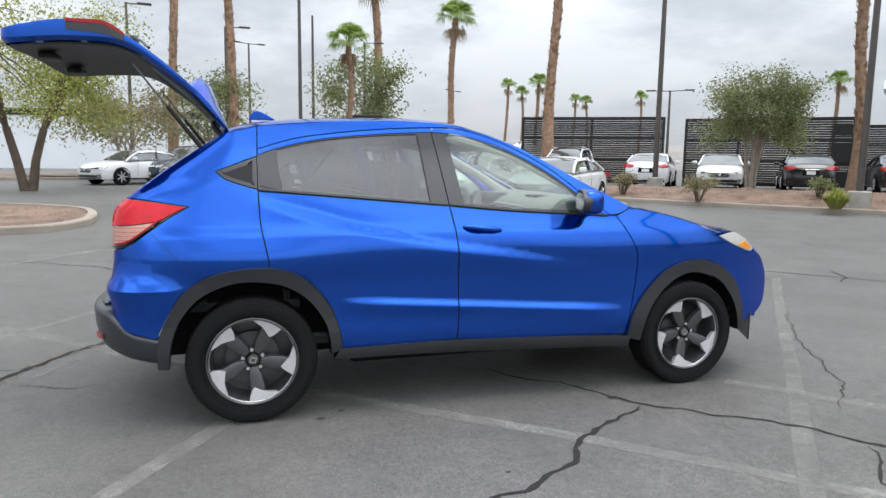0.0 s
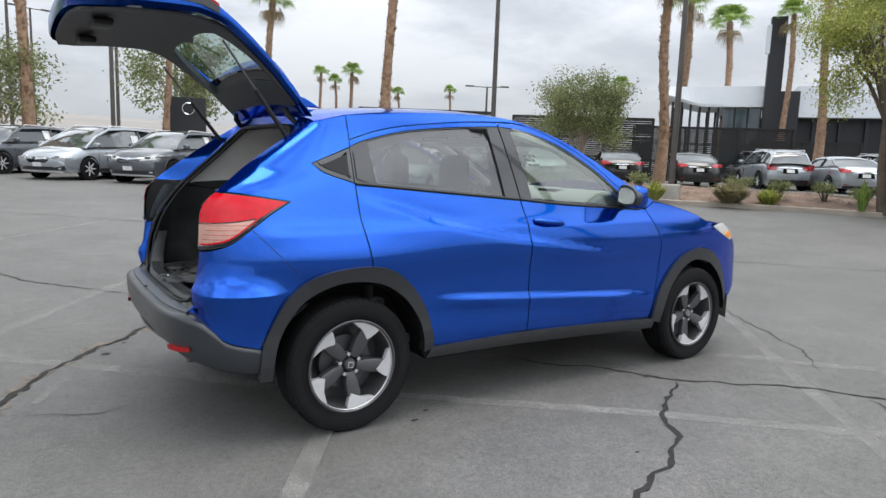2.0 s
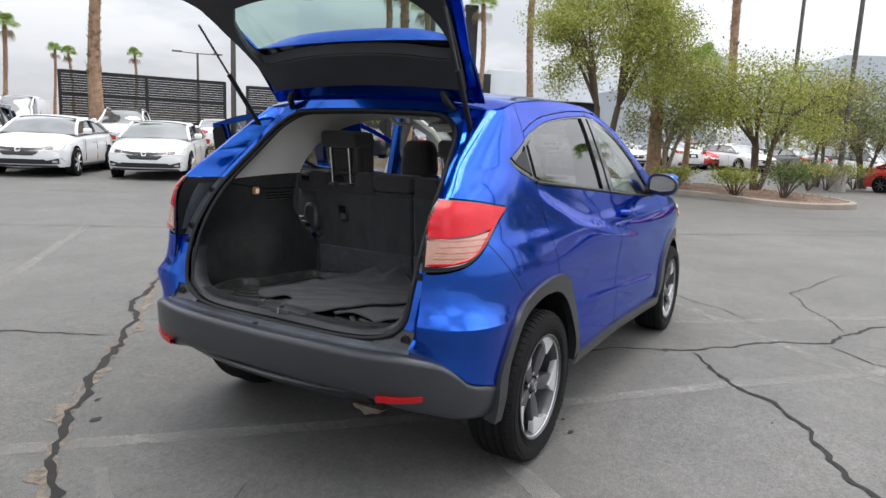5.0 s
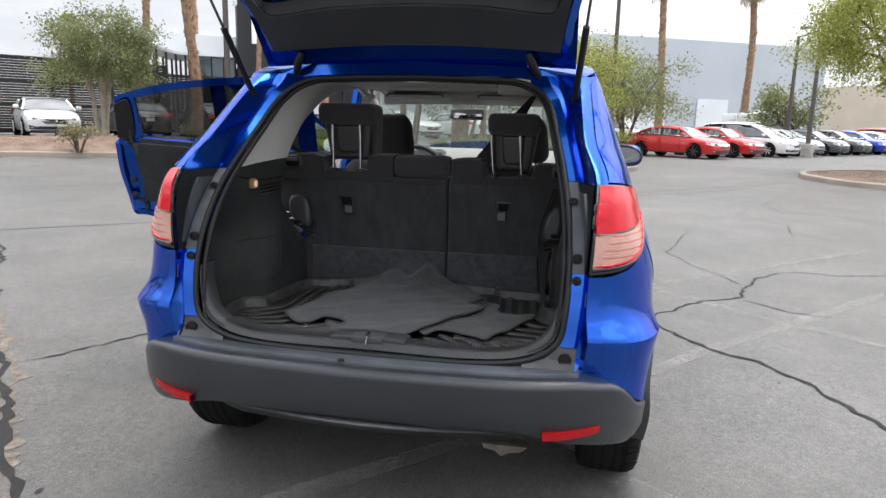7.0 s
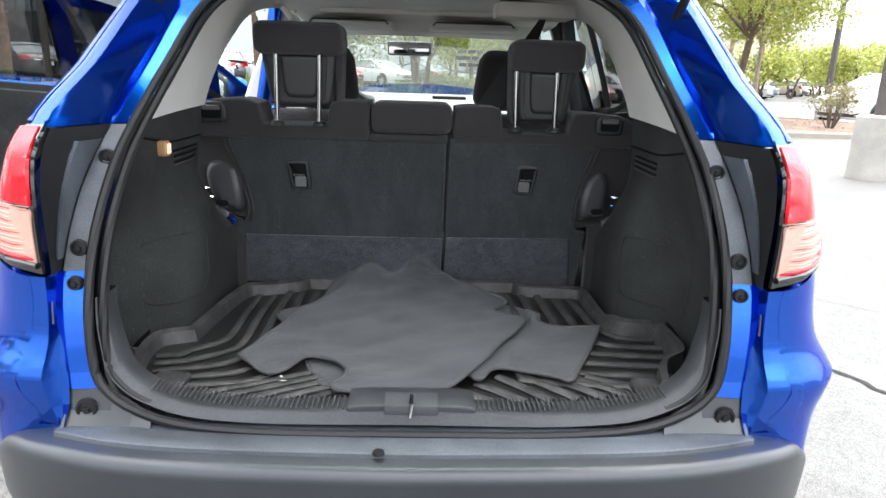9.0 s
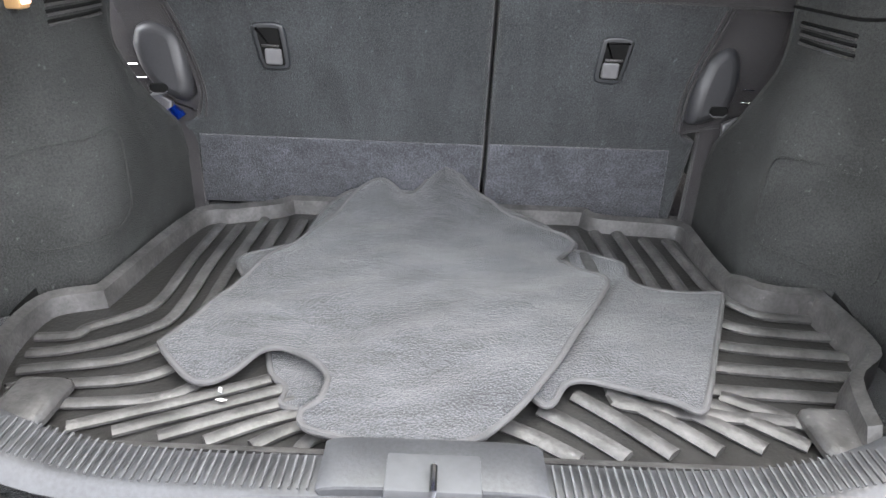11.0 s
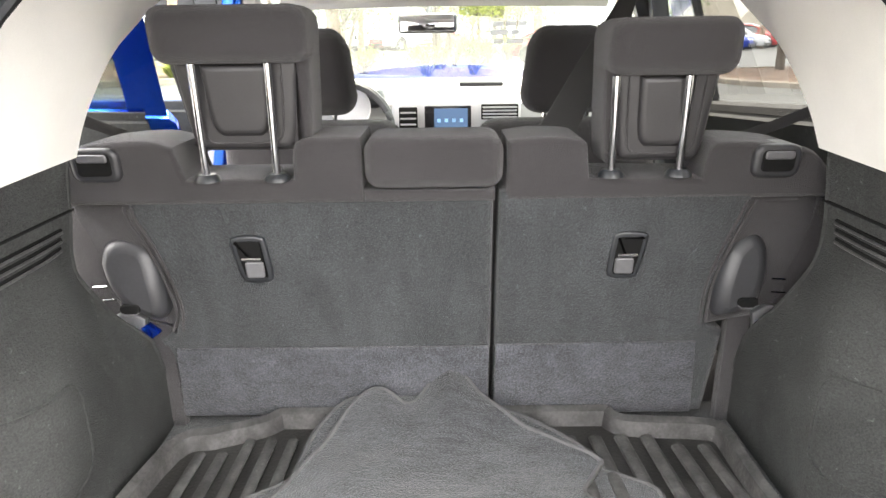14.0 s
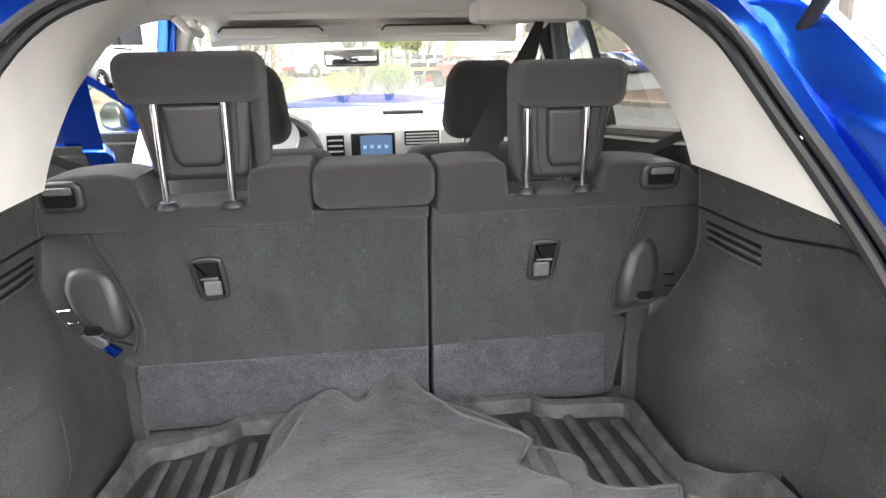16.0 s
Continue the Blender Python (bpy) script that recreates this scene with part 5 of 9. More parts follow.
# side walls from the inner trim up to the window
wallr = bmesh.new()
rows = []
win = loop(HOLE_FRONT, HOLE_SIDE, HOLE_REAR)
win = win + [(x, -y) for x, y in win[-2:0:-1]]
for x, y in win:
    rows.append([wallr.verts.new(gate_in(x, y, -0.004)), wallr.verts.new(gate_out(min(-0.24, max(-0.56, x * 1.02)), y * 1.02, -0.01))])
for a, b in zip(rows, rows[1:] + rows[:1]):
    wallr.faces.new((a[0], a[1], b[1], b[0]))
bmesh.ops.recalc_face_normals(wallr, faces=wallr.faces[:])
part("window_reveal", wallr, GATETRIM, gate)
for s in (-1, 1):
    part("pull_recess", boxed((-1.0, s * 0.30 - 0.08, 1.84), (-0.92, s * 0.30 + 0.08, 1.872), 0.01), SEAL, gate)
# spoiler
spo = bmesh.new()
rows = []
for i in range(25):
    y = -0.575 + 1.15 * i / 24
    e = 1 - (abs(y) / 0.575) ** 4
    k = 0.02 * (1 - (y / 0.6) ** 2)
    rows.append([spo.verts.new(p) for p in ((-0.095, y, 1.50 + k), (-0.178 + 0.035 * e, y, 1.62 + k), (-0.235 + 0.055 * e, y, 1.685 + 0.045 * e + k), (-0.258 + 0.025 * e, y, 1.705 + 0.075 * e + k), (-0.272, y, 1.712 + 0.04 * e + k), (-0.290, y, 1.722 + k))])
for a, b in zip(rows, rows[1:]):
    for k in range(5):
        spo.faces.new((a[k], a[k + 1], b[k + 1], b[k]))
for r in (rows[0], rows[-1]):
    spo.faces.new(r)
bmesh.ops.recalc_face_normals(spo, faces=spo.faces[:])
part("spoiler", spo, PAINT, gate, "blue roof spoiler")
part("wiper_hub", lathed([(0.0001, 0.05), (0.022, 0.045), (0.028, 0.02), (0.03, 0.0)], 16, "z", gate_out(-0.60, 0.0)), PLASTIC, gate)
part("wiper_arm", tubed([gate_out(-0.60, 0, 0.04), gate_out(-0.54, -0.15, 0.035), gate_out(-0.48, -0.38, 0.015)], 0.008, 6), PLASTIC, gate)
for s in (-1, 1):
    lo, hi = Vector((-0.20, s * 0.575, 1.365)), Vector((-0.53, s * 0.62, 1.800))
    part("gas_strut", tubed([lo, lo.lerp(hi, 0.55)], 0.011, 10), SEAL, gate, "black gas strut")
    part("strut_rod", tubed([lo.lerp(hi, 0.55), hi], 0.005, 8), DARKALLOY, gate)
    part("strut_ball", lathed([(0.0001, -0.012), (0.012, -0.008), (0.014, 0.0), (0.012, 0.008), (0.0001, 0.012)], 12, "y", lo), PLASTIC, gate)
    part("gate_hinge", tubed([(-0.105, s * 0.455, 1.452), (-0.135, s * 0.445, 1.478), (-0.165, s * 0.425, 1.515), (-0.17, s * 0.41, 1.545)], [0.010, 0.014, 0.016, 0.012], 8), SEAL, gate, "dark hinge arm")

# ---- inside the car ----


def ring_y(z):
    return pw(z, [(0.614, 0.45), (0.632, 0.50), (0.678, 0.556), (0.751, 0.576), (0.894, 0.583), (1.034, 0.572), (1.135, 0.553), (1.243, 0.527), (1.385, 0.482), (1.45, 0.40), (1.468, 0.2)])


def trim_at(s):
    def f(x, z):
        low = (0.69 if s > 0 else 0.665) + (0.545 - (0.69 if s > 0 else 0.665)) * smooth((x + (0.32 if s > 0 else 0.26)) / 0.15)
        y = low + (0.592 - low) * smooth((z - 0.84) / 0.22)
        y += (0.036 if s > 0 else 0.020) * smooth((x + 0.06) / 0.12) * smooth((z - 0.79) / 0.07) * (1 - smooth((z - 0.95) / 0.12))
        y = ring_y(z) + (y - ring_y(z)) * smooth((x - pw(z, REAR_X)) / 0.13)
        return Vector((x, s * y, z))
    return f


LATCH = mat("grey_latch", (0.14, 0.14, 0.145), 0.35, 0.3)
HINGE = mat("grey_hinge_plastic", (0.0290, 0.0293, 0.0320), 0.42, 0, 0.15, 8, 200)
part("boot_floor", boxed((-0.645, -0.70, 0.56), (0.25, 0.70, 0.60)), CARPET, car, "charcoal boot floor carpet")
TRIM_EDGE = [(0.058, 1.15), (0.042, 1.08), (0.040, 1.03), (0.052, 0.96), (0.082, 0.89), (0.122, 0.835), (0.155, 0.76), (0.21, 0.60)]
TRIM_LOW = loop([(-0.665, 0.64), (-0.635, 0.72), (-0.612, 0.80), (-0.568, 0.925), (-0.468, 1.08), (-0.43, 1.125)], [(-0.43, 1.125), (-0.15, 1.142), (0.058, 1.15)], TRIM_EDGE, [(0.21, 0.60), (-0.60, 0.60), (-0.665, 0.64)])
TRIM_UP = loop([(-0.43, 1.127), (-0.352, 1.2), (-0.205, 1.35), (-0.128, 1.45)], [(-0.128, 1.45), (0.2, 1.478), (0.7, 1.492), (1.15, 1.492)], [(1.15, 1.492), (0.72, 1.458), (0.42, 1.404), (0.26, 1.347), (0.17, 1.302), (0.10, 1.22), (0.075, 1.152)], [(0.075, 1.152), (-0.15, 1.144), (-0.43, 1.127)])
PILLAR_Y = [(1.12, 0.592), (1.2, 0.572), (1.3, 0.545), (1.38, 0.51), (1.45, 0.45), (1.49, 0.40)]
for s in (-1, 1):
    bm = sheet(TRIM_LOW, trim_at(s), 0.05, 0.0)
    bmesh.ops.recalc_face_normals(bm, faces=bm.faces[:])
    side_trim = part("boot_side_trim", bm, TRIM, car, "charcoal moulded boot side trim")
    up = sheet(TRIM_UP, lambda x, z: Vector((x, s * (ring_y(z) + (pw(z, PILLAR_Y) + 0.10 * smooth((x - 0.1) / 0.6) - ring_y(z)) * smooth((x - pw(z, REAR_X)) / 0.10)), z)), 0.06, 0.0)
    bmesh.ops.recalc_face_normals(up, faces=up.faces[:])
    part("rear_pillar_trim", up, HEADLINER, car, "light grey rear pillar trim")
    f = trim_at(s)
    part("trim_lip", tubed([f(x, z) + Vector((0.002, s * 0.003, 0)) for x, z in spline(TRIM_EDGE, 6)], 0.0055, 8), TRIM, side_trim)
    part("trim_seam", tubed([f(-0.44 + 0.49 * k / 14, 1.110 - 0.036 * smooth(k / 9)) + Vector((0, -s * 0.0005, 0)) for k in range(15)], 0.0026, 6), UNDER, side_trim)
    for k in range(3):
        z = 1.052 - 0.0135 * k
        run = [f(-0.16 + 0.17 * i / 6 - 0.004 * k, z) for i in range(7)]
        part("vent_slot", tubed([p - Vector((0, s * 0.0002, 0)) for p in run], 0.0030, 6), UNDER, side_trim)
        part("vent_lip", tubed([p - Vector((0, s * 0.0016, 0.0048)) for p in run], 0.0024, 6), DUSTY, side_trim)
    rimline = [f(x, z) - Vector((0, s * 0.001, 0)) for x, z in loop([(-0.27, 0.71), (-0.275, 0.82), (-0.24, 0.855)], [(-0.24, 0.855), (-0.13, 0.86), (-0.10, 0.83)], [(-0.10, 0.83), (-0.10, 0.73), (-0.13, 0.70)], [(-0.13, 0.70), (-0.24, 0.69), (-0.27, 0.71)])]
    part("access_cover", tubed(rimline, 0.0022, 5, True), TRIM, side_trim)
    # rounded seat hinge cover beside the backrest, with a slot for the latch pin
    if s > 0:
        outline = [(0.616, 0.950), (0.606, 0.982), (0.570, 0.993), (0.530, 0.978), (0.513, 0.932), (0.506, 0.870), (0.518, 0.844), (0.545, 0.846), (0.580, 0.872), (0.603, 0.910), (0.616, 0.950)]
        ys, y1, y2 = 0.566, 0.612, 0.600
    else:
        outline = [(-0.497, 0.965), (-0.525, 0.990), (-0.551, 0.985), (-0.565, 0.955), (-0.561, 0.899), (-0.545, 0.859), (-0.504, 0.837), (-0.481, 0.840), (-0.477, 0.883), (-0.483, 0.923), (-0.497, 0.965)]
        ys, y1, y2 = -0.530, -0.578, -0.582
    hc = prism(loop(outline, n=4), 0.122, 0.19, "x", 0.022, 7)
    for v in hc.verts:
        v.co.x += 0.016 * smooth((v.co.z - 0.90) / 0.09) + 0.008 * smooth((0.87 - v.co.z) / 0.04)
    bmesh.ops.recalc_face_normals(hc, faces=hc.faces[:])
    part("hinge_cover", hc, HINGE, car, "grey plastic seat hinge cover")
    part("hinge_slot", prism(rounded(ys - 0.018, ys + 0.018, 0.862, 0.880, 0.0085), 0.1185, 0.14, "x", 0.002), UNDER, car)
    part("slot_rim", tubed([(0.1195, ys - 0.017, 0.866), (0.1185, ys - 0.010, 0.8605), (0.1185, ys + 0.010, 0.8605), (0.1195, ys + 0.017, 0.866)], 0.0012, 5), LATCH, car)
    part("hinge_pin", tubed([(0.125, y1 - s * 0.010, 0.914), (0.122, y1 + s * 0.012, 0.914)], 0.0018, 6), CHROME, car)
    part("hinge_pin", tubed([(0.125, y2 - s * 0.012, 0.889), (0.122, y2 + s * 0.012, 0.889)], 0.0014, 6), CHROME, car)
    part("gap_foam", prism(loop([(s * 0.556, 0.838), (s * 0.585, 0.852), (s * 0.612, 0.845)], [(s * 0.612, 0.845), (s * 0.590, 0.800), (s * 0.566, 0.772)], [(s * 0.566, 0.772), (s * 0.556, 0.838)], n=4), 0.150, 0.165, "x", 0.004), LATCH, car, "grey foam behind the side trim")
    if s > 0:
        part("body_edge", prism([(0.532, 0.812), (0.552, 0.830), (0.566, 0.822), (0.552, 0.798)], 0.146, 0.160, "x", 0.002), PAINT, car, "blue body metal seen in a gap")
    part("side_filler", boxed((0.17, s * 0.60 - 0.08, 0.58), (0.20, s * 0.60 + 0.08, 1.06), 0.01), FABRIC, car)
cl = boxed((-0.250, 0.572, 1.050), (-0.222, 0.60, 1.086), 0.005)
bl = part("boot_lamp", cl, mat("cream_lamp_lens", (0.40, 0.24, 0.11), 0.3), car, "small cream boot lamp")
glow = bpy.data.materials.new("warm_lamp_glow")
glow.use_nodes = True
glow.node_tree.nodes["Principled BSDF"].inputs["Emission Color"].default_value = (1.0, 0.38, 0.09, 1)
glow.node_tree.nodes["Principled BSDF"].inputs["Emission Strength"].default_value = 0.22
part("lamp_bulb", boxed((-0.246, 0.569, 1.056), (-0.226, 0.574, 1.080), 0.002), glow, bl)

# sill plate with fine ribs and the lock striker
sill = bmesh.new()
rows = []
low_ring = [q for q in ring if q[1] < 0.86]
for y, z in sorted(low_ring, key=lambda q: math.atan2(q[0], 0.9 - q[1])):
    n2 = Vector((0, -y, 0.92 - z)).normalized() * (1 - 0.6 * smooth((z - 0.68) / 0.15))
    x = pw(z, REAR_X)
    rows.append([sill.verts.new(Vector((x + dx, y, z)) + n2 * dn) for dx, dn in ((0.004, 0.012), (0.014, 0.034), (0.022, 0.038), (0.060, 0.039), (0.074, 0.032), (0.082, -0.01))])
for a, b in zip(rows, rows[1:]):
    for k in range(5):
        sill.faces.new((a[k], a[k + 1], b[k + 1], b[k]))
bmesh.ops.recalc_face_normals(sill, faces=sill.faces[:])
sp = part("sill_plate", sill, SILL, car, "charcoal ribbed loading sill plate")
RIBLINE = mat("scuffed_sill_rib", (0.048, 0.049, 0.051), 0.5, 0, 0.4, 40, 300)
for k in range(104):
    y = -0.485 + 0.97 * k / 103
    if abs(y) > 0.118:
        z = pw(abs(y), [(0, 0.614), (0.30, 0.616), (0.48, 0.632)]) + 0.037
        x = pw(z - 0.037, REAR_X)
        part("rib", boxed((x + 0.015, y - 0.0012, z - 0.001), (x + 0.062, y + 0.0012, z + 0.0018)), RIBLINE, sp, smooth=False)
part("latch_recess", prism(loop([(-0.115, 0.640), (-0.10, 0.659), (0.10, 0.659), (0.115, 0.640)], [(0.115, 0.640), (-0.115, 0.640)]), -0.674, -0.60, "x", 0.004), SILL, sp, "black striker cover")
part("latch_well", boxed((-0.679, -0.05, 0.642), (-0.625, 0.05, 0.662), 0.003), mat("worn_grey_plastic", (0.055, 0.057, 0.06), 0.6, spec=0.3), sp)
part("striker", tubed([(-0.682, 0, 0.640), (-0.682, 0, 0.666), (-0.65, 0, 0.668)], 0.004, 8), CHROME, sp, "bright steel lock striker")

# rear seat: carpeted backs in two unequal parts, fabric rolls above
def lean(bm, extra=0.0):
    for v in bm.verts:
        v.co.x += 0.263 - 0.12 * v.co.z + extra
    return bm


def seat_piece(poly, lo, hi, bevel, material, name, parent, label="", segs=3):
    return part(name, lean(prism(poly, lo, hi, "x", bevel, segs)), material, parent, label)


rear_seat = seat_piece(loop([(0.552, 1.075), (0.548, 1.03), (0.532, 0.994), (0.510, 0.924), (0.499, 0.857), (0.514, 0.803)], [(0.514, 0.803), (0.548, 0.797)], [(0.548, 0.797), (0.556, 0.61)], [(0.556, 0.61), (-0.078, 0.61)], [(-0.078, 0.61), (-0.080, 1.075)], [(-0.080, 1.075), (0.552, 1.075)]), 0.0, 0.12, 0.012, CARPET, "rear_seat", car, "charcoal split rear seat backs, upright")
seat_piece(loop([(-0.090, 1.075), (-0.086, 0.61)], [(-0.086, 0.61), (-0.500, 0.61)], [(-0.500, 0.61), (-0.514, 0.796)], [(-0.514, 0.796), (-0.488, 0.803)], [(-0.488, 0.803), (-0.475, 0.825), (-0.476, 0.881), (-0.488, 0.943), (-0.508, 1.003), (-0.526, 1.075)], [(-0.526, 1.075), (-0.090, 1.075)]), -0.004, 0.12, 0.012, CARPET, "seat_back", rear_seat)
seat_piece([(0.513, 0.770), (-0.076, 0.770), (-0.075, 0.615), (0.525, 0.615)], -0.012, 0.0, 0.005, FLAP, "flap", rear_seat, "grey carpet flap at the seat foot")
seat_piece([(-0.088, 0.773), (-0.462, 0.776), (-0.474, 0.615), (-0.086, 0.615)], -0.014, 0.0, 0.005, FLAP, "flap", rear_seat, "grey carpet flap at the seat foot")
seat_piece(loop([(0.655, 1.058), (0.652, 1.10), (0.632, 1.145), (0.598, 1.163), (0.50, 1.170), (0.452, 1.158)], [(0.452, 1.158), (0.438, 1.102)], [(0.438, 1.102), (0.257, 1.102)], [(0.257, 1.102), (0.247, 1.164), (0.190, 1.172), (0.140, 1.172)], [(0.140, 1.172), (0.141, 1.058)], [(0.141, 1.058), (0.655, 1.058)], n=4), -0.006, 0.14, 0.009, FABRIC, "seat_roll", rear_seat, "black fabric shoulder roll")
seat_piece(loop([(0.141, 1.080), (-0.082, 1.080)], [(-0.082, 1.080), (-0.082, 1.058)], [(-0.082, 1.058), (0.141, 1.058)], [(0.141, 1.058), (0.141, 1.080)], n=1), -0.006, 0.12, 0.008, FABRIC, "seat_roll", rear_seat)
seat_piece(rounded(-0.094, 0.136, 1.084, 1.173, 0.026), -0.022, 0.11, 0.020, FABRIC, "centre_headrest", rear_seat, "low black centre headrest", 4)
seat_piece(loop([(-0.100, 1.058), (-0.101, 1.162)], [(-0.101, 1.162), (-0.15, 1.168), (-0.215, 1.165), (-0.232, 1.155)], [(-0.232, 1.155), (-0.240, 1.097)], [(-0.240, 1.097), (-0.428, 1.094)], [(-0.428, 1.094), (-0.438, 1.148), (-0.48, 1.156), (-0.56, 1.150), (-0.606, 1.138), (-0.640, 1.10), (-0.645, 1.058)], [(-0.645, 1.058), (-0.100, 1.058)], n=4), -0.006, 0.14, 0.009, FABRIC, "seat_roll", rear_seat, "black fabric shoulder roll")
for bolster in (loop([(0.535, 1.062), (0.665, 1.062)], [(0.665, 1.062), (0.668, 1.0), (0.655, 0.93), (0.625, 0.865), (0.580, 0.826)], [(0.580, 0.826), (0.505, 0.806)], [(0.505, 0.806), (0.490, 0.857), (0.500, 0.924), (0.522, 0.997), (0.535, 1.062)]),
                loop([(-0.510, 1.062), (-0.655, 1.062)], [(-0.655, 1.062), (-0.656, 1.0), (-0.648, 0.93), (-0.620, 0.865), (-0.580, 0.826)], [(-0.580, 0.826), (-0.480, 0.806)], [(-0.480, 0.806), (-0.466, 0.86), (-0.474, 0.924), (-0.494, 0.997), (-0.510, 1.062)])):
    bm = lean(prism(bolster, 0.002, 0.10, "x", 0.012, 4))
    for v in bm.verts:
        v.co.x += 0.030 * smooth((abs(v.co.y) - 0.58) / 0.09)
    part("seat_bolster", bm, FABRIC, rear_seat, "black fabric edge of the seat back")
for run in (((0.553, 1.055), (0.549, 1.03), (0.533, 0.994), (0.511, 0.924), (0.500, 0.857), (0.513, 0.808)), ((0.541, 1.055), (0.536, 1.03), (0.520, 0.994), (0.499, 0.924), (0.488, 0.857), (0.494, 0.808)), ((-0.526, 1.055), (-0.508, 1.003), (-0.488, 0.943), (-0.476, 0.881), (-0.475, 0.816)), ((-0.512, 1.055), (-0.495, 1.003), (-0.476, 0.943), (-0.464, 0.881), (-0.463, 0.812))):
    part("seat_seam", tubed([(0.263 - 0.12 * z - 0.0045, y, z) for y, z in spline(list(run), 6)], 0.0028, 6), FABRIC, rear_seat)
for y0, y1, z0, z1 in ((0.538, 0.620, 1.101, 1.160), (-0.583, -0.503, 1.095, 1.152)):
    seat_piece(rounded(y0, y1, z0, z1, 0.018), -0.016, 0.05, 0.009, HINGE, "release_bezel", rear_seat, "gloss black seat release bezel", 4)
    seat_piece(rounded(y0 + 0.013, y1 - 0.013, z0 + 0.012, z1 - 0.009, 0.008), -0.0185, -0.012, 0.002, UNDER, "release_well", rear_seat)
    seat_piece(rounded(y0 + 0.016, y1 - 0.016, z1 - 0.024, z1 - 0.010, 0.005), -0.0215, -0.014, 0.003, LATCH, "release_lever", rear_seat, "grey release lever")
for yc in (0.345, -0.315):
    k = -0.004 if yc > 0 else 0.004
    bezel = loop([(yc + 0.029 + k, 0.925), (yc + 0.031 - k, 0.985), (yc + 0.024 - k, 0.997), (yc, 1.000), (yc - 0.024 - k, 0.997), (yc - 0.031 - k, 0.985), (yc - 0.029 + k, 0.925), (yc - 0.022 + k, 0.912), (yc + k, 0.909), (yc + 0.022 + k, 0.912), (yc + 0.029 + k, 0.925)], n=3)
    seat_piece(bezel, -0.008, 0.01, 0.004, PLASTIC, "latch_bezel", rear_seat, "black tether bezel")
    seat_piece(inset(bezel, 0.0095), -0.0095, 0.0, 0.001, UNDER, "latch_well", rear_seat)
    seat_piece(rounded(yc - 0.0165 + k, yc + 0.0165 + k, 0.921, 0.952, 0.005), -0.0150, -0.008, 0.003, LATCH, "latch_tab", rear_seat, "grey latch tab")
    part("latch_bar", tubed([(0.263 - 0.12 * 0.957 - 0.013, yc - 0.017, 0.957), (0.263 - 0.12 * 0.957 - 0.013, yc + 0.017, 0.957)], 0.0028, 6), CHROME, rear_seat)
for y0, y1, yp, dz in ((0.447, 0.212, (0.400, 0.283), 0.0), (-0.252, -0.448, (-0.274, -0.386), -0.026)):
    out0, out1 = (0.030, 0.010) if y0 > 0 else (0.010, 0.030)
    part("headrest", lean(prism(loop([(y0 - 0.012, 1.372 + dz), (y0 - 0.003, 1.362 + dz), (y0, 1.345 + dz)], [(y0, 1.345 + dz), (y0 - out0, 1.162 + dz), (y0 - out0 - 0.015, 1.148 + dz)], [(y0 - out0 - 0.015, 1.148 + dz), (y1 + out1 + 0.015, 1.148 + dz)], [(y1 + out1 + 0.015, 1.148 + dz), (y1 + out1, 1.162 + dz), (y1, 1.345 + dz)], [(y1, 1.345 + dz), (y1 + 0.003, 1.362 + dz), (y1 + 0.012, 1.372 + dz)], [(y1 + 0.012, 1.372 + dz), (y0 - 0.012, 1.372 + dz)], n=4), 0.004, 0.125, "x", 0.020, 4)), FABRIC, rear_seat, "black fabric rear headrest on chrome posts")
    part("headrest_roll", lean(prism(rounded(y1 - 0.004, y0 + 0.003, 1.290 + dz, 1.376 + dz, 0.026), -0.034, 0.095, "x", 0.022, 6)), FABRIC, rear_seat)
    m = (y0 + y1) / 2
    w = abs(y0 - y1) / 2
    def shield(top, low, z1, z0):
        return loop([(m + w * top, z1), (m + w * (low + 0.06), z0 + 0.022), (m + w * (low - 0.08), z0)], [(m + w * (low - 0.08), z0), (m - w * (low - 0.08), z0)], [(m - w * (low - 0.08), z0), (m - w * (low + 0.06), z0 + 0.022), (m - w * top, z1)], [(m - w * top, z1), (m + w * top, z1)], n=4)
    part("headrest_back", lean(prism(shield(0.84, 0.66, 1.298 + dz, 1.152 + dz), -0.002, 0.05, "x", 0.012, 4)), LEATHER, rear_seat, "smooth black headrest back")
    part("headrest_seam", lean(tubed([(-0.003, y, z) for y, z in shield(0.62, 0.50, 1.292 + dz, 1.164 + dz)], 0.0022, 5, True)), FABRIC, rear_seat)
    part("headrest_pad", lean(prism(shield(0.46, 0.34, 1.290 + dz, 1.176 + dz), -0.012, 0.02, "x", 0.011, 5)), LEATHER, rear_seat, "domed smooth black headrest pad")
    for y in yp:
        part("headrest_post", tubed([(0.263 - 0.12 * 1.105 - 0.005, y, 1.10), (0.263 - 0.12 * 1.29 - 0.02, y - 0.010 * (1 if y > 0 else -1), 1.292 + dz)], 0.0068, 10), CHROME, rear_seat, "chrome headrest post")
        part("post_guide", lathed([(0.0001, 0.012), (0.014, 0.012), (0.020, 0.006), (0.022, 0.0)], 14, "z", (0.127, y, 1.100)), PLASTIC, rear_seat)

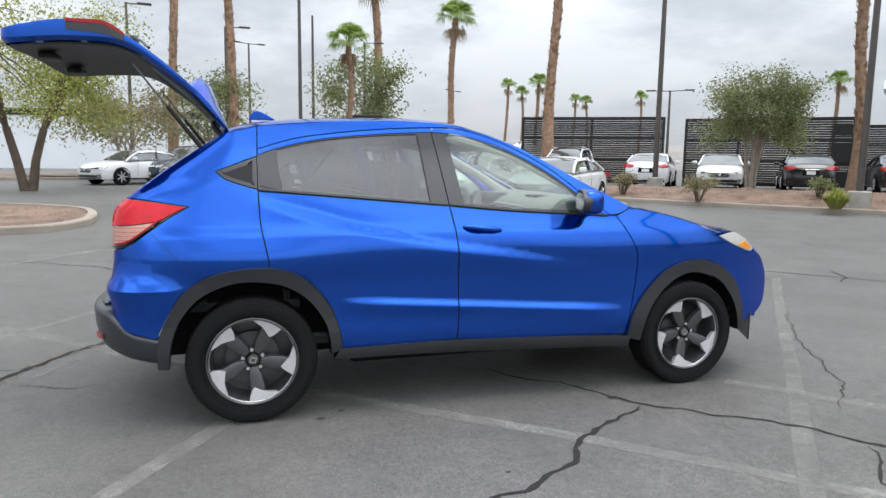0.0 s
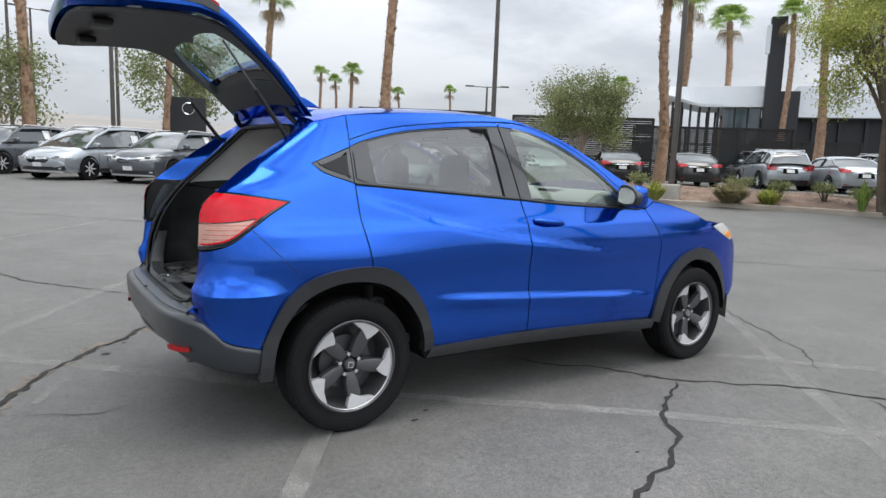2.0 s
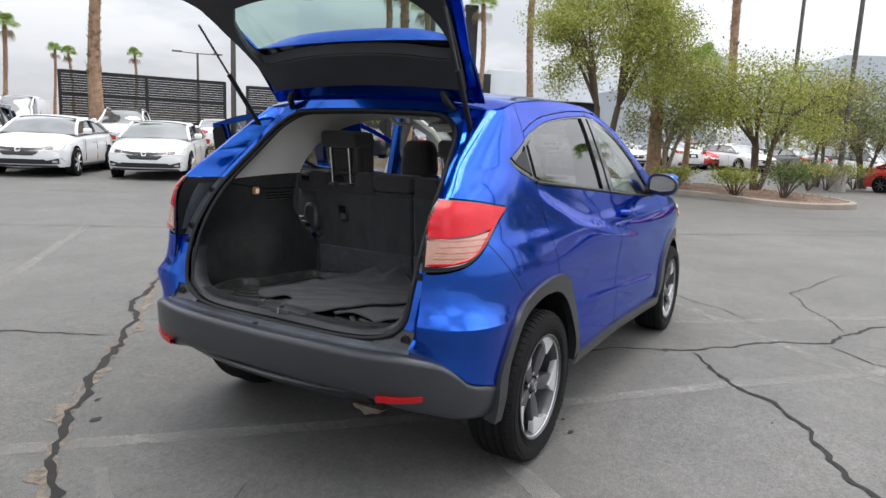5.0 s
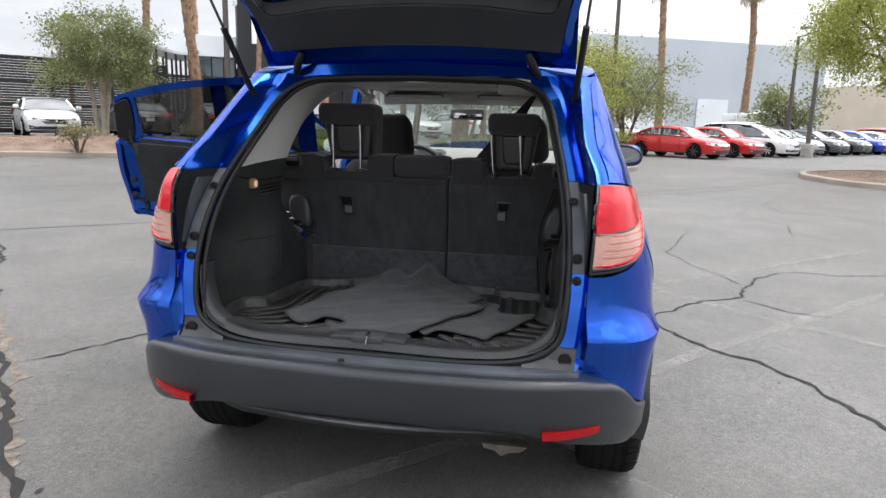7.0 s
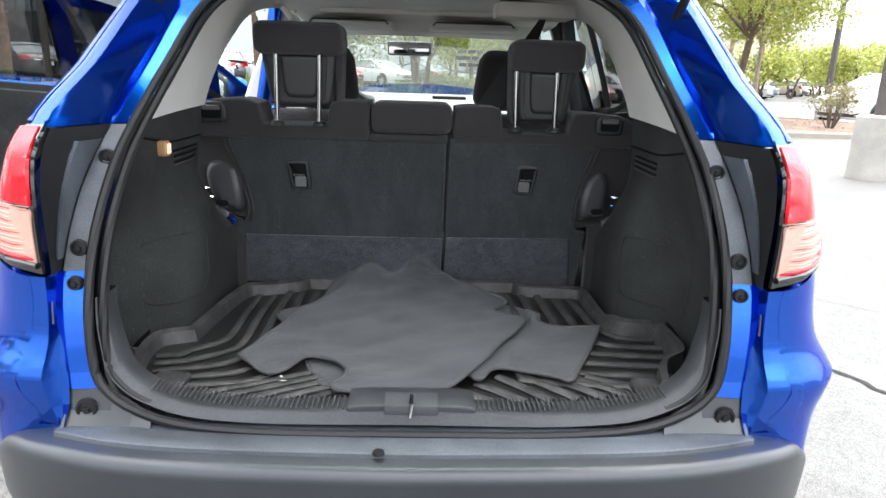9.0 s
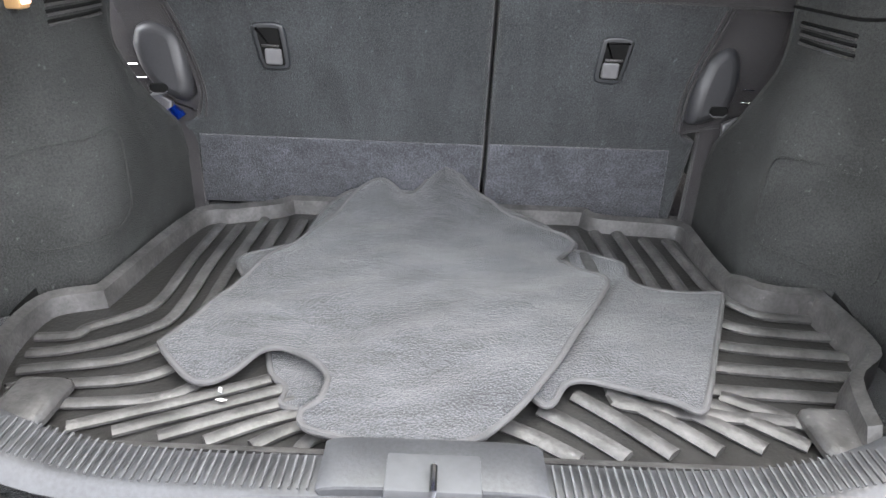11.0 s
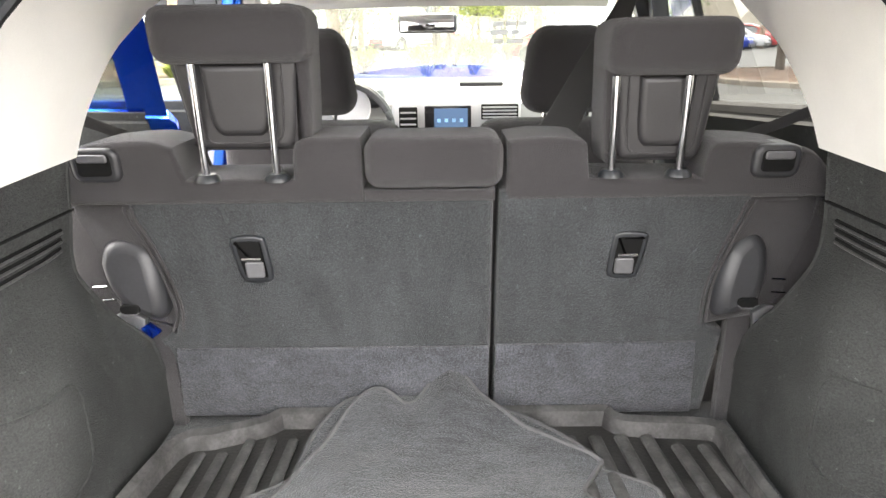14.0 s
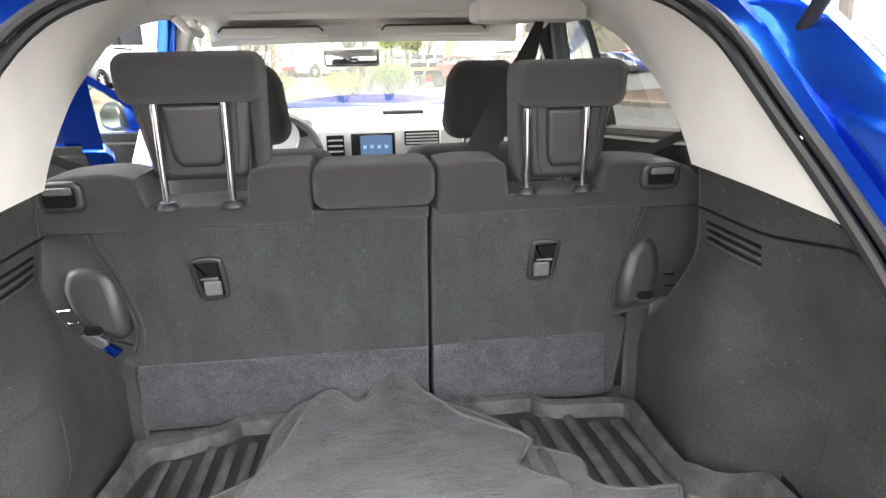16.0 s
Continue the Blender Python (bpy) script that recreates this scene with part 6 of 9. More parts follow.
# front seats
for yc in (0.372, -0.335):
    fs = part("front_seat", boxed((0.84, yc - 0.25, 0.42), (1.0, yc + 0.25, 1.10), 0.06, 4), FABRIC, car, "black fabric front seat")
    part("seat_cushion", boxed((0.95, yc - 0.25, 0.40), (1.45, yc + 0.25, 0.60), 0.05, 3), FABRIC, fs)
    rest = boxed((0.86, yc - 0.128, 1.115), (0.97, yc + 0.128, 1.347), 0.054, 6)
    for v in rest.verts:
        v.co.y = yc + (v.co.y - yc) * (1 - 0.22 * smooth((v.co.z - 1.21) / 0.15))
    part("seat_headrest", rest, FABRIC, fs, "rounded black front headrest")
    for y in (yc - 0.06, yc + 0.06):
        part("headrest_post", tubed([(0.92, y, 1.03), (0.92, y, 1.15)], 0.007, 8), CHROME, fs)

# belts
def strap(pts, width, name, label):
    bm = bmesh.new()
    rows = []
    for p, (wx, wy, wz) in pts:
        p, w = Vector(p), Vector((wx, wy, wz)) * width / 2
        rows.append((bm.verts.new(p - w), bm.verts.new(p + w)))
    for a, b in zip(rows, rows[1:]):
        bm.faces.new((a[0], a[1], b[1], b[0]))
    ret = bmesh.ops.extrude_face_region(bm, geom=bm.faces[:], use_keep_orig=True)
    for v in ret["geom"]:
        if isinstance(v, bmesh.types.BMVert):
            v.co.x += 0.003
    bmesh.ops.recalc_face_normals(bm, faces=bm.faces[:])
    part(name, bm, BELT_WEB, car, label)


BELT_WEB = mat("charcoal_belt_webbing", (0.020, 0.0195, 0.0195), 0.7, 0, 0.15, 20, 400, 0.2)
strap([((0.52, -0.405, 1.445), (0, 0.35, 0.1)), ((0.44, -0.355, 1.365), (0, 0.8, 0.3)), ((0.36, -0.275, 1.25), (0, 1.1, 0.5)), ((0.26, -0.185, 1.12), (0, 1.3, 0.6))], 0.048, "centre_belt", "black centre seat belt hanging from the roof")
strap([((0.14, 0.645, 1.22), (0.3, 0.2, 1)), ((0.25, 0.60, 1.165), (0.3, 0.2, 1)), ((0.33, 0.545, 1.12), (0.3, 0.2, 1))], 0.020, "seat_belt", "black seat belt")
strap([((0.14, -0.645, 1.22), (0.3, -0.2, 1)), ((0.25, -0.60, 1.165), (0.3, -0.2, 1)), ((0.33, -0.545, 1.12), (0.3, -0.2, 1))], 0.020, "seat_belt", "black seat belt")

# headliner and roof fittings
hlm = sheet([(-0.128, -1), (1.22, -1), (1.22, 1), (-0.128, 1)], lambda x, v: Vector((x, v * (0.41 + 0.12 * smooth(x / 0.8)), 1.452 + 0.025 * smooth((x + 0.1) / 0.5) + 0.022 * (1 - v * v))), 0.10)
part("headliner", hlm, HEADLINER, car, "light grey fabric headliner")
part("dome_lamp", boxed((0.02, -0.035, 1.455), (0.10, 0.075, 1.488), 0.008), HEADLINER, car, "small dome lamp")
part("belt_housing", boxed((0.46, -0.50, 1.435), (0.60, -0.24, 1.485), 0.012), HEADLINER, car)
for y0, y1 in ((0.13, 0.495), (-0.41, -0.03)):
    v = part("sun_visor", boxed((1.19, y0, 1.435), (1.36, y1, 1.462), 0.01), HEADLINER, car, "light grey sun visor")
    # dark bar painted in for the shade between visor and headliner
    part("visor_shade_line", tubed([(1.186, y0 + 0.015, 1.448), (1.187, y0 + 0.03, 1.463), (1.187, y1 - 0.03, 1.463), (1.186, y1 - 0.015, 1.448)], 0.0035, 6), HINGE, v)
header = bmesh.new()
rows = []
for i in range(13):
    v = -1 + i / 6
    rows.append([header.verts.new((x + 0.05 * (1 - v * v), v * w, z + 0.010 * (1 - v * v))) for x, z, w in ((1.15, 1.484, 0.535), (1.33, 1.466, 0.535), (1.352, 1.424, 0.54), (1.40, 1.408, 0.545), (1.40, 1.45, 0.545))])
for a, b in zip(rows, rows[1:]):
    for k in range(4):
        header.faces.new((a[k], a[k + 1], b[k + 1], b[k]))
bmesh.ops.recalc_face_normals(header, faces=header.faces[:])
part("front_header", header, HEADLINER, car, "light grey headliner edge over the windscreen")
part("sunroof_edge", boxed((0.95, -0.36, 1.472), (0.975, 0.40, 1.49), 0.004), HEADLINER, car)
for s in (-1, 1):
    part("grab_handle", tubed([(0.80, s * 0.515, 1.475), (0.82, s * 0.49, 1.442), (0.98, s * 0.49, 1.436), (1.0, s * 0.52, 1.472)], 0.012, 8), HEADLINER, car, "light grey grab handle")
    part("front_pillar_trim", tubed([flank(-0.045, s)(1.1, 1.50), flank(-0.045, s)(1.45, 1.41), flank(-0.05, s)(1.75, 1.26), flank(-0.06, s)(2.08, 1.07)], [0.04, 0.035, 0.035, 0.04], 8), HEADLINER, car)
    part("centre_pillar_trim", tubed([flank(-0.11, s)(1.02, 1.50), flank(-0.10, s)(1.05, 1.2), flank(-0.09, s)(1.07, 0.9)], [0.035, 0.045, 0.05], 8), PLASTIC if s < 0 else HEADLINER, car)
def turned_mirror(bm):
    """The mirror's head, swung a little towards the driver."""
    turn = pose(1.50, 0.06, 1.364, 0, 1.5, -7.0) @ pose(-1.50, -0.06, -1.364)
    bmesh.ops.transform(bm, matrix=turn, verts=bm.verts[:])
    return bm


rvm = part("interior_mirror", turned_mirror(boxed((1.485, -0.045, 1.330), (1.515, 0.165, 1.398), 0.014, 4)), PLASTIC, car, "interior mirror hung from the windscreen")
part("mirror_face", turned_mirror(boxed((1.481, -0.036, 1.337), (1.4855, 0.156, 1.392), 0.0015)), CHROME, rvm)
part("mirror_stem", tubed([(1.51, 0.06, 1.37), (1.56, 0.05, 1.43)], 0.01, 6), PLASTIC, rvm)

# dashboard
dash = part("dashboard", prism(loop([(2.24, 1.11), (2.10, 1.138), (1.90, 1.130), (1.78, 1.10), (1.73, 1.06)], [(1.73, 1.06), (1.745, 0.93), (1.78, 0.70)], [(1.78, 0.70), (2.24, 0.70)], [(2.24, 0.70), (2.24, 1.085)]), -0.70, 0.70, "y", 0.01), mat("light_grey_dash_top", (0.36, 0.36, 0.35), 0.6, 0, 0.06, 6, 500, 0.2), car, "light grey dashboard with silver centre panel")
part("centre_panel", boxed((1.705, -0.30, 0.935), (1.75, 0.215, 1.072), 0.012), SILVERTRIM, dash, "silver centre panel")
part("screen", boxed((1.698, -0.102, 0.948), (1.708, 0.084, 1.056), 0.003), GLOSSBLACK, dash, "dark touch screen with a dim blue menu")
lit = bpy.data.materials.new("dim_blue_display")
lit.use_nodes = True
lit.node_tree.nodes["Principled BSDF"].inputs["Base Color"].default_value = (0.01, 0.012, 0.02, 1)
lit.node_tree.nodes["Principled BSDF"].inputs["Emission Color"].default_value = (0.05, 0.11, 0.22, 1)
lit.node_tree.nodes["Principled BSDF"].inputs["Emission Strength"].default_value = 0.2
part("display", boxed((1.6965, -0.088, 0.958), (1.699, 0.045, 1.046)), lit, dash, smooth=False)
icon = mat("pale_blue_icon", (0.25, 0.45, 0.7), 0.4)
for k in range(4):
    part("icon", boxed((1.6955, -0.07 + 0.03 * k, 0.992), (1.6966, -0.056 + 0.03 * k, 1.006)), icon, dash, smooth=False)
for y0, y1, z0, z1 in ((0.112, 0.186, 0.945, 1.052), (-0.29, -0.142, 1.000, 1.060)):
    part("air_vent", boxed((1.699, y0, z0), (1.707, y1, z1), 0.004), UNDER, dash, "dark slatted air vent")
    for k in range(4):
        z = z0 + (z1 - z0) * (k + 0.7) / 4.6
        part("slat", boxed((1.693, y0 + 0.006, z - 0.003), (1.70, y1 - 0.006, z + 0.003)), SILVERTRIM, dash, smooth=False)
part("instrument_hood", boxed((1.66, 0.24, 1.05), (1.86, 0.56, 1.135), 0.035, 3), PLASTIC, dash)
dial = lathed([(0.0001, 0.0), (0.075, 0.0), (0.08, -0.006)], 28, "x", (1.652, 0.37, 1.06))
part("gauge", dial, SILVERTRIM, dash, "round dashboard gauge")
part("card", boxed((1.84, -0.24, 1.112), (1.94, -0.06, 1.135), 0.004), SEAL, dash)
whl = bmesh.new()
tube(whl, [(1.50 + 0.10 * math.sin(a) * 0.45, 0.385 + 0.185 * math.cos(a), 0.99 + 0.17 * math.sin(a)) for a in [2 * math.pi * k / 32 for k in range(32)]], 0.016, 8, True)
sw = part("steering_wheel", whl, PLASTIC, car, "black steering wheel")
part("wheel_hub", boxed((1.49, 0.30, 0.93), (1.54, 0.47, 1.03), 0.03, 3), SILVERTRIM, sw)
part("cabin_floor", boxed((0.22, -0.72, 0.36), (2.2, 0.72, 0.40)), CARPET, car)
part("rear_cushion", boxed((0.24, -0.62, 0.40), (0.75, 0.62, 0.66), 0.05, 3), FABRIC, rear_seat)
chalk = mat("white_window_chalk", (0.80, 0.82, 0.84), 0.7)
for z, runs in ((1.352, ((-0.175, -0.215), (-0.225, -0.262), (-0.27, -0.30))), (1.322, ((-0.17, -0.235), (-0.245, -0.275))), (1.290, ((-0.185, -0.22), (-0.232, -0.295)))):
    for y0, y1 in runs:
        bar = boxed((1.60, y1, z), (1.602, y0, z + 0.016))
        for v in bar.verts:
            v.co.x += 0.81 * (1.36 - v.co.z) - 0.02
        part("window_lettering", bar, chalk, car, "white lettering on the windscreen", smooth=False)

# ---- loose things in the boot ----
LIN = loop([(-0.59, 0.535), (-0.44, 0.605), (-0.30, 0.615), (-0.255, 0.545)], [(-0.255, 0.545), (0.055, 0.508), (0.10, 0.44)], [(0.10, 0.44), (0.135, 0.36), (0.165, 0.33)], [(0.165, 0.33), (0.165, -0.31)], [(0.165, -0.31), (0.13, -0.335), (0.115, -0.48), (0.085, -0.51)],
           [(0.085, -0.51), (-0.165, -0.52), (-0.20, -0.63)], [(-0.20, -0.63), (-0.37, -0.63), (-0.45, -0.56), (-0.59, -0.52)], [(-0.59, -0.52), (-0.59, 0.535)], n=5)
liner = thing("boot_liner", "black ribbed rubber boot liner tray, dusty", "boot liner")
part("tray", sheet(LIN, lambda x, y: Vector((x, y, 0.606)), 0.2, 0.0), LINER, liner)
wall = bmesh.new()
rows = []
for (x, y), (xi, yi) in zip(LIN, inset(LIN, 0.021)):
    h = (0.031 + 0.016 * (y < -0.5 and x < -0.15)) if x > -0.57 else 0.012
    rows.append([wall.verts.new(p) for p in ((xi, yi, 0.606), (xi + (x - xi) * 0.30, yi + (y - yi) * 0.30, 0.604 + h), (x, y, 0.610 + h), (x, y, 0.602))])
for a, b in zip(rows, rows[1:] + rows[:1]):
    for k in range(3):
        wall.faces.new((a[k], a[k + 1], b[k + 1], b[k]))
bmesh.ops.recalc_face_normals(wall, faces=wall.faces[:])
part("rim", wall, DUSTY, liner, "dusty raised rim")
ribs = []
for k in range(5):
    y, tx = 0.452 - 0.040 * k, -0.29 - 0.040 * k
    ribs.append([(0.06 + 0.04 * (k > 1), y, 0.609), (-0.10, y + 0.004, 0.609), (tx + 0.05, y, 0.609), (tx, y + 0.022, 0.609), (tx - 0.042, y + 0.072, 0.609), (tx - 0.066, 0.535, 0.609), (tx - 0.074, 0.585 - 0.010 * k, 0.609)])
for k in range(3):
    ribs.append([(0.10, 0.235 - 0.042 * k, 0.609), (-0.02, 0.235 - 0.042 * k, 0.609), (-0.15, 0.225 - 0.042 * k, 0.609)])
for k in range(6):
    y, tx = 0.462 - 0.048 * k, -0.20 - 0.054 * k
    ribs.append([(0.07 + 0.03 * (k > 1), -y, 0.609), (-0.06, -y - 0.010, 0.609), (tx + 0.06, -y - 0.018, 0.609), (tx, -y - 0.055, 0.609), (tx - 0.018, -0.545, 0.609), (tx - 0.022, -0.615 + 0.016 * max(0, k - 2), 0.609)])
# the front: slanting ribs to one side, a fan to the other
for k in range(1, 7):
    ribs.append([(-0.545 - 0.005 * k, 0.50 - 0.057 * k, 0.609), (-0.473 - 0.013 * k, 0.343 - 0.033 * k, 0.609), (-0.421 - 0.019 * k, 0.251 - 0.025 * k, 0.609)])
broad = len(ribs)
for k in range(7):
    p, q = (-0.515 + min(0.078, 0.033 * k), -0.086 - 0.050 * k), (-0.572 + 0.008 * k, -0.172 - 0.058 * k)
    ribs.append([(*p, 0.609), (p[0] * 0.5 + q[0] * 0.5 + 0.004, p[1] * 0.5 + q[1] * 0.5, 0.609), (*q, 0.609)])
for k, r in enumerate(ribs):
    bm = tubed(spline(r, 6), 0.0128 if k >= broad or r[0][1] < 0 else 0.0105, 8)
    for v in bm.verts:
        v.co.z = 0.606 + (v.co.z - 0.600) * 0.50
    part("rib", bm, DUSTY, liner)
for q in (-1, 1):
    pad = boxed((-0.565, q * 0.505 - 0.038, 0.605), (-0.47, q * 0.505 + 0.038, 0.630), 0.016, 3)
    part("corner_pad", pad, DUSTY, liner)


PAPER = mat("white_scrap_paper", (0.48, 0.48, 0.46), 0.8)


def floor_mat(outline, f, label, name="floor_mat"):
    t = thing(name, label, "car mat", "carpet mats in the boot")
    bm = sheet(outline, f, 0.02, 0.007)
    bmesh.ops.recalc_face_normals(bm, faces=bm.faces[:])
    part("carpet", bm, CARPET2, t)
    part("binding", tubed([f(x, y) + Vector((0, 0, -0.002)) for x, y in outline], 0.0048, 8, True), BINDING, t, "stitched grey edge binding")
    return t


def drape(base, lift=0.05, x0=-0.02):
    return lambda x, y: Vector((x, y, base + lift * smooth((x - x0) / 0.20) + 0.010 * math.sin(9 * x + 2) * math.sin(7 * y) + 0.004 * math.sin(31 * x) * math.sin(23 * y + 1)))


MAT_A = loop([(-0.402, 0.388), (-0.44, 0.356), (-0.468, 0.322), (-0.472, 0.297), (-0.447, 0.273), (-0.400, 0.243), (-0.397, 0.205), (-0.449, 0.148), (-0.508, 0.143), (-0.532, 0.163), (-0.560, 0.150), (-0.585, 0.085), (-0.588, -0.01), (-0.568, -0.056)], [(-0.568, -0.056), (-0.491, -0.122), (-0.379, -0.186), (-0.178, -0.284)], [(-0.178, -0.284), (-0.150, -0.284), (-0.116, -0.245), (-0.088, -0.219)], [(-0.088, -0.219), (-0.058, -0.220), (0.0, -0.258)],
             [(0.0, -0.258), (0.02, -0.235), (0.08, -0.135), (0.14, -0.06), (0.20, 0.0), (0.19, 0.02), (0.135, 0.075), (0.145, 0.12), (0.13, 0.175), (-0.03, 0.245), (-0.20, 0.322), (-0.402, 0.388)], n=5)
MAT_B = loop([(-0.455, -0.11), (-0.490, -0.130), (-0.492, -0.148), (-0.452, -0.172), (-0.442, -0.212), (-0.470, -0.297), (-0.494, -0.332), (-0.486, -0.346)], [(-0.486, -0.346), (-0.42, -0.377), (-0.30, -0.430), (-0.190, -0.477), (-0.172, -0.474), (-0.164, -0.415), (-0.145, -0.358), (-0.115, -0.336), (-0.06, -0.340), (-0.02, -0.30), (0.0, -0.26)], [(0.0, -0.26), (-0.05, -0.12), (-0.25, -0.05), (-0.455, -0.11)], n=5)
MAT_C = loop([(-0.02, 0.262), (0.08, 0.242), (0.15, 0.20), (0.175, 0.14), (0.185, 0.08), (0.15, 0.03)], [(0.15, 0.03), (0.0, 0.05), (-0.06, 0.20), (-0.045, 0.255), (-0.02, 0.262)], n=5)
MAT_D = loop([(-0.16, 0.345), (-0.12, 0.362), (-0.09, 0.345), (-0.03, 0.262)], [(-0.03, 0.262), (-0.10, 0.12), (-0.48, 0.10), (-0.50, 0.19), (-0.46, 0.20), (-0.42, 0.23), (-0.30, 0.27), (-0.16, 0.345)], n=5)
MAT_E = loop([(0.06, -0.06), (0.145, -0.07), (0.10, -0.18), (0.02, -0.265)], [(0.02, -0.265), (-0.03, -0.24), (-0.05, -0.12), (0.06, -0.06)], n=5)
floor_mat(MAT_D, drape(0.620, 0.01), "grey carpet floor mat lying under the others")
floor_mat(MAT_C, drape(0.624, 0.040), "grey carpet floor mat with its edge turned up")
floor_mat(MAT_E, drape(0.622, 0.025), "grey carpet floor mat half hidden")
floor_mat(MAT_B, drape(0.624, 0.0), "dark grey carpet floor mat with bound edge")
flat = drape(0.640, 0.040)


def peaked(x, y):
    """The top mat leans on the seat and stands up in a point."""
    p = flat(x, y)
    p.z += 0.052 * math.exp(-((x - 0.20) / 0.10) ** 2 - ((y + 0.002) / 0.038) ** 2) + 0.015 * math.exp(-((x - 0.15) / 0.07) ** 2 - ((y - 0.13) / 0.03) ** 2) - 0.006 * math.exp(-((x - 0.14) / 0.06) ** 2 - ((y - 0.075) / 0.03) ** 2)
    p.z += 0.003 * math.sin(60 * x + 25 * y) * math.sin(18 * y + 9 * x)
    return p


floor_mat(MAT_A, peaked, "grey carpet floor mat lying on top of the pile")
for sx, sy, turn in ((-0.480, 0.280, 20), (-0.500, 0.272, 75)):
    shard = prism([(-0.008, -0.002), (0.003, -0.003), (0.008, 0.001), (-0.002, 0.0025)], 0.0, 0.0008, "z")
    bit = part("paper_scrap", shard, PAPER, smooth=False)
    bit.matrix_basis = pose(sx, sy, 0.6195, 0, 4, turn)
    tagged(bit, "torn white scrap of paper on the ribbed liner", "paper scrap")

# ---- cracks, seams and worn paint on the asphalt ----
rnd = random.Random(7)


def strip(pts, width, name, material, label, wob=0.02, lift=0.004, step=0.05, taper=True, edge=0.5):
    """A ragged band along a line on the ground."""
    fine = []
    for a, b in zip(pts, pts[1:]):
        k = max(1, int(math.dist(a, b) / step))
        for i in range(k):
            fine.append((a[0] + (b[0] - a[0]) * i / k, a[1] + (b[1] - a[1]) * i / k))
    fine.append(pts[-1])
    bm = bmesh.new()
    rows = []
    off = 0.0
    for i, p in enumerate(fine):
        a, b = fine[max(0, i - 1)], fine[min(len(fine) - 1, i + 1)]
        d = Vector((b[0] - a[0], b[1] - a[1])).normalized()
        nrm = Vector((-d.y, d.x))
        off = off * 0.75 + rnd.uniform(-wob, wob)
        w = width * (1 + edge * rnd.uniform(-1, 1)) * (min(1, i / 4, (len(fine) - 1 - i) / 4) if taper else 1)
        c = Vector(p) + nrm * off
        q = [c - nrm * w / 2, c + nrm * w / 2]
        rows.append([bm.verts.new((v.x, v.y, ground_z(v.x, v.y) + lift)) for v in q])
    for a, b in zip(rows, rows[1:]):
        bm.faces.new((a[0], a[1], b[1], b[0]))
    bmesh.ops.recalc_face_normals(bm, faces=bm.faces[:])
    return tagged(part(name, bm, material, smooth=False), label, "crack" if "crack" in name or "seam" in name else "road marking", kind="structure")


CRACK = mat("dark_open_crack", (0.018, 0.017, 0.016), 0.95, 0, 0.5, 20, 200)
RUBBLE = mat("crumbled_tan_grit", (0.16, 0.135, 0.11), 0.95, 0, 0.5, 30, 300, 0.6)


def paint_mat():
    """Road paint worn through to the asphalt."""
    m = mat("worn_white_road_paint", (0.27, 0.265, 0.25), 0.85, 0, 0.1, 3, 60, 0.3)
    n, l = m.node_tree.nodes, m.node_tree.links
    co, t, r = n.new("ShaderNodeTexCoord"), n.new("ShaderNodeTexNoise"), n.new("ShaderNodeMapRange")
    t.inputs["Scale"].default_value, t.inputs["Detail"].default_value, t.inputs["Roughness"].default_value = 5.0, 8.0, 0.75
    r.inputs[1].default_value, r.inputs[2].default_value, r.inputs[3].default_value, r.inputs[4].default_value = 0.38, 0.66, 0.08, 0.74
    l.new(co.outputs["Object"], t.inputs["Vector"])
    l.new(t.outputs["Fac"], r.inputs[0])
    l.new(r.outputs[0], n["Principled BSDF"].inputs["Alpha"])
    return m


LINE = paint_mat()
CRACKS = [
    ([(1.45, -0.25), (1.71, -0.57), (1.91, -0.76), (2.14, -1.14), (2.73, -1.62), (3.0, -1.95), (3.34, -2.08), (4.08, -2.52)], 0.022),
    ([(2.14, -1.14), (1.90, -1.28), (1.67, -1.40), (1.58, -1.45), (1.37, -1.69), (1.2, -1.82), (0.94, -1.90), (0.6, -2.03), (0.2, -2.35), (-0.3, -3.0)], 0.024),
    ([(3.12, 5.25), (2.70, 4.70), (2.28, 4.26), (1.85, 3.98)], 0.03),
    ([(1.85, 3.98), (1.45, 3.45), (0.97, 3.07), (0.49, 2.63), (0.28, 2.24), (-0.12, 1.90), (-0.49, 1.56), (-0.69, 1.30), (-0.87, 1.17), (-1.15, 0.81), (-1.38, 0.42), (-1.45, 0.16), (-1.62, -0.30), (-1.9, -0.9)], 0.036),
    ([(0.0, 2.03), (-0.30, 2.50), (-0.66, 3.0), (-1.2, 3.7), (-1.6, 4.45), (-2.9, 5.2)], 0.016),
]
CRACKS += [
    ([(0.28, 2.22), (0.75, 1.95), (1.3, 1.65)], 0.016),
    ([(-1.38, 0.42), (-1.5, 0.43), (-2.1, 0.46)], 0.018),
    ([(-1.42, 0.12), (-1.31, 0.05), (-1.01, -0.06), (-0.8, -0.02)], 0.007),
    ([(4.08, -2.52), (4.05, -3.07), (4.3, -3.9)], 0.014),
    ([(3.34, -2.08), (4.2, -1.80), (4.77, -1.63), (5.6, -1.9), (6.36, -2.1)], 0.009),
]
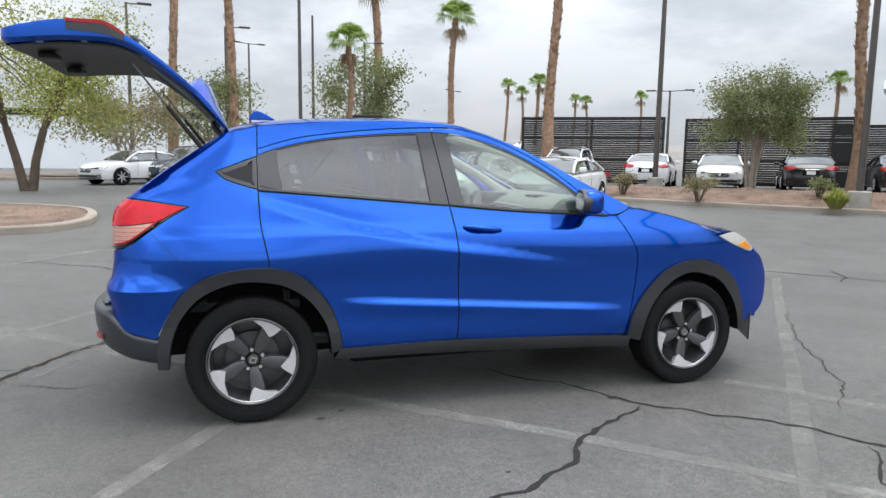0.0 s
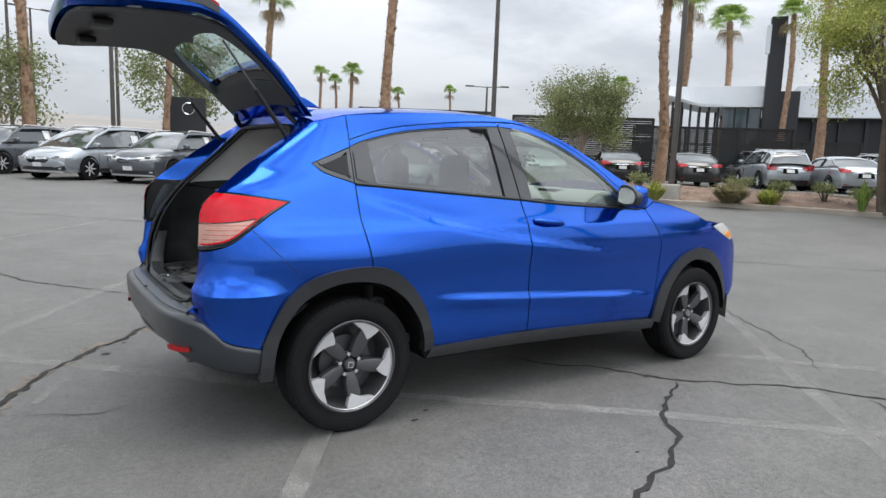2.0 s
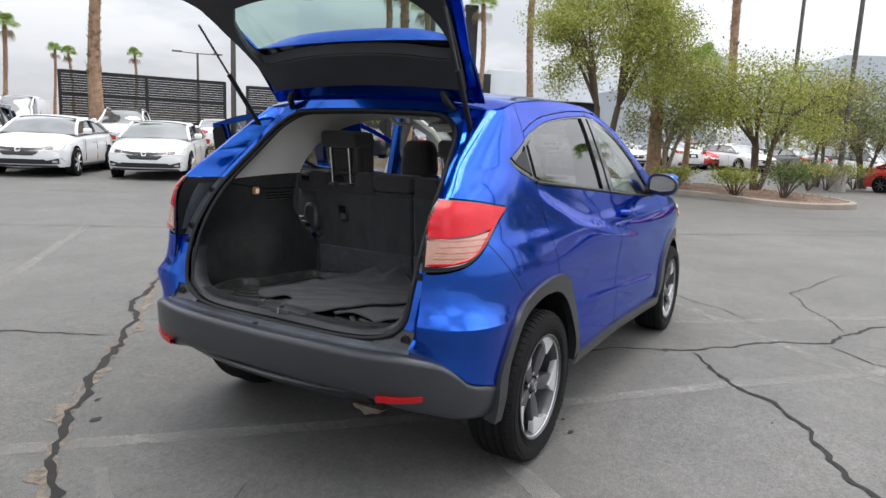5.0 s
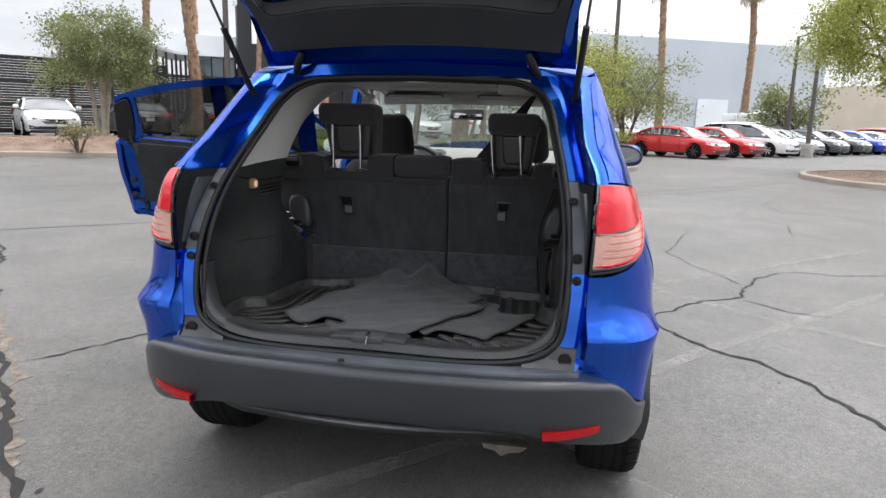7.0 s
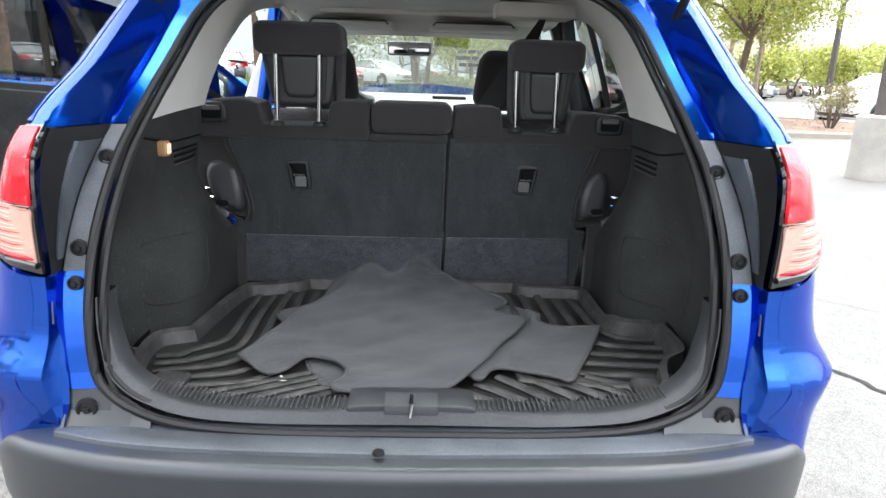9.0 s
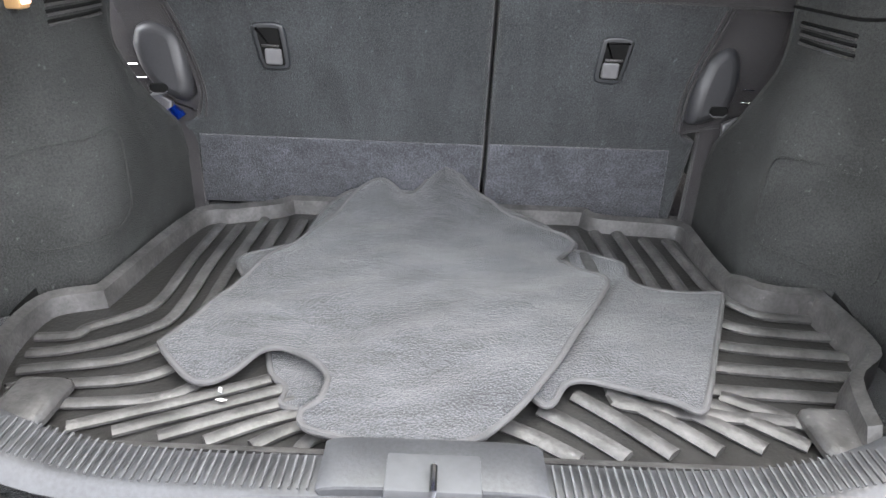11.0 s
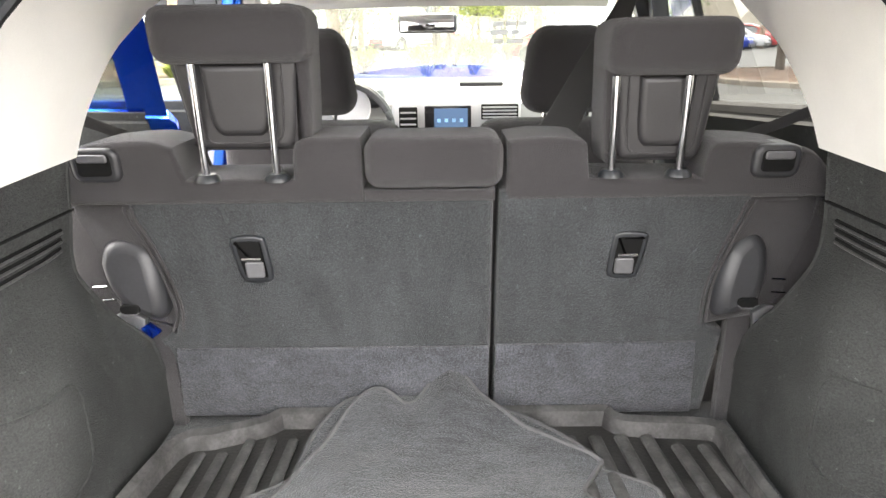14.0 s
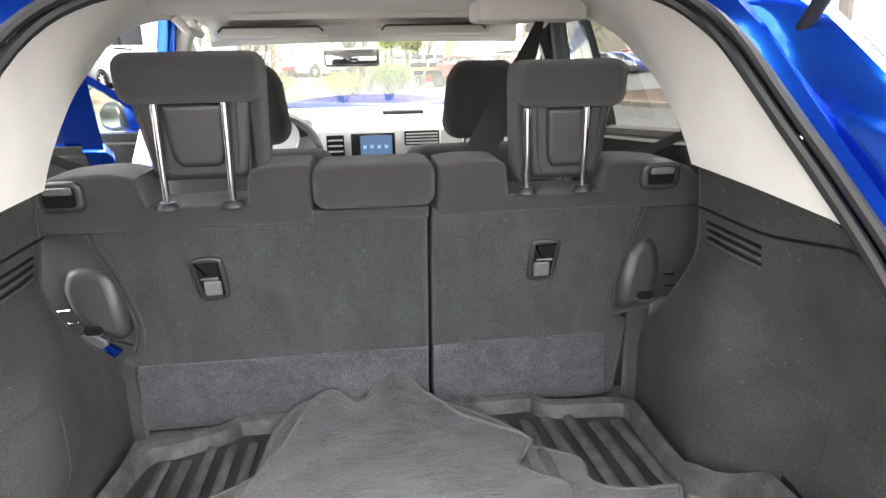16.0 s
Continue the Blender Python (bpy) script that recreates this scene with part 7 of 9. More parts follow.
CRACKS += [
    ([(4.9, 0.6), (4.61, 0.37), (4.0, -0.5), (3.58, -1.18), (3.14, -1.52)], 0.008),
    ([(7.4, 2.5), (7.2, 2.2), (7.08, 1.92), (6.7, 1.6)], 0.020),
    ([(9.6, 5.0), (9.2, 4.4), (9.3, 4.0)], 0.014),
    ([(2.9, -1.88), (2.82, -2.05), (2.6, -2.25), (2.5, -2.6)], 0.012),
    ([(6.0, -4.0), (6.6, -3.4), (7.4, -3.6), (8.6, -3.2), (9.5, -3.6)], 0.010),
    ([(8.0, -5.2), (8.9, -4.6), (9.0, -4.0), (10.2, -4.0), (12.0, -4.9)], 0.010),
]
for pts, w in CRACKS:
    strip(pts, w, "crack", CRACK, "jagged open crack in the asphalt")
strip([(1.85, 3.98), (0.97, 3.07), (0.28, 2.24), (-0.49, 1.56), (-0.87, 1.17), (-1.38, 0.42), (-1.5, 0.0)], 0.05, "crack", RUBBLE, "crumbled grit along a wide crack", 0.03, 0.0025, 0.04, True, 0.9)
for a, b in (((-3.2, 12.2), (13.5, -4.6)), ((0.6, 15.0), (9.4, 6.1)), ((10.3, -0.8), (18.5, -8.6))):
    pts = [(a[0] + (b[0] - a[0]) * i / 12, a[1] + (b[1] - a[1]) * i / 12) for i in range(13)]
    strip(pts, 0.022, "seam", CRACK, "dark seam between two strips of asphalt", 0.006, 0.003, 0.25)
for pts, w in ((((-2.6, 2.3), (-1.06, 0.84), (0.09, -0.27), (1.56, -1.47), (3.4, -3.2)), 0.10), (((0.2, -0.35), (-0.19, -0.89), (-0.6, -1.49), (-1.5, -2.75)), 0.10), (((6.2, 2.1), (5.5, 1.37), (3.62, -0.70), (2.51, -1.90), (1.4, -3.1)), 0.10),
               (((-2.1, 0.9), (-1.66, 1.43), (-0.47, 3.22), (1.52, 5.43), (2.6, 6.6)), 0.10), (((-3.6, 3.6), (-2.79, 4.73), (-1.98, 5.97), (0.2, 8.8)), 0.10), (((-1.1, 0.55), (-1.2, 0.38), (-1.27, 0.22)), 0.05), (((2.9, -0.9), (4.0, -2.2), (5.4, -3.7)), 0.10)):
    strip(list(pts), w, "parking_line", LINE, "faded white parking line", 0.002, 0.0022, 0.2, False, 0.06)
STAIN = mat("dark_tar_patch", (0.022, 0.022, 0.022), 0.8)
for x, y, r in ((-0.711, 1.187, 0.016), (-0.848, 0.985, 0.026), (0.33, -0.90, 0.02), (0.45, -0.82, 0.014), (2.02, -0.99, 0.03), (1.05, -1.72, 0.010)):
    bm = bmesh.new()
    bm.faces.new([bm.verts.new((x + r * (1 + 0.4 * rnd.random()) * math.cos(a), y + 0.5 * r * (1 + 0.6 * rnd.random()) * math.sin(a), ground_z(x, y) + 0.0045)) for a in [k * math.pi / 4 for k in range(8)]])
    tagged(part("tar_spot", bm, STAIN, smooth=False), "small dark scrap lying on the asphalt", "debris", kind="structure")

# ---- planted beds with kerbs ----
CONCRETE = mat("tan_kerb_concrete", (0.31, 0.27, 0.225), 0.9, 0, 0.2, 1.2, 60, 0.3)
GREYCONC = mat("grey_cast_concrete", (0.34, 0.32, 0.29), 0.9, 0, 0.2, 3.0, 80, 0.4)
GRAVEL = mat("red_brown_gravel", (0.175, 0.118, 0.088), 0.95, 0, 0.45, 2.0, 26, 1.0)
STONE = mat("red_brown_stone", (0.26, 0.175, 0.13), 0.9, 0, 0.35, 4, 40)


def bed(outline, height, label, rise=0.0, name="planting_bed", stones=500):
    pts = loop(*outline, n=5)
    fine = []
    for a, b in zip(pts, pts[1:] + pts[:1]):
        k = max(1, int(math.dist(a, b) / 1.2))
        fine += [(a[0] + (b[0] - a[0]) * i / k, a[1] + (b[1] - a[1]) * i / k) for i in range(k)]
    inn = inset(fine, 0.17)
    t = thing(name, label, "planting bed", kind="structure")
    bm = bmesh.new()
    rows = []
    for (x, y), (xi, yi) in zip(fine, inn):
        g = ground_z(x, y)
        rows.append([bm.verts.new(p) for p in ((x, y, g - 0.05), (x, y, g + height - 0.025), (x + (xi - x) * 0.15, y + (yi - y) * 0.15, g + height), (xi, yi, g + height), (xi, yi, g + height - 0.06))])
    for a, b in zip(rows, rows[1:] + rows[:1]):
        for k in range(4):
            bm.faces.new((a[k], a[k + 1], b[k + 1], b[k]))
    bmesh.ops.recalc_face_normals(bm, faces=bm.faces[:])
    part("kerb", bm, CONCRETE, t, "tan concrete kerb", smooth=False)
    mid = (sum(p[0] for p in fine) / len(fine), sum(p[1] for p in fine) / len(fine))
    def top(x, y):
        near = min(math.dist((x, y), p) for p in inn[::2])
        return Vector((x, y, ground_z(x, y) + height - 0.04 + rise * smooth(near / 1.6) + 0.02 * math.sin(3 * x) * math.sin(2.6 * y)))
    part("gravel", sheet(inn, top, 0.6), GRAVEL, t, "red-brown gravel")
    bm = bmesh.new()
    lo, hi = (min(p[0] for p in inn), min(p[1] for p in inn)), (max(p[0] for p in inn), max(p[1] for p in inn))
    def inside(x, y):
        c = False
        for (x0, y0), (x1, y1) in zip(inn, inn[1:] + inn[:1]):
            if (y0 > y) != (y1 > y) and x < (x1 - x0) * (y - y0) / (y1 - y0) + x0:
                c = not c
        return c
    verts, faces, k = [], [], 0
    while k < stones:
        x, y = rnd.uniform(lo[0], hi[0]), rnd.uniform(lo[1], hi[1])
        if not inside(x, y):
            continue
        k += 1
        c, r = top(x, y), rnd.uniform(0.02, 0.055)
        b = len(verts)
        for dx, dy, dz in ((1, 0, 0), (-1, 0, 0), (0, 1, 0), (0, -1, 0), (0, 0, 0.8), (0, 0, -0.6)):
            verts.append((c.x + dx * r * rnd.uniform(0.6, 1.2), c.y + dy * r * rnd.uniform(0.6, 1.2), c.z + dz * r))
        faces += [(b + i, b + j, b + q) for i, j, q in ((0, 2, 4), (2, 1, 4), (1, 3, 4), (3, 0, 4))]
    me = bpy.data.meshes.new("stones")
    me.from_pydata(verts, [], faces)
    tagged(part_data("stones", me, STONE, t, "scattered red-brown stones", smooth=False), kind="stuff")
    return top


bed_top = bed(([(7.5, 17.6), (10.0, 15.9), (12.2, 14.2), (14.4, 11.6), (16.9, 8.8), (18.9, 6.2), (19.6, 3.8), (18.9, 1.4), (17.2, -0.6), (17.6, -2.0), (19.5, -2.6), (22.6, -1.4)], [(22.6, -1.4), (24.0, 2.6), (22.6, 6.6), (19.8, 10.6), (16.8, 14.4), (13.4, 17.6), (9.6, 20.4), (7.5, 20.0)], [(7.5, 20.0), (7.5, 17.6)]), 0.16, "long planted bed of red gravel behind a kerb", 0.12, stones=3200)
bed(([(17.8, -7.0), (15.6, -7.3), (14.4, -8.4), (14.1, -10.0), (14.6, -12.6), (17.0, -14.0), (21.0, -13.0), (21.5, -10.0), (19.6, -7.6), (17.8, -7.0)],), 0.14, "rounded gravel island with a tree", 0.05, stones=500)
bed(([(-3.8, 8.1), (-3.0, 8.6), (-2.75, 10.1), (-3.4, 12.4), (-5.5, 13.8), (-9.0, 14.2)], [(-9.0, 14.2), (-11, 11), (-8.5, 8.0), (-3.8, 8.1)]), 0.13, "low gravel island with a kerb", 0.04, stones=500)
bed(([(-14, 29.5), (-4.0, 31.0), (2.0, 33.5)], [(2.0, 33.5), (1.0, 36.5), (-14, 33)], [(-14, 33), (-14, 29.5)]), 0.15, "far gravel strip with palms", 0.1, stones=100)

# ---- foliage ----
def leaf_mat(name, a, b):
    m = bpy.data.materials.new(name)
    m.use_nodes = True
    n, l = m.node_tree.nodes, m.node_tree.links
    p = n["Principled BSDF"]
    g, mx = n.new("ShaderNodeNewGeometry"), n.new("ShaderNodeMix")
    mx.data_type = "RGBA"
    mx.inputs[6].default_value, mx.inputs[7].default_value = (*a, 1), (*b, 1)
    l.new(g.outputs["Random Per Island"], mx.inputs[0])
    l.new(mx.outputs[2], p.inputs["Base Color"])
    p.inputs["Roughness"].default_value = 0.6
    p.inputs["Subsurface Weight"].default_value = 0.0
    tr, ms = n.new("ShaderNodeBsdfTranslucent"), n.new("ShaderNodeMixShader")
    ms.inputs[0].default_value = 0.45
    l.new(mx.outputs[2], tr.inputs[0])
    l.new(p.outputs[0], ms.inputs[1])
    l.new(tr.outputs[0], ms.inputs[2])
    l.new(ms.outputs[0], n["Material Output"].inputs[0])
    return m


OLIVE = leaf_mat("grey_green_olive_leaf", (0.11, 0.135, 0.05), (0.30, 0.33, 0.15))
MESQ = leaf_mat("yellow_green_leaf", (0.16, 0.20, 0.036), (0.46, 0.47, 0.13))
DEEP = leaf_mat("deep_green_leaf", (0.045, 0.085, 0.025), (0.17, 0.22, 0.07))
DRY = leaf_mat("dry_straw_leaf", (0.16, 0.15, 0.07), (0.34, 0.30, 0.17))
PALMLEAF = leaf_mat("palm_leaf", (0.09, 0.20, 0.03), (0.36, 0.46, 0.12))
DEADLEAF = leaf_mat("dead_palm_leaf", (0.20, 0.14, 0.075), (0.36, 0.27, 0.16))
BARK = mat("grey_brown_bark", (0.10, 0.075, 0.055), 0.9, 0, 0.3, 5, 60, 0.8)
PALEBARK = mat("pale_smooth_bark", (0.30, 0.255, 0.21), 0.9, 0, 0.3, 5, 60, 0.6)
PALMBARK = mat("palm_trunk_bark", (0.29, 0.185, 0.12), 0.95, 0, 0.4, 6, 40, 1.0)


def leaves(points, size, count, spread, rng, droop=0.3):
    """Clouds of small leaves round twig ends, as one mesh."""
    verts, faces = [], []
    for _ in range(count):
        c = Vector(rng.choice(points)) + Vector((rng.gauss(0, spread), rng.gauss(0, spread), rng.gauss(0, spread * 0.75)))
        d = Vector((rng.uniform(-1, 1), rng.uniform(-1, 1), rng.uniform(-1, 0.6) - droop)).normalized()
        w = d.cross(Vector((rng.uniform(-1, 1), rng.uniform(-1, 1), rng.uniform(-1, 1)))).normalized()
        s = size * rng.uniform(0.6, 1.4)
        b = len(verts)
        verts += [c, c + d * s * 0.5 + w * s * 0.26, c + d * s, c + d * s * 0.5 - w * s * 0.26]
        faces.append((b, b + 1, b + 2, b + 3))
    me = bpy.data.meshes.new("crown")
    me.from_pydata([tuple(v) for v in verts], [], faces)
    return me


def tree(name, at, height, radius, stems, leaf, bark, label, seed, count=5200, size=0.16, spread=0.30, low=0.28, thick=0.10, split=4):
    rng = random.Random(seed)
    t = thing(name, label, "tree", at=Matrix.Translation(at))
    bm, tips = bmesh.new(), []
    for s in range(stems):
        a = 2 * math.pi * (s + rng.random() * 0.6) / stems
        out = radius * (0.16 if stems > 1 else 0.06)
        p0 = Vector((0.10 * math.cos(a) * (stems > 1), 0.10 * math.sin(a) * (stems > 1), -0.05))
        p1 = Vector((out * math.cos(a), out * math.sin(a), height * low))
        mid = p0.lerp(p1, 0.5) + Vector((rng.uniform(-0.08, 0.08), rng.uniform(-0.08, 0.08), 0))
        r0 = thick / math.sqrt(stems) * 1.25
        tube(bm, [p0, mid, p1], [r0, r0 * 0.85, r0 * 0.75], 9)
        for k in range(split):
            b = a + (2 * math.pi * k / split if stems == 1 else rng.uniform(-1.1, 1.1))
            rr = radius * rng.uniform(0.35, 0.75)
            p2 = Vector((rr * math.cos(b), rr * math.sin(b), height * rng.uniform(0.50, 0.80)))
            m2 = p1.lerp(p2, 0.5) + Vector((rng.uniform(-0.15, 0.15), rng.uniform(-0.15, 0.15), height * 0.05))
            tube(bm, [p1, m2, p2], [r0 * 0.55, r0 * 0.4, r0 * 0.22], 7)
            for j in range(5):
                c = b + rng.uniform(-1.0, 1.0)
                r3 = radius * rng.uniform(0.45, 1.0)
                p3 = Vector((r3 * math.cos(c), r3 * math.sin(c), height * rng.uniform(low + 0.10, 0.98) * (1.0 - 0.14 * r3 / radius)))
                tube(bm, [p2 if j else m2, (p2 if j else m2).lerp(p3, 0.5) + Vector((0, 0, 0.12)), p3], [r0 * 0.2, r0 * 0.13, r0 * 0.05], 5)
                tips += [p3, p3.lerp(p2, 0.3), p3 + Vector((rng.gauss(0, 0.3), rng.gauss(0, 0.3), rng.gauss(0, 0.25)))]
    part("trunk", bm, bark, t)
    tagged(part_data("crown", leaves(tips, size, count, spread * radius / 2.0, rng), leaf, t, smooth=False), kind="stuff")
    return t


def on(x, y, up=0.0):
    return Vector((x, y, ground_z(x, y) + up))


tree("olive_tree", on(17.6, 15.2, -0.1), 4.7, 1.7, 4, OLIVE, PALEBARK, "grey-green olive tree with several pale stems", 3, 28000, 0.08, 0.24, 0.36, 0.13, 5)
tree("mesquite_tree", bed_top(19.5, 4.9), 7.6, 2.8, 2, MESQ, BARK, "tall yellow-green mesquite tree with dark trunk", 11, 52000, 0.082, 0.22, 0.34, 0.15, 6)
tree("shade_tree", on(19.6, -10.1, 0.1), 6.0, 3.0, 1, MESQ, BARK, "broad green shade tree on the gravel island", 23, 48000, 0.080, 0.21, 0.42, 0.11, 8)
tree("shade_tree", on(20.6, -11.2, 0.1), 4.6, 1.5, 1, MESQ, PALEBARK, "slim leaning tree with thin foliage", 29, 2600, 0.13, 0.32, 0.5, 0.07, 4)
tree("shade_tree", on(-6.8, 21.2), 7.0, 3.4, 2, MESQ, BARK, "large yellow-green tree at the lot edge", 31, 24000, 0.10, 0.24, 0.30, 0.18, 6)
tree("shade_tree", on(-5.0, 29.6), 4.6, 2.4, 5, DRY, PALEBARK, "straw-coloured tree with many thin stems", 37, 5000, 0.16, 0.32, 0.35, 0.12, 3)
tree("olive_tree", on(-1.5, 33.6), 6.0, 2.6, 3, OLIVE, PALEBARK, "sparse olive tree behind the parked cars", 41, 6000, 0.17, 0.30, 0.28, 0.12, 4)
tree("olive_tree", on(7.4, 37.5), 8.2, 2.8, 3, OLIVE, PALEBARK, "tall olive tree beside a palm", 43, 7000, 0.2, 0.30, 0.3, 0.14, 4)
tree("mesquite_tree", bed_top(20.8, 0.2), 4.6, 2.4, 3, MESQ, BARK, "pale mesquite tree at the end of the bed", 47, 16000, 0.09, 0.26, 0.3, 0.14, 4)
tree("olive_tree", on(33.0, -3.2, 0.1), 5.4, 2.7, 3, OLIVE, BARK, "dusty olive tree behind red cars", 53, 16000, 0.11, 0.26, 0.25, 0.14, 4)
tree("mesquite_tree", on(30.0, -1.4, 0.1), 5.2, 1.7, 2, DRY, BARK, "thin straw-coloured mesquite tree", 59, 7000, 0.10, 0.28, 0.3, 0.10, 3)
tree("olive_tree", on(42.0, -13.6), 4.6, 2.2, 3, OLIVE, BARK, "small dusty olive tree", 61, 3600, 0.2, 0.30, 0.3, 0.12, 3)
tree("olive_tree", bed_top(22.6, 3.4), 4.4, 1.9, 3, OLIVE, PALEBARK, "rounded olive tree beyond the bed", 67, 10000, 0.10, 0.26, 0.3, 0.12, 4)
for k, (x, y, h) in enumerate(((52, -27, 4.5), (58, -33, 5.0), (66, -40, 5.5), (60, -38, 4.0), (70, -50, 6.0), (48, -32, 4.5))):
    tree("mesquite_tree", on(x, y), h, h * 0.55, 2, MESQ, BARK, "far yellow-green mesquite tree", 70 + k, 1800, 0.32, 0.32, 0.3, 0.14, 3)


def shrub(at, r, h, leaf, label, seed, blades=420, name="shrub", spread=0.9):
    rng = random.Random(seed)
    t = thing(name, label, "shrub", at=Matrix.Translation(at))
    verts, faces = [], []
    for _ in range(blades):
        a, q = rng.uniform(0, 2 * math.pi), rng.random() ** 0.6
        base = Vector((0.25 * r * q * math.cos(a), 0.25 * r * q * math.sin(a), 0))
        tip = Vector((r * q * spread * math.cos(a), r * q * spread * math.sin(a), h * rng.uniform(0.45, 1.05) * (1 - 0.45 * q * q)))
        w = Vector((-math.sin(a), math.cos(a), 0)) * 0.018
        mid = base.lerp(tip, 0.55) + Vector((0, 0, 0.16 * h))
        b = len(verts)
        verts += [base - w, base + w, mid + w, mid - w, tip]
        faces += [(b, b + 1, b + 2, b + 3), (b + 3, b + 2, b + 4)]
    me = bpy.data.meshes.new("grass_tuft")
    me.from_pydata([tuple(v) for v in verts], [], faces)
    tagged(part_data("grass_tuft", me, leaf, t, smooth=False), kind="stuff")
    return t


def twiggy(at, r, h, leaf, label, seed, count=1500):
    rng = random.Random(seed)
    t = thing("shrub", label, "shrub", at=Matrix.Translation(at))
    bm, tips = bmesh.new(), []
    for k in range(16):
        a, q = rng.uniform(0, 6.28), rng.uniform(0.3, 1.0)
        tip = Vector((r * q * math.cos(a), r * q * math.sin(a), h * rng.uniform(0.6, 0.95)))
        tube(bm, [(0.05 * math.cos(a), 0.05 * math.sin(a), -0.03), (tip.x * 0.45, tip.y * 0.45, tip.z * 0.5), tip], [0.018, 0.012, 0.004], 5)
        tips += [tip, tip * 0.8, Vector((tip.x * 0.7, tip.y * 0.7, tip.z * 0.95))]
    tagged(part("bare_wood", bm, BARK, t), kind="stuff")
    tagged(part_data("crown", leaves(tips, 0.07, count, 0.16 * r, rng), leaf, t, smooth=False), kind="stuff")


shrub(bed_top(15.5, 9.7), 0.55, 0.65, MESQ, "tuft of yellow-green ornamental grass", 1)
shrub(bed_top(17.4, 8.35), 0.95, 0.75, DRY, "wide clump of straw-green grass", 2, 700)
shrub(bed_top(18.4, 7.7), 0.6, 0.6, MESQ, "low clump of green grass", 3)
shrub(bed_top(19.3, 5.4), 0.35, 0.9, PALMLEAF, "upright bright green tuft", 4, 300, spread=0.6)
for k, (x, y) in enumerate(((19.3, 7.9), (20.2, 6.9), (20.6, 5.9), (18.8, 9.0), (16.6, 11.3))):
    twiggy(bed_top(x, y), 0.45, 0.6, OLIVE, "small grey-green desert shrub in gravel", 10 + k, 700)
twiggy(bed_top(12.2, 15.0), 0.5, 0.8, DRY, "dry straw-coloured shrub in gravel", 20, 700)
twiggy(bed_top(13.4, 12.7), 0.65, 0.75, DRY, "dry twiggy shrub beside the kerb", 21, 1100)
twiggy(bed_top(19.9, 2.5), 0.7, 0.75, MESQ, "rounded green desert shrub", 22, 1600)
twiggy(bed_top(18.6, 0.5), 0.8, 0.85, MESQ, "rounded green desert shrub", 23, 1900)
twiggy(bed_top(18.3, -0.8), 0.65, 0.95, DEEP, "dark green shrub with bare stems", 24, 1300)
twiggy(bed_top(20.4, 3.9), 0.5, 0.5, MESQ, "low green desert shrub in gravel", 25, 900)
twiggy(on(15.9, -11.0, 0.1), 0.72, 1.25, DRY, "bare twiggy shrub with dusty leaves", 26, 1500)
for k, (x, y) in enumerate(((27.0, -1.2), (28.2, -1.8), (29.2, -2.3), (26.0, -0.4), (30.5, -2.8))):
    twiggy(on(x, y, 0.1), 0.8, 1.1, DRY if k % 2 else MESQ, "dusty grey-green shrub by the roadside", 30 + k, 900)
shrub(on(7.6, 17.6), 1.6, 0.8, MESQ, "long clipped green hedge behind the cars", 50, 1200, "hedge")


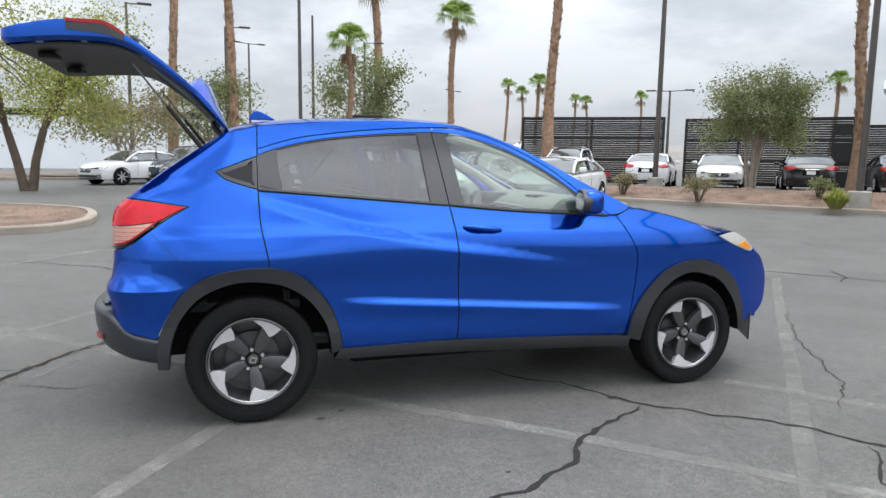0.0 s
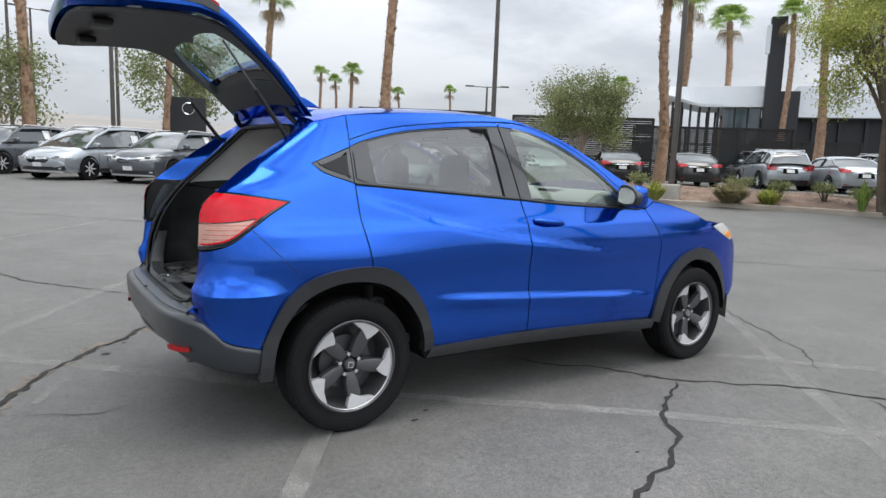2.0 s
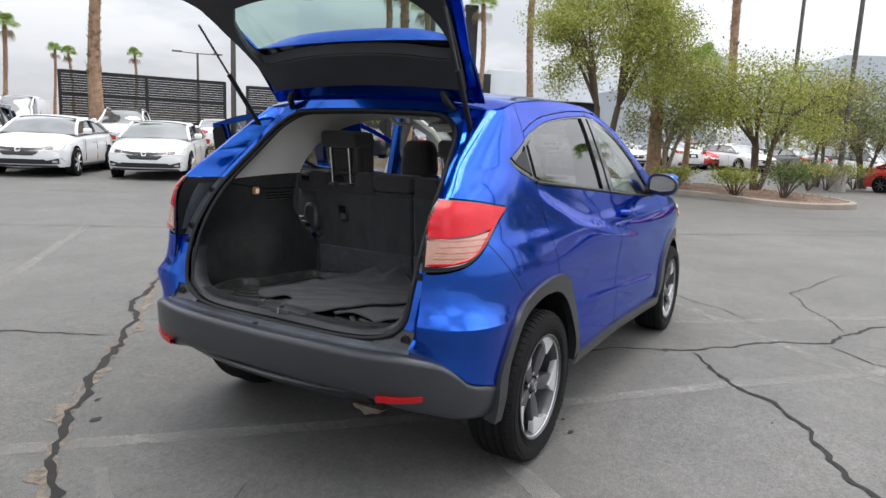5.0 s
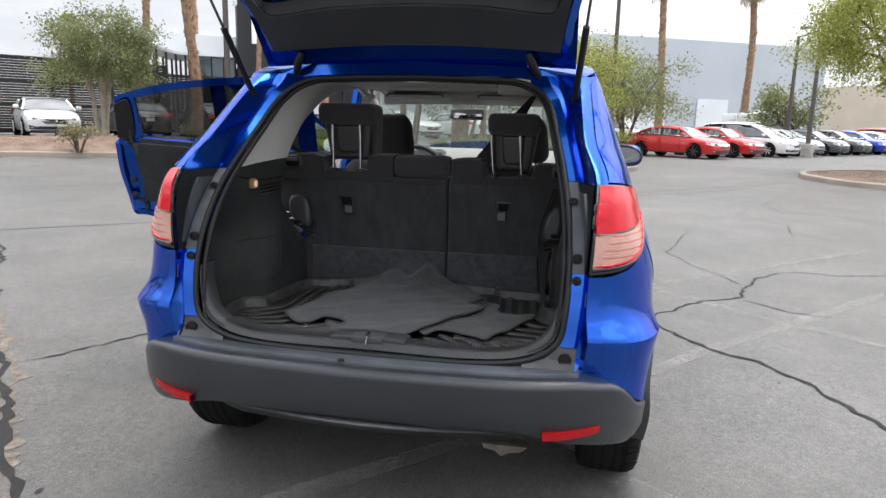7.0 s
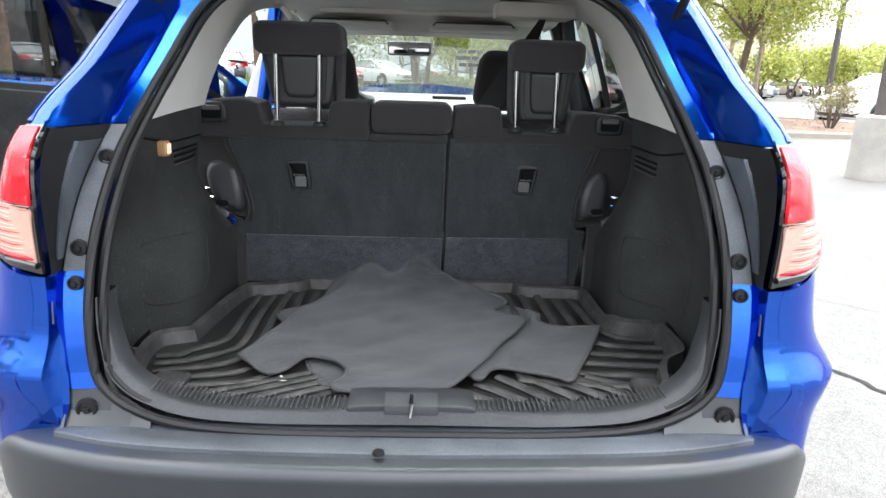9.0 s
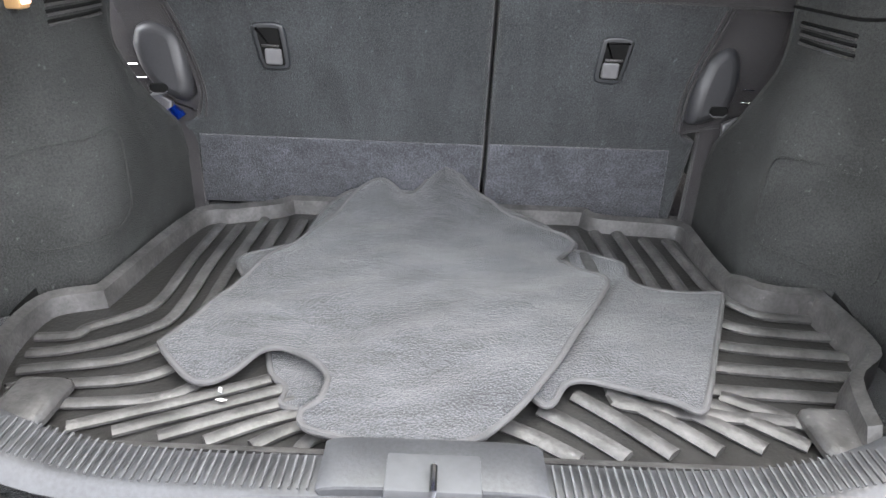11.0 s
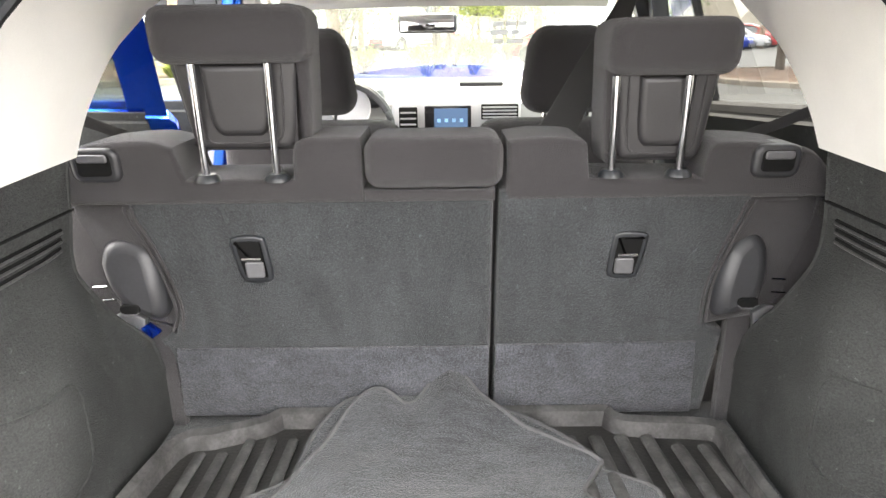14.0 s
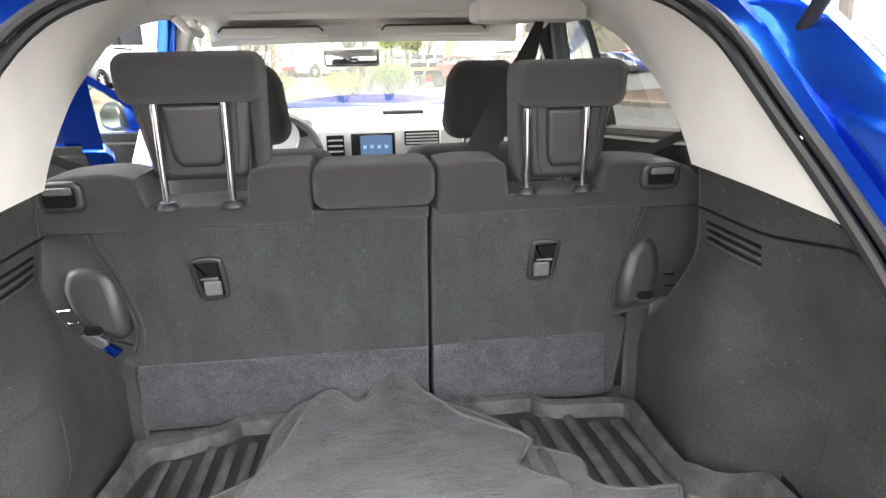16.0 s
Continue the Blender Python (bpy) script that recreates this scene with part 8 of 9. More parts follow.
def palm(h, seed, r=0.24, lean_by=0.3, skirt=True):
    """A fan palm: ringed trunk with old leaf bases, a crown of fans and a dead skirt."""
    rng = random.Random(seed)
    t = thing("palm_tree", "tall fan palm with shaggy brown trunk", "palm tree")
    line = [Vector((lean_by * (k / 10) ** 2, 0.12 * math.sin(k * 0.7), h * k / 10)) for k in range(11)]
    bm = bmesh.new()
    tube(bm, [(p.x, p.y, p.z - 0.1 * (k == 0)) for k, p in enumerate(line)], [r * (1.25 - 0.45 * min(1, k / 4)) for k in range(11)], 12)
    part("trunk", bm, PALMBARK, t)
    verts, faces = [], []
    for k in range(int(h * 26)):
        z = rng.uniform(h * 0.22, h * 0.98)
        i = min(9, int(z / h * 10))
        c = line[i].lerp(line[i + 1], z / h * 10 - i)
        a, rr = rng.uniform(0, 6.28), r * (1.25 - 0.45 * min(1, z / h * 2.5))
        d, w = Vector((math.cos(a), math.sin(a), 0)), Vector((-math.sin(a), math.cos(a), 0)) * rng.uniform(0.04, 0.075)
        o = rng.uniform(0.03, 0.10)
        b = len(verts)
        verts += [c + d * rr * 0.9 - w, c + d * rr * 0.9 + w, c + d * (rr + o) + Vector((0, 0, 0.16)) + w * 0.5, c + d * (rr + o) + Vector((0, 0, 0.16)) - w * 0.5]
        faces.append((b, b + 1, b + 2, b + 3))
    me = bpy.data.meshes.new("bark_sheath")
    me.from_pydata([tuple(v) for v in verts], [], faces)
    tagged(part_data("bark_sheath", me, PALMBARK, t, smooth=False), kind="stuff")
    top = line[-1]
    for nm, n_f, lo, hi, leaf in (("crown", 46, -0.15, 1.35, PALMLEAF), ("dead_skirt", 5, -1.4, -0.9, DEADLEAF)):
        verts, faces = [], []
        for k in range(n_f):
            a, e = rng.uniform(0, 6.28), rng.uniform(lo, hi)
            d = Vector((math.cos(a) * math.cos(e), math.sin(a) * math.cos(e), math.sin(e)))
            stem = top + d * rng.uniform(0.55, 0.9)
            side = d.cross(Vector((0, 0, 1))).normalized()
            upv = side.cross(d)
            L = rng.uniform(0.75, 1.05)
            b = len(verts)
            verts += [top - side * 0.02, top + side * 0.02, stem + side * 0.02, stem - side * 0.02]
            faces.append((b, b + 1, b + 2, b + 3))
            for j in range(13):
                f = (j - 6) / 6 * 1.25
                q = d * math.cos(f) + side * math.sin(f)
                tip = stem + q * L * (1 - 0.12 * abs(f)) + Vector((0, 0, -0.28 * L - 0.15 * rng.random()))
                m1 = stem + q * L * 0.55 + upv * 0.05
                ww = side * 0.035 * math.cos(f) - d * 0.035 * math.sin(f)
                b = len(verts)
                verts += [stem, m1 + ww, tip, m1 - ww]
                faces.append((b, b + 1, b + 2, b + 3))
        me = bpy.data.meshes.new(nm)
        me.from_pydata([tuple(v) for v in verts], [], faces)
        tagged(part_data(nm, me, leaf, t, smooth=False), kind="stuff")
    return t


palms = [palm(8.5, 1, 0.21), palm(10.5, 2, 0.25, -0.35), palm(8.2, 3, 0.22, 0.5), palm(13.5, 4, 0.26, 0.6)]
palms[0].matrix_basis = Matrix.Translation(on(20.3, 13.4, -0.1)) @ pose(0, 0, 0, 0, 0, 200)
palms[1].matrix_basis = Matrix.Translation(on(19.5, 56.8)) @ pose(0, 0, 0, 0, 0, 200) @ Matrix.Scale(1.38, 4)
palms[2].matrix_basis = Matrix.Translation(on(47.0, -22.0)) @ pose(0, 0, 0, 0, 0, 240) @ Matrix.Scale(0.85, 4)
palms[3].matrix_basis = Matrix.Translation(on(-16.0, 36.0))
# row by row: the lot's own palms, the far avenue, the showroom's, the long row's
PALM_SPOTS = [(3, 14.1, 24.4, 40, 1.0), (3, -3.1, 31.6, 10, 0.9), (3, -0.1, 31.8, 160, 1.0), (0, 5.9, 32.5, 75, 0.86), (1, 13.2, 59.6, 20, 1.26),
              (3, 49.7, 115.9, 15, 1.18), (3, 52.7, 114.5, 75, 1.08), (1, 54.6, 112.6, 130, 1.12), (3, 66.0, 119.0, 10, 1.05), (3, 68.7, 117.6, 120, 1.02), (3, 77.4, 112.2, 50, 1.08), (1, 73.7, 63.3, 90, 0.83),
              (3, 55.3, 28.1, 30, 1.04), (1, 65.3, 40.5, 10, 1.13), (1, 71.0, 50.5, 60, 1.44), (3, 28.7, 11.6, 190, 0.75), (0, 21.6, 3.6, 100, 1.06), (2, 25.2, 3.2, 250, 0.66),
              (1, 42.3, 3.9, 250, 0.85), (1, 42.1, -5.8, 250, 0.72), (1, 46.1, -11.9, 300, 0.74), (2, 52.0, -27.0, 20, 0.8)]
for k, x, y, rot, sc in PALM_SPOTS:
    copy_thing(palms[k], Matrix.Translation(on(x, y)) @ pose(0, 0, 0, 0, 0, rot) @ Matrix.Scale(sc, 4))

# ---- lamp posts ----
POLE = mat("brown_grey_pole_paint", (0.085, 0.075, 0.068), 0.5, 0.2, 0.15, 3, 60)


def lamp_post(x, y, h, arm=1.2, base=0.75, heads=1, r=0.085, turn=0.0, light=True):
    g = ground_z(x, y)
    t = thing("street_lamp", "brown steel car park lamp post on a concrete base" if base else "brown steel lamp post", "street lamp", at=Matrix.Translation((x, y, g)) @ pose(0, 0, 0, 0, 0, turn))
    if base:
        part("base", lathed([(0.0001, base), (0.27, base), (0.30, base - 0.03), (0.31, -0.1)], 20, "z"), GREYCONC, t, "round concrete base")
    pb = bmesh.new()
    tube(pb, [(0, 0, base - 0.02), (0, 0, h * 0.5), (0, 0, h)], [r, r * 0.85, r * 0.6], 8)
    part("pole", pb, POLE, t)
    for k in range(heads):
        s = 1 if k == 0 else -1
        part("arm", tubed([(0, 0, h - 0.05), (s * arm, 0, h)], 0.035, 6), POLE, t)
        part("lamp_head", boxed((s * arm - 0.35, -0.15, h - 0.04), (s * arm + 0.35, 0.15, h + 0.06), 0.03), POLE, t)
    return t


lamp_post(15.9, 18.5, 12.0, 1.2, 0.45, 1, 0.11, 30)
lamp_post(16.6, 9.95, 11.0, 1.2, 0.62, 1, 0.10, 60)
lamp_post(7.3, -6.35, 9.0, 1.0, 0.88, 1, 0.10, 80)
lamp_post(3.0, 29.6, 12.0, 1.0, 0.7, 1, 0.10, 10)
lamp_post(-5.5, 35.4, 9.2, 0.9, 0.7, 1, 0.11, 5)
lamp_post(1.1, 55.8, 10.8, 1.1, 0.0, 2, 0.12, 20)
lamp_post(24.7, 71.8, 9.5, 1.2, 0.0, 2, 0.13, 40)
lamp_post(31.4, 39.3, 6.6, 1.4, 0.0, 2, 0.12, -35)
lamp_post(29.3, -2.2, 12.0, 1.2, 0.8, 1, 0.11, 0)
lamp_post(37.3, 0.3, 12.0, 1.2, 0.8, 1, 0.12, 0)
lamp_post(40.7, -13.1, 6.8, 1.2, 0.7, 1, 0.14, 200)
lamp_post(35.6, -12.7, 6.7, 1.2, 0.7, 1, 0.13, 20)
lamp_post(22.0, -14.5, 8.0, 1.0, 0.75, 1, 0.12, 0)
lamp_post(10.0, 50.0, 10.5, 1.2, 0.0, 1, 0.12, 0)
lamp_post(-0.6, 42.0, 9.5, 1.2, 0.0, 1, 0.12, 0)
lamp_post(5.2, 44.0, 11.0, 0.0, 0.0, 0, 0.12, 0)

# ---- black slatted screens ----
SCREEN = mat("black_screen_metal", (0.014, 0.013, 0.013), 0.6, 0.2, 0.2, 4, 60)


def screen_fence(a, b, h, base):
    L = math.dist(a, b)
    ang = math.degrees(math.atan2(b[1] - a[1], b[0] - a[0]))
    t = thing("screen_fence", "black slatted metal screen fence", "fence", "screen fences", at=Matrix.Translation((a[0], a[1], base)) @ pose(0, 0, 0, 0, 0, ang))
    n = max(2, int(L / 2.2))
    for k in range(n + 1):
        x = L * k / n
        part("post", boxed((x - 0.06, -0.06, 0), (x + 0.06, 0.06, h), 0.01), SCREEN, t, smooth=False)
    for z in (0.15, h * 0.38, h * 0.68, h - 0.04):
        part("rail", boxed((0, -0.045, z - 0.05), (L, 0.045, z + 0.05)), SCREEN, t, smooth=False)
    k = int(h / 0.10)
    slat = boxed((0, -0.01, -0.043), (L, 0.01, 0.043))
    me = bpy.data.meshes.new("slat")
    slat.to_mesh(me)
    slat.free()
    for i in range(1, k):
        part_data("slat", me, SCREEN, t, smooth=False).location.z = i * h / k


screen_fence((13.4, 25.9), (19.1, 22.6), 3.18, 0.46)
screen_fence((19.9, 22.0), (25.0, 17.6), 3.08, 0.46)
screen_fence((26.5, 20.0), (32.0, 14.5), 2.88, 0.46)
screen_fence((33.0, 17.5), (37.0, 13.5), 2.38, 0.46)

# ---- parked vehicles ----
def paint(name, c, metal=0.3, rough=0.3):
    return mat(name, c, rough, metal, 0.05, 2, 300, coat=0.9)


COLORS = {"white": paint("white_car_paint", (0.74, 0.75, 0.76), 0.0), "silver": paint("silver_car_paint", (0.38, 0.41, 0.44), 0.6), "grey": paint("dark_grey_car_paint", (0.10, 0.107, 0.12), 0.5), "black": paint("black_car_paint", (0.012, 0.012, 0.013), 0.2),
          "red": paint("red_car_paint", (0.58, 0.02, 0.025), 0.2), "navy": paint("navy_car_paint", (0.025, 0.045, 0.075), 0.4), "blue": paint("bright_blue_car_paint", (0.01, 0.05, 0.45), 0.4), "beige": paint("champagne_car_paint", (0.36, 0.32, 0.26), 0.4), "paleblue": paint("pale_blue_car_paint", (0.30, 0.42, 0.50), 0.4)}
CARGLASS = mat("dark_car_window", (0.045, 0.055, 0.056), 0.06, 0, 0.2, 2, 50, coat=1.0, rvary=0.02)
CARGLASS.node_tree.nodes["Principled BSDF"].inputs["Coat IOR"].default_value = 2.0
LAMPRED = mat("red_car_lamp", (0.42, 0.015, 0.02), 0.2, coat=0.8)
PLATE = mat("white_number_plate", (0.7, 0.7, 0.7), 0.5)
KINDS = {
    # outline of bonnet, waist and boot; then the glasshouse; length, width
    "sedan": dict(L=4.75, W=0.92, deck=[(-2.37, 0.86), (-2.2, 1.02), (-1.6, 1.06), (0.9, 0.98), (1.7, 0.90), (2.15, 0.78), (2.37, 0.60)], cab=[(-1.75, 1.04), (-0.95, 1.37), (-0.3, 1.44), (0.35, 1.40), (1.15, 0.99)], wb=1.36, r=0.33),
    "suv": dict(L=4.6, W=0.93, deck=[(-2.28, 0.80), (-2.22, 1.05), (-1.6, 1.12), (0.9, 1.07), (1.6, 1.02), (2.1, 0.90), (2.3, 0.66)], cab=[(-2.2, 1.10), (-1.85, 1.58), (-0.9, 1.68), (0.2, 1.64), (1.15, 1.07)], wb=1.33, r=0.36),
    "van": dict(L=5.1, W=0.99, deck=[(-2.55, 0.80), (-2.5, 1.02), (-1.6, 1.06), (1.1, 1.02), (1.8, 0.96), (2.3, 0.82), (2.55, 0.60)], cab=[(-2.45, 1.05), (-2.1, 1.66), (-0.8, 1.74), (0.3, 1.69), (1.6, 1.0)], wb=1.5, r=0.35),
    "cargo": dict(L=5.9, W=1.02, deck=[(-2.95, 1.1), (-2.93, 1.25), (-1.6, 1.3), (1.4, 1.25), (2.2, 1.10), (2.8, 0.95), (2.95, 0.65)], cab=[(-2.93, 1.25), (-2.85, 2.35), (-0.9, 2.48), (0.6, 2.42), (1.9, 1.2)], wb=1.75, r=0.36),
}


def cast(tree, axis, sgn, lift=0.006):
    """Lays a flat outline onto a body: along x from the nose or tail, along y from the side."""
    def f(u, v):
        o, d = (Vector((sgn * 6, u, v)), Vector((-sgn, 0, 0))) if axis == "x" else (Vector((u, sgn * 4, v)), Vector((0, -sgn, 0)))
        hit, nrm, _, _ = tree.ray_cast(o, d)
        if hit is None:
            return Vector((sgn * 2.2, u, v)) if axis == "x" else Vector((u, sgn * 0.9, v))
        if nrm.dot(d) > 0:
            nrm = -nrm
        return hit + nrm * lift
    return f


def decal(tree, poly, axis, sgn, lift=0.006, step=0.07, thick=0.014):
    bm = sheet(poly, cast(tree, axis, sgn, lift), step, thick)
    bmesh.ops.recalc_face_normals(bm, faces=bm.faces[:])
    return bm


def vehicle(kind, color, label, category="car"):
    K = KINDS[kind]
    t = thing("parked_car" if kind != "cargo" else "parked_van", label, category, "parked vehicles")
    W, half, body = K["W"], K["L"] / 2, COLORS[color]
    tall = kind in ("suv", "van", "cargo")
    up = 0.11 if tall else 0.0
    def wid(x):
        f = min(1.0, abs(x) / half)
        return W * (1 - 0.10 * f ** 5)
    def round_end(p):
        e, s = min(1.0, abs(p.x) / half), (1 if p.x > 0 else -1)
        h = (p.z - 0.50 - up * 0.5) / 0.5
        p.x -= s * (0.24 * min(1.0, abs(p.y) / W) ** 2.6 * e ** 6 + (0.13 if h > 0 else 0.22) * h * h * e ** 8)
    bm, rows = bmesh.new(), []
    for k in range(45):
        x = -half + K["L"] * k / 44
        z, w = pw(x, K["deck"]), wid(x)
        rows.append([bm.verts.new((x, y, zz)) for y, zz in ((0, z + 0.03), (0.40 * w, z + 0.028), (0.70 * w, z + 0.012), (0.86 * w, z - 0.02), (0.94 * w, z - 0.075), (0.972 * w, z - 0.16), (w * 0.992, 0.62 + up * 0.6), (w, 0.54 + up * 0.5), (w * 0.985, 0.42), (w * 0.992, 0.32), (w * 0.95, 0.22), (0, 0.20))])
    n = len(rows[0])
    for a, b in zip(rows, rows[1:]):
        for k in range(n - 1):
            bm.faces.new((a[k], a[k + 1], b[k + 1], b[k]))
    for r in (rows[0], rows[-1]):
        cols = [r] + [[bm.verts.new((v.co.x, v.co.y * f, v.co.z)) for v in r] for f in (0.85, 0.65, 0.4, 0.2, 0.0)]
        for a, b in zip(cols, cols[1:]):
            for k in range(n - 1):
                bm.faces.new((a[k], a[k + 1], b[k + 1], b[k]))
    for v in bm.verts:
        round_end(v.co)
    geo = bmesh.ops.duplicate(bm, geom=bm.verts[:] + bm.edges[:] + bm.faces[:])["geom"]
    for v in geo:
        if isinstance(v, bmesh.types.BMVert):
            v.co.y = -v.co.y
    bmesh.ops.remove_doubles(bm, verts=bm.verts[:], dist=0.002)
    bmesh.ops.dissolve_degenerate(bm, edges=bm.edges[:], dist=0.001)
    bmesh.ops.recalc_face_normals(bm, faces=bm.faces[:])
    hull = BVHTree.FromBMesh(bm)
    part("body", bm, body, t)
    # glasshouse: dark panes under a painted roof, with painted pillars
    cab = K["cab"]
    x0, x1 = cab[0][0], cab[-1][0]
    gl, rows = bmesh.new(), []
    for k in range(25):
        x = x0 + (x1 - x0) * k / 24
        z, zb = pw(x, cab), pw(x, K["deck"]) - 0.03
        hgt = max(0.0, z - zb)
        w = wid(x) * 0.92
        rows.append([gl.verts.new((x, y, zz)) for y, zz in ((w, zb), (w - 0.10 * hgt / 0.4 if hgt < 0.7 else w - 0.10, zb + hgt * 0.5), (w - 0.17 * hgt / 0.4 if hgt < 0.7 else w - 0.20, zb + hgt * 0.9), (w * 0.62, z - 0.005), (w * 0.32, z + 0.012), (0, z + 0.018))])
    for a, b in zip(rows, rows[1:]):
        for k in range(5):
            gl.faces.new((a[k], a[k + 1], b[k + 1], b[k]))
    geo = bmesh.ops.duplicate(gl, geom=gl.verts[:] + gl.edges[:] + gl.faces[:])["geom"]
    for v in geo:
        if isinstance(v, bmesh.types.BMVert):
            v.co.y = -v.co.y
    bmesh.ops.remove_doubles(gl, verts=gl.verts[:], dist=0.001)
    bmesh.ops.recalc_face_normals(gl, faces=gl.faces[:])
    house = BVHTree.FromBMesh(gl)
    part("window_band", gl, CARGLASS, t, "dark windows")
    apex = [p for p in cab if p[1] > max(q[1] for q in cab) - 0.10]
    ra, rb = apex[0][0], apex[-1][0]
    rf, rows = bmesh.new(), []
    for k in range(13):
        x = ra - 0.12 + (rb - ra + 0.16) * k / 12
        z = pw(x, cab)
        w = wid(x) * 0.92 - 0.15
        rows.append([rf.verts.new((x, y, zz)) for y, zz in ((-w - 0.03, z - 0.085), (-w + 0.03, z - 0.012), (-w * 0.5, z + 0.022), (0, z + 0.032), (w * 0.5, z + 0.022), (w - 0.03, z - 0.012), (w + 0.03, z - 0.085))])
    for a, b in zip(rows, rows[1:]):
        for k in range(6):
            rf.faces.new((a[k], a[k + 1], b[k + 1], b[k]))
    bmesh.ops.recalc_face_normals(rf, faces=rf.faces[:])
    part("roof", rf, body, t)
    def edge(x, s, rise):
        z, zb = pw(x, cab), pw(x, K["deck"])
        hgt = z - zb
        w = wid(x) * 0.92
        return Vector((x, s * (w - (0.17 * min(1, hgt / 0.4)) * rise + 0.004), zb + hgt * 0.92 * rise))
    # lamps, grille and plates laid onto the ends
    z_h = pw(half * 0.93, K["deck"]) - 0.06
    for s in (-1, 1):
        lens = part("headlight", decal(hull, [(s * y, z) for y, z in ((0.34, z_h - 0.05), (0.55, z_h + 0.02), (W - 0.04, z_h + 0.075), (W - 0.015, z_h + 0.02), (W - 0.12, z_h - 0.075), (0.40, z_h - 0.115))], "x", 1), HEADGLASS, t, "clear headlight")
        part("lamp_eye", decal(hull, rounded(min(s * 0.52, s * 0.68), max(s * 0.52, s * 0.68), z_h - 0.065, z_h + 0.005, 0.025), "x", 1, 0.012), GLOSSBLACK, lens)
        part("fog_recess", decal(hull, [(s * y, z) for y, z in ((0.50, 0.36), (W - 0.10, 0.44), (W - 0.06, 0.36), (W - 0.14, 0.30), (0.52, 0.29))], "x", 1), PLASTIC, t)
        part("fog_lamp", decal(hull, rounded(min(s * 0.66, s * 0.76), max(s * 0.66, s * 0.76), 0.33, 0.375, 0.018), "x", 1, 0.012), HEADGLASS, t)
        z_t = pw(-half * 0.95, K["deck"]) - 0.05
        tail = ((0.48, z_t - 0.02), (0.70, z_t + 0.03), (W - 0.02, z_t + 0.045), (W - 0.015, z_t - 0.09), (0.66, z_t - 0.13), (0.50, z_t - 0.09)) if not tall else ((0.50, z_t - 0.06), (0.66, z_t - 0.02), (0.70, z_t + 0.05), (W - 0.02, z_t + 0.05), (W - 0.015, z_t - 0.16), (0.66, z_t - 0.20), (0.50, z_t - 0.15))
        part("tail_light", decal(hull, [(s * y, z) for y, z in tail], "x", -1), LAMPRED, t, "red tail light")
        part("rear_reflector", decal(hull, rounded(min(s * 0.58, s * 0.74), max(s * 0.58, s * 0.74), 0.36, 0.385, 0.01), "x", -1), LAMPRED, t)
        for a, b in ((x0 + 0.03, ra - 0.04), (x1 - 0.03, rb + 0.04)):
            part("pillar", tubed([edge(a, s, 0.0), edge((a + b) / 2, s, 0.95), edge(b, s, 1.0)], 0.040, 6), body, t)
        xm = (ra + rb) / 2 - 0.1
        part("pillar", tubed([edge(xm + 0.05, s, 0), edge(xm, s, 0.5), edge(xm - 0.02, s, 1)], 0.032, 6), GLOSSBLACK, t)
        if tall and kind != "cargo":
            part("pillar", tubed([edge(x0 + 0.72, s, 0), edge(x0 + 0.68, s, 0.5), edge(x0 + 0.64, s, 1)], 0.045, 6), body if kind == "suv" else GLOSSBLACK, t)
            part("roof_rack_bar", tubed([(ra + 0.05, s * (W * 0.92 - 0.21), pw(ra + 0.05, cab) + 0.02), (ra + 0.15, s * (W * 0.92 - 0.20), pw(ra + 0.15, cab) + 0.055), (rb - 0.15, s * (W * 0.92 - 0.20), pw(rb - 0.15, cab) + 0.055), (rb - 0.05, s * (W * 0.92 - 0.21), pw(rb - 0.05, cab) + 0.02)], 0.018, 6), ALLOY, t)
        if kind == "cargo":
            part("side_panel", boxed((x0 + 0.1, s * (W * 0.93 - 0.10) - 0.06, 1.25), (rb - 0.2, s * (W * 0.93 - 0.10) + 0.06, 2.35), 0.04), body, t)
        belt = [(x0 + 0.10 + (x1 - x0 - 0.15) * k / 8) for k in range(9)]
        part("belt_strip", tubed([edge(x, s, 0.0) + Vector((0, s * 0.004, 0.012)) for x in belt], 0.012, 5), CHROME if not tall else GLOSSBLACK, t)
        side = cast(hull, "y", s, 0.001)
        for xs in (x1 - 0.55, xm + 0.05, x0 + 0.62 if tall else x0 + 0.55):
            part("door_seam", tubed([side(xs + 0.03 * math.sin(z * 4), z) for z in (0.34, 0.5, 0.65, 0.8, pw(xs, K["deck"]) - 0.10)], 0.006, 4), UNDER, t)
        for xs in (xm + 0.22, xm - 0.75):
            part("door_handle", tubed([side(xs, 0.80 + up) + Vector((0, s * 0.02, 0)), side(xs + 0.18, 0.80 + up) + Vector((0, s * 0.02, 0))], 0.013, 6), body, t)
        part("sill_strip", decal(hull, [(-K["wb"] + 0.40, 0.235), (K["wb"] - 0.40, 0.235), (K["wb"] - 0.40, 0.36 if tall else 0.28), (-K["wb"] + 0.40, 0.36 if tall else 0.28)], "y", s, 0.008, 0.3), PLASTIC, t)
        zm = pw(x1 - 0.4, K["deck"]) + 0.02
        part("door_mirror", boxed((x1 - 0.42, min(s * (W + 0.0), s * (W + 0.19)), zm), (x1 - 0.28, max(s * (W + 0.0), s * (W + 0.19)), zm + 0.14), 0.04, 3), body, t)
